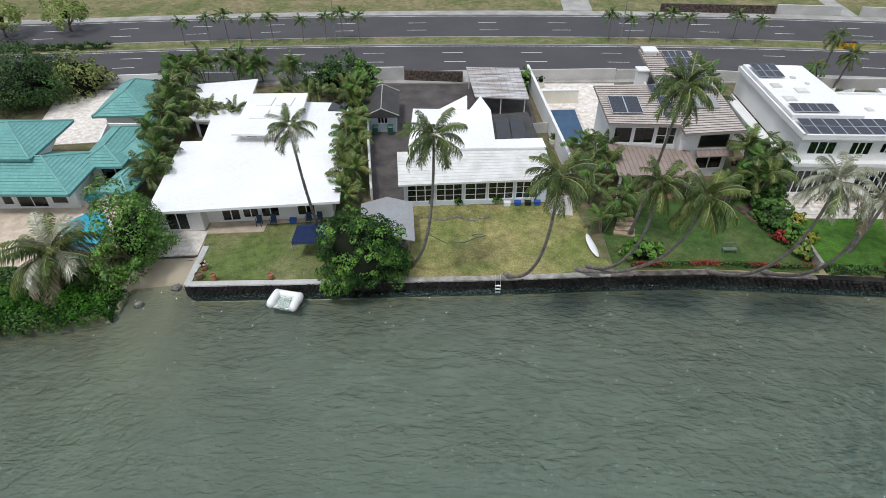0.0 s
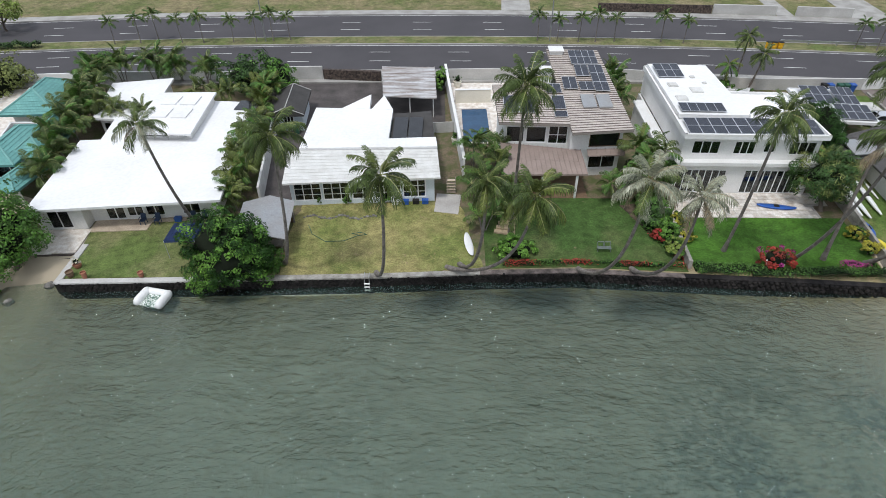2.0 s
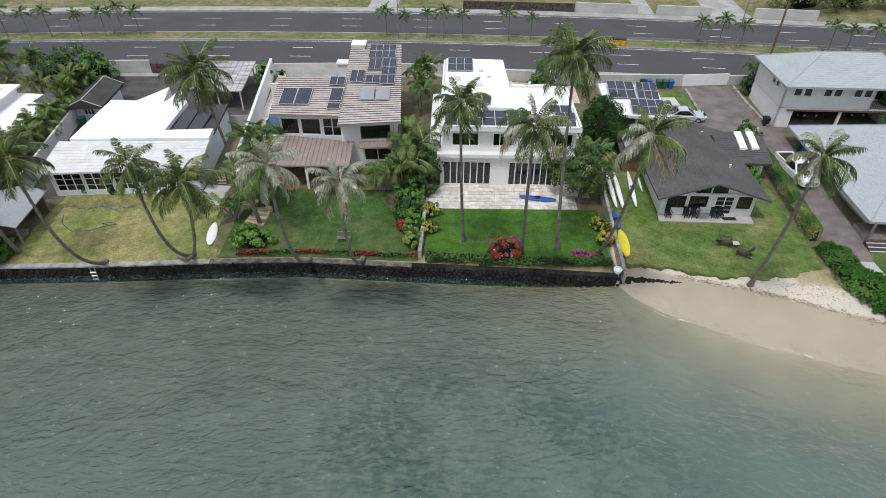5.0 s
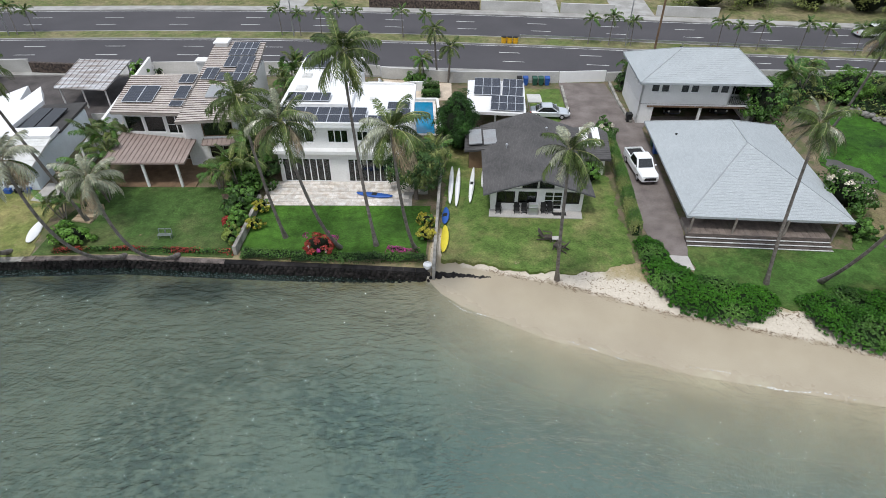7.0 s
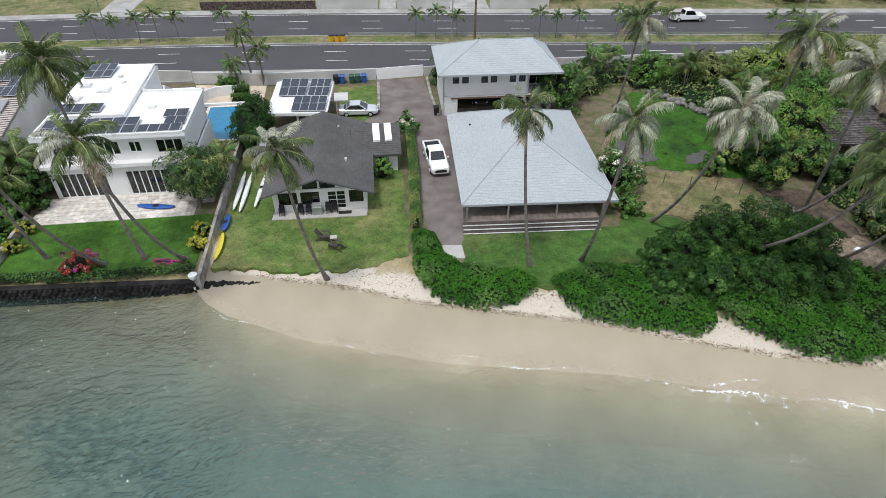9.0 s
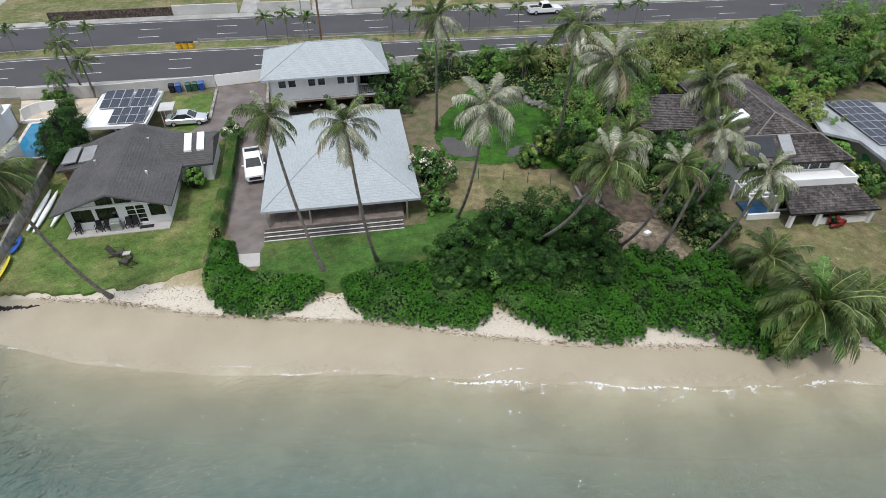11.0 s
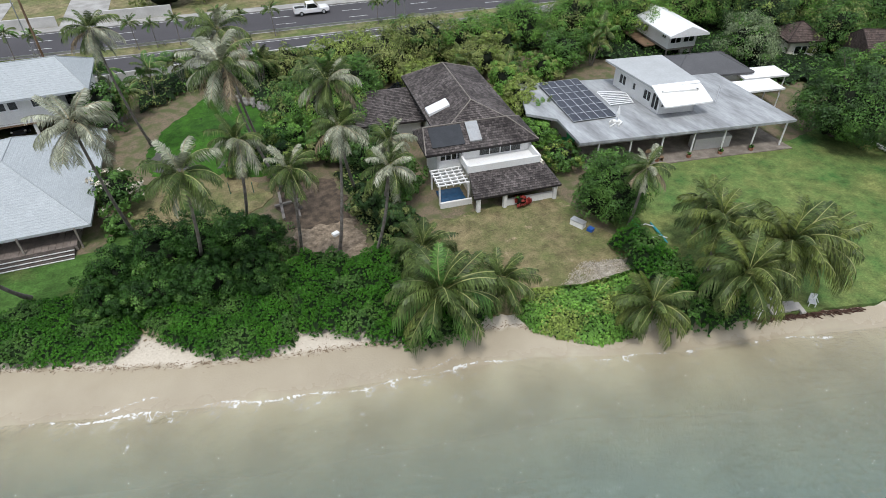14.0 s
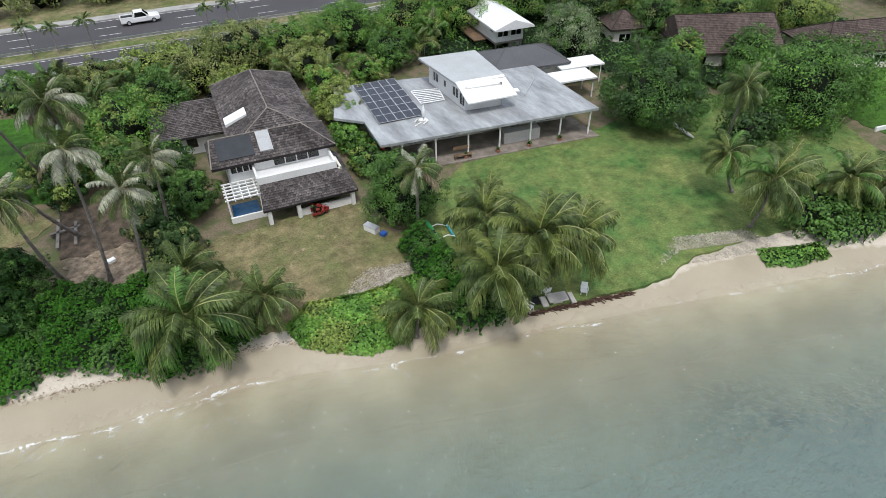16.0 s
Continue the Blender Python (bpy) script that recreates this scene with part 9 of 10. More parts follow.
def vehicle(kind, m, label, loc, heading, name="car"):
    t = thing(name, (0, 0, 0), label, "car" if name == "car" else "pickup truck")
    Lc, W, Hc = (5.7, 1.95, 1.85) if kind == "pickup" else (4.6, 1.8, 1.45)

    def sec(x, hw, z0, z1, rnd=0.12):
        return [(x, -hw + rnd, z0), (x, hw - rnd, z0), (x, hw, z0 + rnd), (x, hw * 0.985, z1 - rnd), (x, hw - rnd * 1.2, z1), (x, -hw + rnd * 1.2, z1), (x, -hw * 0.985, z1 - rnd), (x, -hw, z0 + rnd)]

    body = MB()
    hw = W / 2
    if kind == "pickup":
        prof = [(-2.85, 0.42, 1.02, 0.90), (-2.75, 0.36, 1.12, 0.97), (-0.75, 0.34, 1.12, 1.0), (1.0, 0.34, 1.14, 1.0), (2.5, 0.36, 1.10, 0.97), (2.82, 0.40, 0.98, 0.86)]
    else:
        prof = [(-2.3, 0.36, 0.78, 0.82), (-2.15, 0.28, 0.92, 0.95), (-1.2, 0.24, 0.95, 1.0), (0.9, 0.24, 0.92, 1.0), (2.0, 0.28, 0.78, 0.94), (2.3, 0.36, 0.62, 0.78)]
    body.rings([sec(x, hw * f, a, b) for x, a, b, f in prof])
    part("body", body, m, t, smooth=False)
    cab = MB()
    if kind == "pickup":
        cs = [(-0.95, 1.10, 0.93), (-0.75, 1.80, 0.80), (0.55, 1.84, 0.80), (1.35, 1.12, 0.93)]
    else:
        cs = [(-1.75, 0.90, 0.90), (-0.95, 1.40, 0.76), (0.2, 1.44, 0.76), (1.15, 0.92, 0.90)]
    ring = lambda x, z, f: [(x, -hw * f, z), (x, hw * f, z)]
    (xa, za, fa), (xb, zb, fb), (xc, zc, fc), (xd, zd, fd) = cs
    lowz = za - 0.05
    P = [(xa, -hw * fa, lowz), (xd, -hw * fd, lowz), (xd, hw * fd, lowz), (xa, hw * fa, lowz)]
    Qp = [(xb, -hw * fb, zb), (xc, -hw * fc, zc), (xc, hw * fc, zc), (xb, hw * fb, zb)]
    cab.solid(P, Qp)
    cb = part("cabin", cab, m, t)

    def pane(a, b, c, d, out):
        pts = [Vector(p) for p in (a, b, c, d)]
        mid = sum(pts, Vector()) / 4
        pts = [mid + (p - mid) * 0.84 + Vector(out) * 0.012 for p in pts]
        g = MB()
        g.face(pts)
        g.face([p - Vector(out) * 0.008 for p in pts][::-1])
        part("window", g, M_carglass, cb)

    pane(P[1], P[2], Qp[2], Qp[1], (1, 0, 0.5))
    pane(P[3], P[0], Qp[0], Qp[3], (-1, 0, 0.5))
    pane(P[0], P[1], Qp[1], Qp[0], (0, -1, 0.2))
    pane(P[2], P[3], Qp[3], Qp[2], (0, 1, 0.2))
    if kind == "pickup":
        bedm = MB()
        bedm.box(-1.85, 0, 1.125, 1.65, 1.55, 0.012)
        part("cargo_bed", bedm, M_black, t)
        for yy in (-0.9, 0.9):
            rl = MB()
            rl.box(-1.85, yy * 0.97, 1.10, 1.85, 0.14, 0.16)
            part("bed_side", rl, m, t)
        tg = MB()
        tg.box(-2.76, 0, 1.0, 0.12, 1.85, 0.26)
        part("tailgate", tg, m, t)
    gr = MB()
    gr.box(prof[-1][0] + 0.01, 0, 0.55, 0.06, hw * 1.2, 0.28)
    part("grille", gr, M_black, t)
    for s in (-1, 1):
        hl = MB()
        hl.box(prof[-1][0] - 0.02, s * hw * 0.66, prof[-1][1] + 0.28, 0.10, 0.36, 0.16)
        part("headlight", hl, M_whitepl, t)
        tl = MB()
        tl.box(prof[0][0] + 0.02, s * hw * 0.68, prof[0][1] + 0.25, 0.08, 0.26, 0.2)
        part("tail_light", tl, M_red, t)
        mr = MB()
        mr.box(cs[3][0] - 0.35, s * (hw + 0.08), za + 0.05, 0.14, 0.2, 0.14)
        part("wing_mirror", mr, m, t)
        for x in ((-1.75, 1.85) if kind == "pickup" else (-1.4, 1.4)):
            ty = MB()
            R = 0.38 if kind == "pickup" else 0.32
            ty.rings([[(x + r * math.cos(a), s * (hw - 0.12) + yy, R + r * math.sin(a)) for a in np.linspace(0, 2 * math.pi, 17)[:-1]] for r, yy in ((R * 0.9, -0.12), (R, -0.08), (R, 0.10), (R * 0.9, 0.14))])
            wh = part("wheel", ty, M_black, t)
            rm = MB()
            rm.rings([[(x + r * math.cos(a), s * (hw - 0.12) + yy, R + r * math.sin(a)) for a in np.linspace(0, 2 * math.pi, 13)[:-1]] for r, yy in ((R * 0.6, s * 0.02), (R * 0.55, s * 0.155))])
            part("rim", rm, M_alu, wh)
    t.matrix_basis = Matrix.Translation(loc) @ pose(0, 0, 0, 0, 0, heading)
    return t


vehicle("pickup", M_carwhite, "white pickup truck parked on the driveway", (66.6, 50.4, 1.66), -86, "pickup_truck")
vehicle("car", M_carsilver, "silver sedan parked behind the cottage", (58.9, 62.4, 1.99), -3)
vehicle("car", M_cardark, "dark car standing inside the garage", (73.6, 64.6, 2.0), -90)
vehicle("car", M_cardark, "dark car standing inside the garage", (79.2, 64.8, 2.0), -90)
vehicle("pickup", M_carwhite, "white pickup truck in the far carriageway", (113.0, 90.3, RZ), -3, "pickup_truck")
vehicle("car", M_cardark, "dark car parked beside the shake-roofed house", (116.6, 56.0, 1.8), 10)

# ---- road furniture ----
for x, h in ((23.4, 9.5), (-20.0, 9.5), (73.4, 9.5), (125.5, 9.5)):
    p = thing("street_lamp", (x, road_y(x) - 1.4, RZ + 0.1), "tall grey street lamp on the median", "street lamp", "street lamps")
    mb = MB()
    mb.tube([(x, road_y(x) - 1.4, RZ), (x, road_y(x) - 1.4, RZ + h)], [0.10, 0.06], 8)
    part("pole", mb, M_steel, p)
    for s in (-1, 1):
        mb = MB()
        mb.tube([(x, road_y(x) - 1.4, RZ + h - 0.3), (x, road_y(x) - 1.4 + s * 1.6, RZ + h + 0.2)], 0.04, 6)
        mb.box(x, road_y(x) - 1.4 + s * 1.9, RZ + h + 0.15, 0.25, 0.7, 0.12)
        part("lamp_arm", mb, M_steel, p)
up = thing("utility_pole", (75.6, 79.4, 2.3), "tall dark wooden utility pole", "utility pole")
mb = MB()
mb.tube([(75.6, 79.0, 2.2), (75.6, 79.0, 14.5)], [0.17, 0.12], 8)
part("pole", mb, M_wood, up)
mb = MB()
mb.box(75.6, 79.0, 13.6, 0.12, 2.2, 0.14)
part("crossarm", mb, M_wood, up)
for k in range(3):
    x = 55.4 + 0.85 * k
    t = thing("barrel", (x, road_y(x) - 2.2, RZ + 0.12), "yellow plastic crash barrel on the median", "barrel", "crash barrels")
    mb = MB()
    mb.rings([[(x + r * math.cos(a), road_y(x) - 2.2 + r * math.sin(a), RZ + 0.12 + z) for a in np.linspace(0, 2 * math.pi, 15)[:-1]] for z, r in ((0, 0.36), (0.3, 0.40), (0.34, 0.37), (0.8, 0.42), (0.85, 0.40))])
    part("drum", mb, M_amber, t)
    mb = MB()
    mb.rings([[(x + r * math.cos(a), road_y(x) - 2.2 + r * math.sin(a), RZ + 0.97 + z) for a in np.linspace(0, 2 * math.pi, 15)[:-1]] for z, r in ((0, 0.42), (0.08, 0.40), (0.12, 0.2))])
    part("lid", mb, M_black, t)
rail = thing("guard_rail", (95, road_y(95), RZ), "low concrete and steel guard rail along the median", "guard rail")
for x in np.arange(58, 140, 4.0):
    mb = MB()
    mb.box(x, road_y(x) - 0.2, RZ, 0.14, 0.14, 0.75)
    part("post", mb, M_steel, rail)
mb = MB()
xs = np.arange(58, 140.1, 4.0)
for a, b in zip(xs, xs[1:]):
    mb.beam((a, road_y(a) - 0.3, RZ + 0.62), (b, road_y(b) - 0.3, RZ + 0.62), 0.06, 0.28)
part("beam", mb, M_steel, rail)
for x0, x1, off, h, m, lab in ((33.5, 52.5, 13.8, 1.3, M_lavabrown, "dark lava rock wall beyond the footpath"), (52.7, 63.0, 13.8, 1.5, M_greywall, "grey wall beyond the footpath"), (66.2, 75, 13.8, 1.5, M_greywall, "grey wall beyond the footpath"),
                               (82, 92, 13.9, 1.6, M_greywall, "grey wall beyond the footpath")):
    mb = MB()
    mb.prism([(x0, road_y(x0) + off), (x1, road_y(x1) + off), (x1, road_y(x1) + off + 0.35), (x0, road_y(x0) + off + 0.35)], RZ, RZ + h + 0.15)
    setting("roadside_wall", mb, m, lab, "wall")
for x0, x1 in ((63.2, 66), (75.2, 81.8), (17, 22)):
    mb = MB()
    mb.prism([(x0, road_y(x0) + 13.8), (x1, road_y(x1) + 13.8), (x1 + 1, road_y(x1) + 30), (x0 + 1, road_y(x0) + 30)], RZ + 0.0, RZ + 0.16)
    setting("side_drive", mb, M_kerb, "concrete side driveway beyond the road", "driveway")
tree((-63, 93.2), (-63, 93.0, 5.2), (3.4, 2.8, 2.6), L_lime, 0.34, 70, 26, 201, "pale green open-crowned tree beside the road", trunk=0.18, core=0.2)
tree((-72, 90.6), (-72, 90.4, 5.2), (3.4, 2.8, 2.6), L_lime, 0.34, 70, 26, 202, "pale green open-crowned tree beside the road", trunk=0.18, core=0.2)
bed("clipped_hedge", [(-90, 80.6), (-70, 83.0), (-53, 84.9), (-53, 86.3), (-70, 84.6), (-90, 82.2)], 0.8, L_dark, 0.24, 60, 203, "dark clipped hedge on the median", "hedge", base=RZ + 0.1, edge=0.3)
for x in np.arange(92, 200, 9.0):
    y = road_y(x) + 22 + 3 * math.sin(x)
    tree((x, y), (x, y, 5.2), (5.2, 3.6, 3.6), (L_dark, L_mid, L_olive)[int(x) % 3], 0.45, 90, 24, int(x), "leafy tree beyond the road", trunk=0.2, limbs=3, group="trees beyond the road")

# ---- garden things ----
def floaty():
    t = thing("inflatable_lounge", (-15.6, 33.1, 0), "white inflatable lounge with leafy green seat, floating on water", "inflatable")
    c, s = math.cos(radians(-12)), math.sin(radians(-12))
    W_ = lambda u, v, z: (-15.6 + c * u - s * v, 33.1 + s * u + c * v, z + 0.46)
    for u0 in (-0.98, 0.98):
        mb = MB()
        n = 22
        prof = []
        for k in range(n + 1):
            v = -0.95 + 1.9 * k / n
            rr = 0.40 * (1 - 0.55 * abs(v / 0.95) ** 6) * (1.0 if k % 3 else 0.955)
            prof.append([W_(u0 + rr * 0.85 * math.cos(a), v, 0.34 + rr * math.sin(a)) for a in np.linspace(0, 2 * math.pi, 15)[:-1]])
        mb.rings(prof)
        part("bolster", mb, M_whitepl, t, smooth=True)
    mb = MB()
    prof = []
    for k in range(15):
        u = -0.95 + 1.9 * k / 14
        prof.append([W_(u, 0.72 + 0.30 * math.cos(a), 0.30 + 0.32 * math.sin(a)) for a in np.linspace(0, 2 * math.pi, 13)[:-1]])
    mb.rings(prof)
    part("backrest", mb, M_whitepl, t, smooth=True)
    mb = MB()
    mb.solid([W_(-0.7, -0.85, 0.05), W_(0.7, -0.85, 0.05), W_(0.7, 0.6, 0.1), W_(-0.7, 0.6, 0.1)], [W_(-0.7, -0.85, 0.24), W_(0.7, -0.85, 0.24), W_(0.7, 0.6, 0.3), W_(-0.7, 0.6, 0.3)])
    part("seat", mb, mat("leafy_print_mesh", (0.75, 0.78, 0.74), 0.6, 0.2, 0.12, 12, 0.0, second=(0.03, 0.10, 0.06), mix=0.15), t)


floaty()
can = thing("canopy_tent", (-14.4, 38.5, 1.4), "navy blue pop-up canopy on four slim legs", "canopy")
mb = MB()
cx0, cx1, cy0, cy1 = -15.6, -13.1, 37.3, 39.8
P = [(cx0, cy0, 3.45), (cx1, cy0 + 0.2, 3.45), (cx1, cy1 + 0.2, 3.45), (cx0, cy1, 3.45)]
ap = (-14.35, 38.65, 4.05)
for a, b in zip(P, P[1:] + P[:1]):
    mb.face([a, b, ap])
    mb.face([(a[0], a[1], 3.2), (b[0], b[1], 3.2), b, a])
    mb.face([ap, b, a][::1])
part("fabric_top", mb, M_bluefabric, can)
for x, y, _ in P:
    mb = MB()
    mb.tube([(x, y, 1.4), (x, y, 3.4)], 0.03, 6)
    part("leg", mb, M_alu, can)


def pot(x, y, r, h, label, m=None, plant=None, seed=0):
    t = thing("plant_pot", (x, y, groundz(x, y)), label, "plant pot", "garden pots")
    z = groundz(x, y)
    mb = MB()
    mb.rings([[(x + q * math.cos(a), y + q * math.sin(a), z + zz) for a in np.linspace(0, 2 * math.pi, 17)[:-1]] for zz, q in ((0, r * 0.6), (h * 0.5, r * 0.95), (h * 0.85, r * 0.9), (h * 0.88, r * 1.06), (h, r * 1.06), (h, r * 0.85), (h * 0.8, r * 0.8))])
    part("bowl", mb, m or M_terracotta, t)
    if plant:
        me, _ = crown_mesh("plant", (x, y, z + h + r * 0.6), (r * 0.9, r * 0.9, r * 0.9), plant, 0.16, 14, 14, seed)
        tagged(part("plant", me, None, t), kind="stuff")


pot(-23.0, 36.1, 0.34, 0.45, "wide terracotta bowl with a white-flowered plant", None, L_flower, 3)
pot(-23.0, 34.9, 0.30, 0.6, "brown glazed barrel-shaped planter", M_wood)
pot(-21.7, 34.7, 0.22, 0.7, "tall terracotta urn beside the seawall")
pot(-17.1, 34.95, 0.24, 0.55, "terracotta urn with a wide rim")
pot(45.1, 34.9, 0.34, 0.5, "white round tub on the seawall corner", M_whitepl)
pot(9.1, 57.2, 0.5, 0.9, "tall cream planter with a leafy plant", M_cream, L_mid, 5)
pot(9.3, 72.2, 0.5, 0.8, "cream planter with a dark plant", M_cream, L_dark, 6)
for k in range(5):
    u = 3.0 + 3.6 * k
    rr = rot2((126.1, 32.1), -12)
    x, y = rr(u + 2.2, 0.0)
    pot(x, y, 0.24, 0.4, "small veranda pot with a green plant", None, L_mid, 30 + k)


def chair(x, y, rz, m, label, name="patio_chair", group=""):
    t = thing(name, (0, 0, 0), label, "chair", group)
    mb = MB()
    mb.box(0, 0, 0.40, 0.50, 0.50, 0.05)
    part("seat", mb, m, t)
    mb = MB()
    mb.solid([(-0.25, 0.22, 0.44), (0.25, 0.22, 0.44), (0.25, 0.27, 0.44), (-0.25, 0.27, 0.44)], [(-0.24, 0.34, 0.95), (0.24, 0.34, 0.95), (0.24, 0.38, 0.95), (-0.24, 0.38, 0.95)])
    part("backrest", mb, m, t)
    for a, b in ((-0.22, -0.22), (0.22, -0.22), (0.22, 0.22), (-0.22, 0.22)):
        mb = MB()
        mb.box(a, b, 0, 0.05, 0.05, 0.41)
        part("leg", mb, m, t)
    for a in (-0.27, 0.27):
        mb = MB()
        mb.box(a, 0, 0.62, 0.05, 0.48, 0.04)
        part("armrest", mb, m, t)
    t.matrix_basis = Matrix.Translation((x, y, groundz(x, y) + (0.12 if "terrace" in label or "porch" in label else 0.04))) @ pose(0, 0, 0, 0, 0, rz)
    return t


for x in (51.5, 53.2, 53.9, 55.7, 56.3):
    chair(x, 42.9, 0, M_black, "black patio chair on the front terrace", group="terrace chairs")
for x, y in ((-19.9, 42.3), (-18.6, 42.4), (-15.4, 42.75), (-14.4, 42.85)):
    chair(x, y, 0, mat("navy_sling", (0.03, 0.05, 0.10), 0.7) if x == -19.9 else bpy.data.materials["navy_sling"], "dark blue sling chair on the porch", group="porch chairs")
for x, y, rz in ((127.0, 9.3, 20), (131.6, 8.5, -40), (129.0, 9.9, 180)):
    chair(x, y, rz, M_whitepl, "white plastic garden chair near the bank", group="beach chairs")
gt = thing("grill_table", (54.7, 42.8, 1.5), "grey barbecue grill on a stand", "grill")
mb = MB()
mb.box(54.7, 42.8, 1.53, 0.9, 0.5, 0.8)
part("cabinet", mb, M_steel, gt)
mb = MB()
mb.box(54.7, 42.85, 2.33, 0.8, 0.45, 0.28)
part("lid", mb, M_alu, gt)
mb = MB()
mb.box(57.2, 42.7, 1.545, 1.2, 0.5, 0.02)
tagged(part("door_mat", mb, M_black, None, "black mat before the glazed doors"), category="mat")


def adirondack(x, y, rz, label):
    t = thing("adirondack_chair", (0, 0, 0), label, "chair", "lawn chairs")
    for k in range(5):
        mb = MB()
        u = -0.26 + 0.13 * k
        mb.solid([(u - 0.055, 0.25, 0.30), (u + 0.055, 0.25, 0.30), (u + 0.055, 0.28, 0.30), (u - 0.055, 0.28, 0.30)], [(u - 0.055, 0.72, 1.0), (u + 0.055, 0.72, 1.0), (u + 0.055, 0.75, 1.0), (u - 0.055, 0.75, 1.0)])
        part("back_slat", mb, M_darkteak, t)
    for k in range(4):
        mb = MB()
        v = -0.45 + 0.17 * k
        mb.box(0, v, 0.42 - 0.035 * k, 0.6, 0.14, 0.03)
        part("seat_slat", mb, M_darkteak, t)
    for s in (-1, 1):
        mb = MB()
        mb.box(s * 0.38, -0.05, 0.60, 0.14, 0.8, 0.03)
        part("armrest", mb, M_darkteak, t)
        mb = MB()
        mb.box(s * 0.33, -0.45, 0, 0.05, 0.1, 0.6)
        part("leg", mb, M_darkteak, t)
        mb = MB()
        mb.beam((s * 0.3, -0.45, 0.4), (s * 0.3, 0.75, 0.08), 0.04, 0.12)
        part("runner", mb, M_darkteak, t)
    t.matrix_basis = Matrix.Translation((x, y, groundz(x, y) + 0.03)) @ pose(0, 0, 0, 0, 0, rz)


adirondack(55.4, 38.9, 75, "dark weathered timber lounge chair on the lawn")
adirondack(56.4, 37.5, -120, "dark weathered timber lounge chair on the lawn")
tb = thing("low_table", (56.1, 38.7, 1.4), "small weathered timber table between lawn chairs", "table")
mb = MB()
mb.box(56.2, 38.7, 1.75, 0.6, 0.5, 0.05)
part("tabletop", mb, M_concrete, tb)
for a, b in ((-0.22, -0.18), (0.22, -0.18), (0.22, 0.18), (-0.22, 0.18)):
    mb = MB()
    mb.box(56.2 + a, 38.7 + b, 1.42, 0.06, 0.06, 0.33)
    part("leg", mb, M_greywood, tb)
bn = thing("garden_bench", (22.0, 38.9, 1.43), "small grey-green metal double seat on the dark lawn", "bench")
for k in range(4):
    mb = MB()
    mb.box(22.0, 38.7 + 0.11 * k, 1.83, 1.2, 0.08, 0.03)
    part("slat", mb, M_steelgreen, bn)
for u in (-0.3, 0.3):
    mb = MB()
    mb.beam((22.0 + u - 0.26, 39.15, 2.25), (22.0 + u + 0.26, 39.15, 2.25), 0.05, 0.08)
    mb.beam((22.0 + u - 0.26, 39.12, 1.85), (22.0 + u - 0.26, 39.16, 2.25), 0.05, 0.05)
    mb.beam((22.0 + u + 0.26, 39.12, 1.85), (22.0 + u + 0.26, 39.16, 2.25), 0.05, 0.05)
    part("backrest", mb, M_steelgreen, bn)
for a, b in ((-0.55, 38.72), (0.55, 38.72), (0.55, 39.05), (-0.55, 39.05)):
    mb = MB()
    mb.box(22.0 + a, b, 1.42, 0.05, 0.05, 0.42)
    part("leg", mb, M_steelgreen, bn)
ls = thing("stepped_platform", (13.6, 42.4, 1.43), "pale plywood stepped platform on the lawn", "platform")
for k in range(4):
    mb = MB()
    mb.box(13.5 + 0.15 * k, 41.4 + 0.55 * k, 1.43, 1.9 - 0.15 * k, 0.5, 0.16 + 0.13 * k, -12 + 7 * k)
    part("tread", mb, mat("pale_plywood", (0.42, 0.33, 0.22), 0.8, 0.2, 0.6, 14, 0.1) if k == 0 else bpy.data.materials["pale_plywood"], ls)


def board(p, q, width, thick, m, label, name="surfboard", lean=0.0, category="surfboard", fin=True):
    """A long pointed board or hull from p to q."""
    p, q = Vector(p), Vector(q)
    d = (q - p).normalized()
    s = d.cross(Vector((0, 0, 1))).normalized()
    u = s.cross(d)
    if lean:
        R = Matrix.Rotation(radians(lean), 3, d)
        s, u = R @ s, R @ u
    mb = MB()
    rings = []
    n = 17
    for k in range(n):
        t = k / (n - 1)
        w = width / 2 * max(0.05, math.sin(math.pi * (0.03 + 0.94 * t)) ** 0.55)
        h = thick / 2 * max(0.25, math.sin(math.pi * (0.05 + 0.9 * t)) ** 0.5)
        c = p.lerp(q, t) + u * (thick * 0.5 + 0.10 * width * (2 * t - 1) ** 4)
        rings.append([c + s * w * math.cos(a) + u * h * math.sin(a) for a in np.linspace(0, 2 * math.pi, 11)[:-1]])
    mb.rings(rings)
    t = thing(name, tuple(p), label, category)
    part("hull", mb, m, t, smooth=True)
    if fin:
        fb = MB()
        c = p.lerp(q, 0.5) + u * thick
        fb.solid([c - d * 0.25 - s * width * 0.3, c + d * 0.25 - s * width * 0.3, c + d * 0.25 + s * width * 0.3, c - d * 0.25 + s * width * 0.3],
                 [c - d * 0.2 - s * width * 0.25 + u * 0.02, c + d * 0.2 - s * width * 0.25 + u * 0.02, c + d * 0.2 + s * width * 0.25 + u * 0.02, c - d * 0.2 + s * width * 0.25 + u * 0.02])
        part("deck_pad", fb, M_black if m is not M_yellow else M_whitepl, t)
    return t


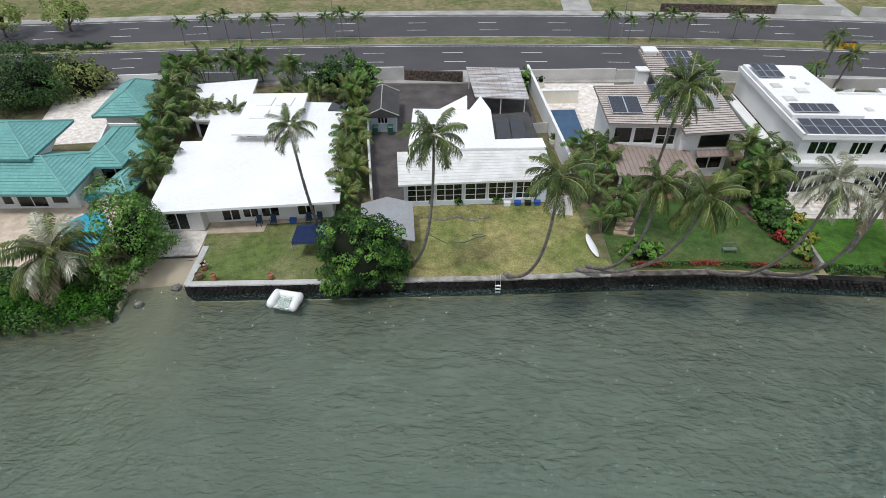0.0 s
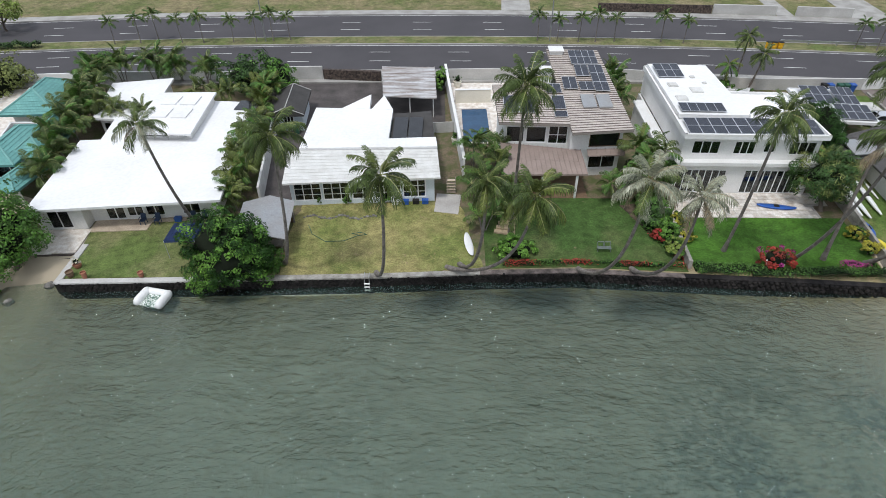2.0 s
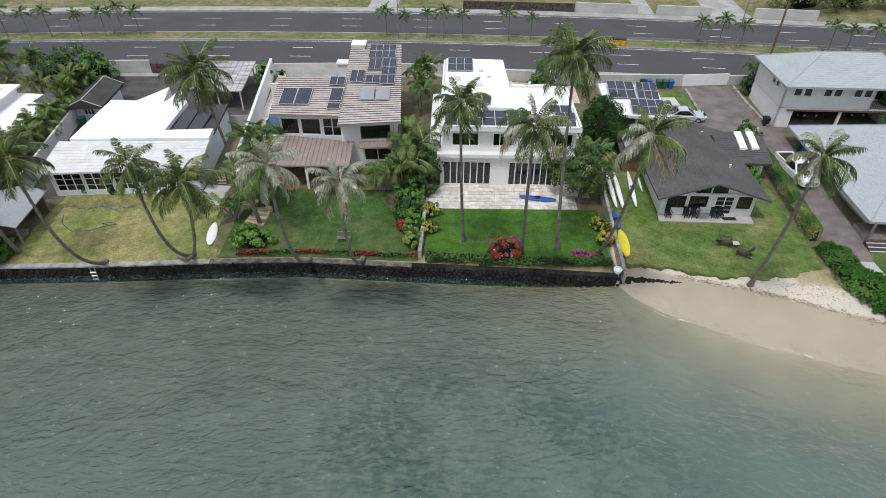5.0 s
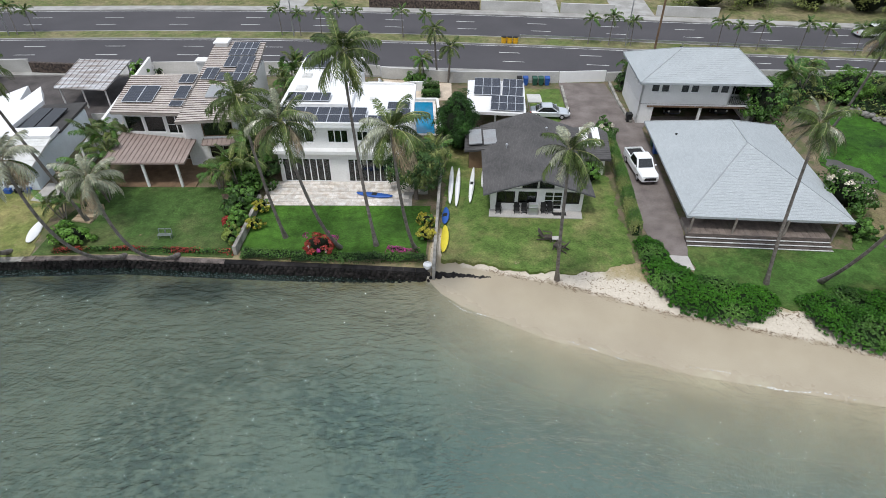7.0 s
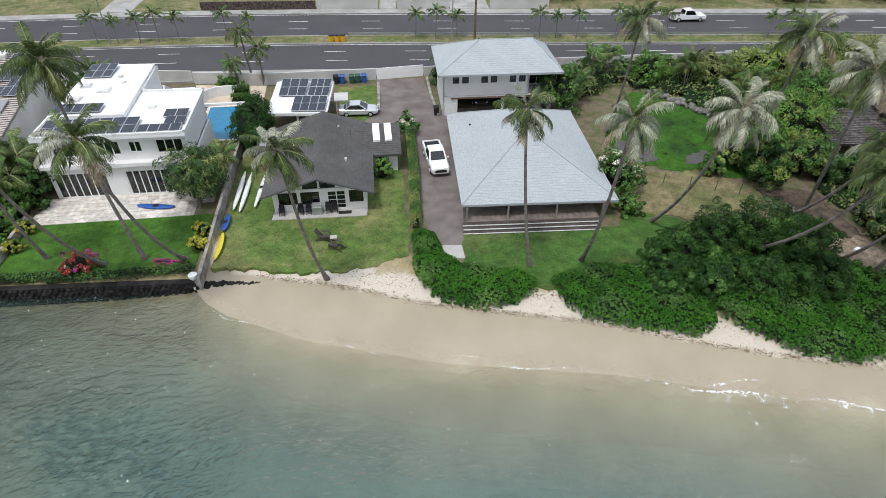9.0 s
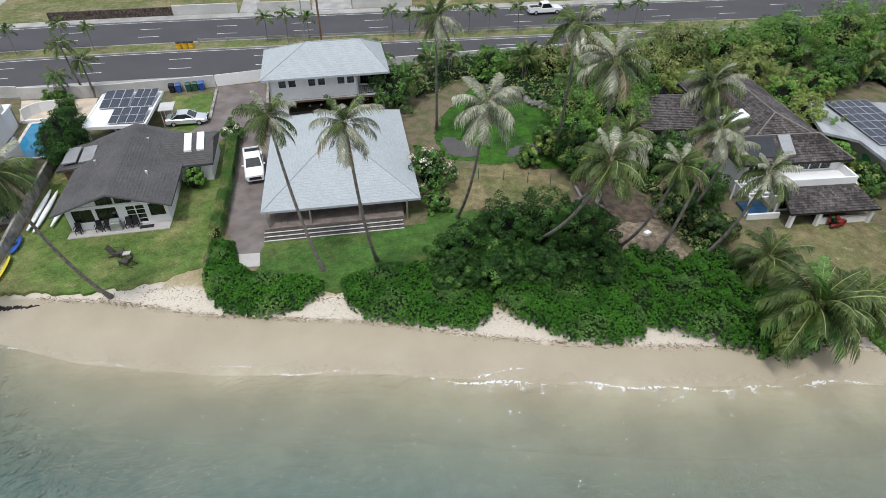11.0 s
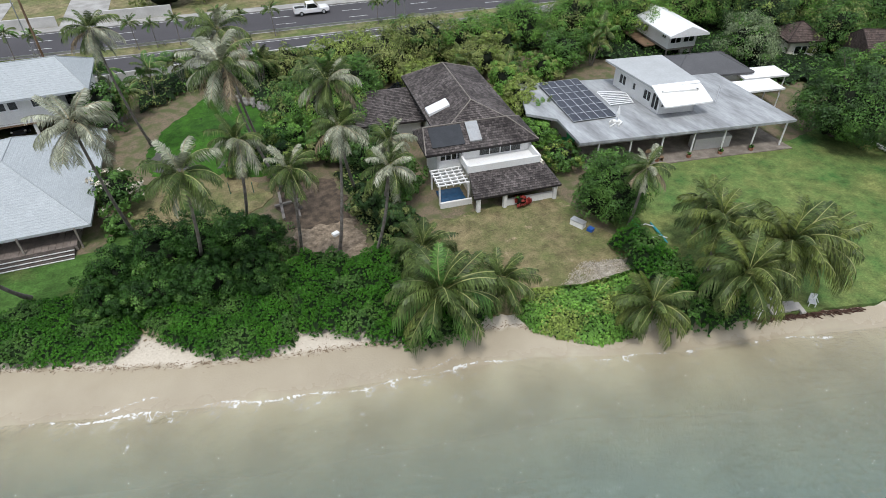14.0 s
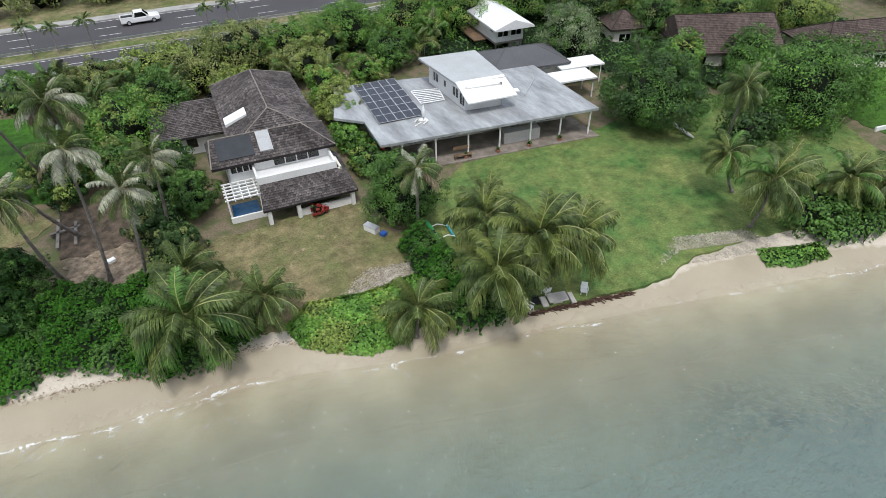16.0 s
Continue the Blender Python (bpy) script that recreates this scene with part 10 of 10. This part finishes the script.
board((10.4, 37.9, 1.5), (10.0, 41.0, 1.6), 0.85, 0.14, M_whitepl, "white paddle board lying at the lawn edge", lean=20, fin=False)
board((46.5, 36.9, 1.5), (46.6, 40.6, 1.55), 0.9, 0.14, M_yellow, "yellow paddle board leaning on the boundary wall", lean=-35, fin=False)
board((46.6, 40.9, 1.5), (46.7, 43.4, 1.55), 0.75, 0.3, M_bluepl, "blue kayak beside the boundary wall", "kayak", -20, "kayak")
board((38.0, 45.9, 1.55), (41.5, 45.3, 1.55), 0.8, 0.28, M_bluepl, "blue and white kayak on the stone patio", "kayak", 0, "kayak")
for i, (x0, y0, x1, y1) in enumerate(((47.0, 44.0, 47.3, 50.5), (47.6, 43.6, 48.0, 50.2), (48.9, 44.2, 49.5, 50.4))):
    board((x0, y0, 1.6), (x1, y1, 1.75), 0.5, 0.36, M_whitepl, "long white outrigger canoe hull on the grass", "canoe", 0, "canoe", i == 2)
board((50.2, 47.0, 1.6), (50.4, 50.0, 1.7), 0.22, 0.2, M_whitepl, "slim white outrigger float on the grass", "canoe_float", 0, "canoe", False)
oc = board((125.0, 18.6, 1.45), (125.7, 22.8, 1.5), 0.5, 0.45, M_greenboat, "bright green outrigger canoe at the hedge", "canoe", 0, "canoe")
for v in (19.6, 21.4):
    mb = MB()
    mb.tube([(125.1 + (v - 18.6) * 0.17, v, 1.95), (126.0, v - 0.2, 2.15), (126.9, v - 0.3, 1.7)], 0.05, 6)
    part("outrigger_boom", mb, M_whitepl, oc)
board((126.6, 18.8, 1.45), (127.1, 21.8, 1.5), 0.24, 0.22, M_teal, "teal outrigger float beside the canoe", "canoe_float", 0, "canoe", False)
board((157.6, 20.6, 1.5), (158.4, 25.4, 1.6), 0.5, 0.4, M_whitepl, "white canoe hull under the mango tree", "canoe", 0, "canoe", False)
board((127.8, 35.6, 1.7), (129.3, 38.8, 2.6), 0.7, 0.3, M_greenboat, "green kayak stored against the house", "kayak", 0, "kayak", False)
board((127.2, 35.0, 1.7), (128.2, 36.8, 1.8), 0.9, 0.5, M_red, "red kayak stored against the house", "kayak", 0, "kayak", False)
st = thing("stone_table", (129.0, 8.9, 1.4), "heavy grey stone table with benches", "table")
for a, b, w, h, z in ((129.3, 8.9, 1.5, 0.9, 0.65), (128.3, 9.2, 0.45, 1.0, 0.4), (130.4, 8.5, 0.35, 1.1, 0.4)):
    mb = MB()
    mb.box(a, b, groundz(a, b) + z - 0.12, w, h, 0.14, -18)
    mb.box(a, b, groundz(a, b) - 0.02, w * 0.5, h * 0.6, z - 0.1, -18)
    part("slab", mb, M_concrete, st)
mb = MB()
mb.rings([[(128.0 + r * math.cos(a), 9.7 + r * math.sin(a), groundz(128, 9.7) + z) for a in np.linspace(0, 2 * math.pi, 13)[:-1]] for z, r in ((0.0, 0.42), (0.3, 0.46), (0.3, 0.36), (0.1, 0.34))])
tagged(part("fire_pit", mb, M_black, None, "black round fire pit near the bank"), category="fire pit")
bx = thing("cooler_box", (121.2, 23.8, 1.43), "white cooler box beside a low blue crate", "cooler")
mb = MB()
mb.box(121.1, 24.2, 1.43, 0.6, 1.3, 0.5, 25)
part("box", mb, M_whitepl, bx)
mb = MB()
mb.box(121.1, 24.2, 1.93, 0.64, 1.34, 0.08, 25)
part("lid", mb, M_alu, bx)
mb = MB()
mb.box(121.7, 23.1, 1.43, 0.5, 0.5, 0.3, 25)
part("crate", mb, M_bluepl, bx)


def bin_(x, y, m, rz=0.0, label="wheeled refuse bin"):
    t = thing("wheelie_bin", (x, y, groundz(x, y)), label, "bin", "refuse bins")
    z = groundz(x, y) + 0.03
    mb = MB()
    mb.solid([(x - 0.24, y - 0.26, z), (x + 0.24, y - 0.26, z), (x + 0.24, y + 0.26, z), (x - 0.24, y + 0.26, z)], [(x - 0.32, y - 0.36, z + 0.98), (x + 0.32, y - 0.36, z + 0.98), (x + 0.32, y + 0.36, z + 0.98), (x - 0.32, y + 0.36, z + 0.98)])
    part("body", mb, m, t)
    mb = MB()
    mb.solid([(x - 0.34, y - 0.40, z + 0.98), (x + 0.34, y - 0.40, z + 0.98), (x + 0.34, y + 0.40, z + 0.98), (x - 0.34, y + 0.40, z + 0.98)], [(x - 0.28, y - 0.30, z + 1.07), (x + 0.28, y - 0.30, z + 1.07), (x + 0.28, y + 0.34, z + 1.07), (x - 0.28, y + 0.34, z + 1.07)])
    part("lid", mb, m, t)


for x, m, lab in ((56.2, M_black, "black wheeled refuse bin against the road wall"), (57.0, M_bluepl, "blue wheeled recycling bin against the road wall"), (58.2, M_greenpl, "dark green wheeled bin against the road wall"), (59.0, M_greenpl, "dark green wheeled bin against the road wall"), (59.8, M_bluepl, "blue wheeled recycling bin against the road wall")):
    bin_(x, 71.2, m, 0, lab)
for x, y, m, lab in ((-10.9, 59.6, M_greenpl, "dark green wheeled bin before the hut"), (-9.2, 59.7, M_greenpl, "dark green wheeled bin before the hut"), (68.0, 61.2, M_black, "black wheeled bin at the garage corner"), (69.2, 54.0, M_bluepl, "blue wheeled bin beside the house"), (69.4, 55.6, M_greenpl, "dark green wheeled bin beside the house")):
    bin_(x, y, m, 0, lab)

# wire fence by the pond
wf = thing("wire_fence", (91, 43.6, 1.45), "rusty wire fence on slim iron posts", "fence")
fp = [(86.4, 44.9), (88.7, 43.9), (91.1, 43.1), (93.3, 42.1), (95.4, 41.3), (97.8, 40.9)]
for x, y in fp:
    mb = MB()
    mb.tube([(x, y, groundz(x, y) - 0.1), (x, y, groundz(x, y) + 1.3)], 0.04, 6)
    part("post", mb, M_greenpl, wf)
for z in (0.35, 0.75, 1.15):
    mb = MB()
    mb.tube([(x, y, groundz(x, y) + z) for x, y in fp], 0.012, 4)
    part("wire", mb, M_wood, wf)
# timber left on the ground below the palms
for i, (a, b) in enumerate((((97.2, 35.6), (97.6, 40.2)), ((98.6, 35.4), (98.9, 39.0)), ((96.8, 38.0), (99.2, 38.2)))):
    mb = MB()
    mb.beam((*a, groundz(*a) + 0.2), (*b, groundz(*b) + 0.2), 0.25, 0.2)
    tagged(part("timber_beam", mb, M_greywood, None, "weathered grey timber beam lying on the ground"), category="timber", group="loose timbers")
mb = MB()
mb.box(100.9, 31.6, groundz(100.9, 31.6), 0.6, 0.45, 0.3, 20)
tagged(part("storage_tub", mb, M_whitepl, None, "white plastic tub on the bare earth"), category="tub")
# garden hose on the dry lawn
hs = MB()
hs.tube([(-4.6 + 0.0, 42.4, 1.47), (-4.0, 41.0, 1.47), (-2.6, 39.9, 1.47), (-1.0, 40.0, 1.47), (0.2, 40.8, 1.47), (1.0, 41.0, 1.47), (0.4, 41.3, 1.47), (-0.4, 41.1, 1.47), (0.2, 40.9, 1.48)], 0.03, 6)
tagged(part("garden_hose", hs, M_greenpl, None, "dark green hose coiled on the dry lawn"), category="hose")
# bougainvillea support
mb = MB()
for u in (-0.7, 0.7):
    mb.beam((35.9 + u, 36.3, 1.3), (35.7 + u, 36.7, 2.4), 0.14, 0.08)
tagged(part("trellis", mb, M_whitepl, None, "white timber frame under the red bougainvillea"), category="trellis")
# clutter by the white cottage
cl = thing("storage_rack", (8.6, 48.4, 1.6), "pale timber rack with boards beside the cottage", "rack")
for k in range(5):
    mb = MB()
    mb.box(8.6, 47.9 + 0.02 * k, 1.65 + 0.32 * k, 0.9, 0.35, 0.05)
    part("shelf", mb, M_tanpave, cl)
for s in (-0.42, 0.42):
    mb = MB()
    mb.box(8.6 + s, 48.0, 1.55, 0.06, 0.3, 1.7)
    part("upright", mb, M_greywood, cl)
for x, y, m, lab in ((4.2, 45.9, M_bluepl, "blue plastic tub against the cottage wall"), (5.2, 45.95, M_black, "black crate against the cottage wall"), (6.1, 46.0, M_bluepl, "blue cool box against the cottage wall"), (3.2, 45.8, M_whitepl, "white tub against the cottage wall"), (-16.9, 42.9, M_bluepl, "blue cool box on the porch")):
    mb = MB()
    z = groundz(x, y) + 0.05
    mb.box(x, y, z, 0.6, 0.4, 0.36)
    mb.box(x, y, z + 0.36, 0.64, 0.44, 0.06)
    tagged(part("storage_box", mb, m, None, lab), category="box", group="storage boxes")
for x, y, r in ((-4.2, 46.0, 0.55), (-1.4, 46.0, 0.5), (2.2, 46.2, 0.5)):
    tree((x, y), (x, y, 1.95), (r, r * 0.8, r * 0.7), L_mid, 0.22, 22, 22, int(x * 7) % 50 + 300, "small green shrub below the cottage windows", "shrub", "shrub", trunk=0.03, limbs=2)

# things on the wide grey roof and under its veranda
t = thing("folded_umbrella", (132.2, 34.5, 4.6), "folded white umbrella standing on the grey roof", "umbrella")
mb = MB()
mb.tube([(132.2, 34.5, 4.6), (132.2, 34.5, 6.3)], 0.03, 6)
part("pole", mb, M_steel, t)
mb = MB()
mb.tube([(132.2, 34.5, 5.1), (132.2, 34.5, 5.5), (132.2, 34.5, 6.35)], [0.16, 0.2, 0.04], 8)
part("canopy", mb, M_trim, t)
mb = MB()
mb.box(132.2, 34.5, 4.604, 0.8, 0.8, 0.08)
part("base", mb, M_whitepl, t)
rng = np.random.default_rng(44)
for k in range(7):
    mb = MB()
    a = rng.uniform(0, 180)
    mb.box(131.6 + rng.uniform(-0.7, 0.5), 34.0 + rng.uniform(-0.5, 0.4), 4.604, rng.uniform(0.5, 1.1), 0.12, 0.12 + 0.03 * k, a)
    tagged(part("timber_offcut", mb, M_offwhite, None, "pale timber offcut lying on the grey roof"), category="timber", group="roof offcuts")
mb = MB()
mb.tube([(148.3, 36.8, 4.68), (144.6, 33.7, 4.68)], 0.06, 6)
tagged(part("vent_pipe", mb, M_alu, None, "thin white pipe lying along the roof"), category="pipe")
for x, y in ((144.2, 37.0), (144.4, 35.2)):
    mb = MB()
    mb.box(x, y, 4.604, 0.7, 0.7, 0.18, -12)
    tagged(part("roof_vent", mb, M_whitepl, None, "white square roof vent"), category="roof vent", group="roof vents")
t = thing("bench", (134.4, 30.3, 1.5), "brown timber bench under the veranda", "bench")
for v, z in ((0.0, 1.95), (0.35, 2.4)):
    mb = MB()
    mb.box(134.4 + v * 0.2, 30.3 + v, z, 1.9, 0.42 if v == 0 else 0.06, 0.06 if v == 0 else 0.4, -12)
    part("seat" if v == 0 else "backrest", mb, M_wood, t)
for dx in (-0.85, 0.85):
    mb = MB()
    mb.box(134.4 + dx, 30.3 - dx * 0.21, 1.5, 0.07, 0.4, 0.45, -12)
    part("leg", mb, M_wood, t)
board((127.2, 38.6, 1.7), (129.0, 36.6, 1.8), 0.7, 0.35, M_greenboat, "green kayak lying in the side yard", "kayak", 0, "kayak", False)
board((126.9, 37.6, 1.6), (128.2, 36.2, 1.6), 0.6, 0.3, M_red, "red kayak lying in the side yard", "kayak", 0, "kayak", False)
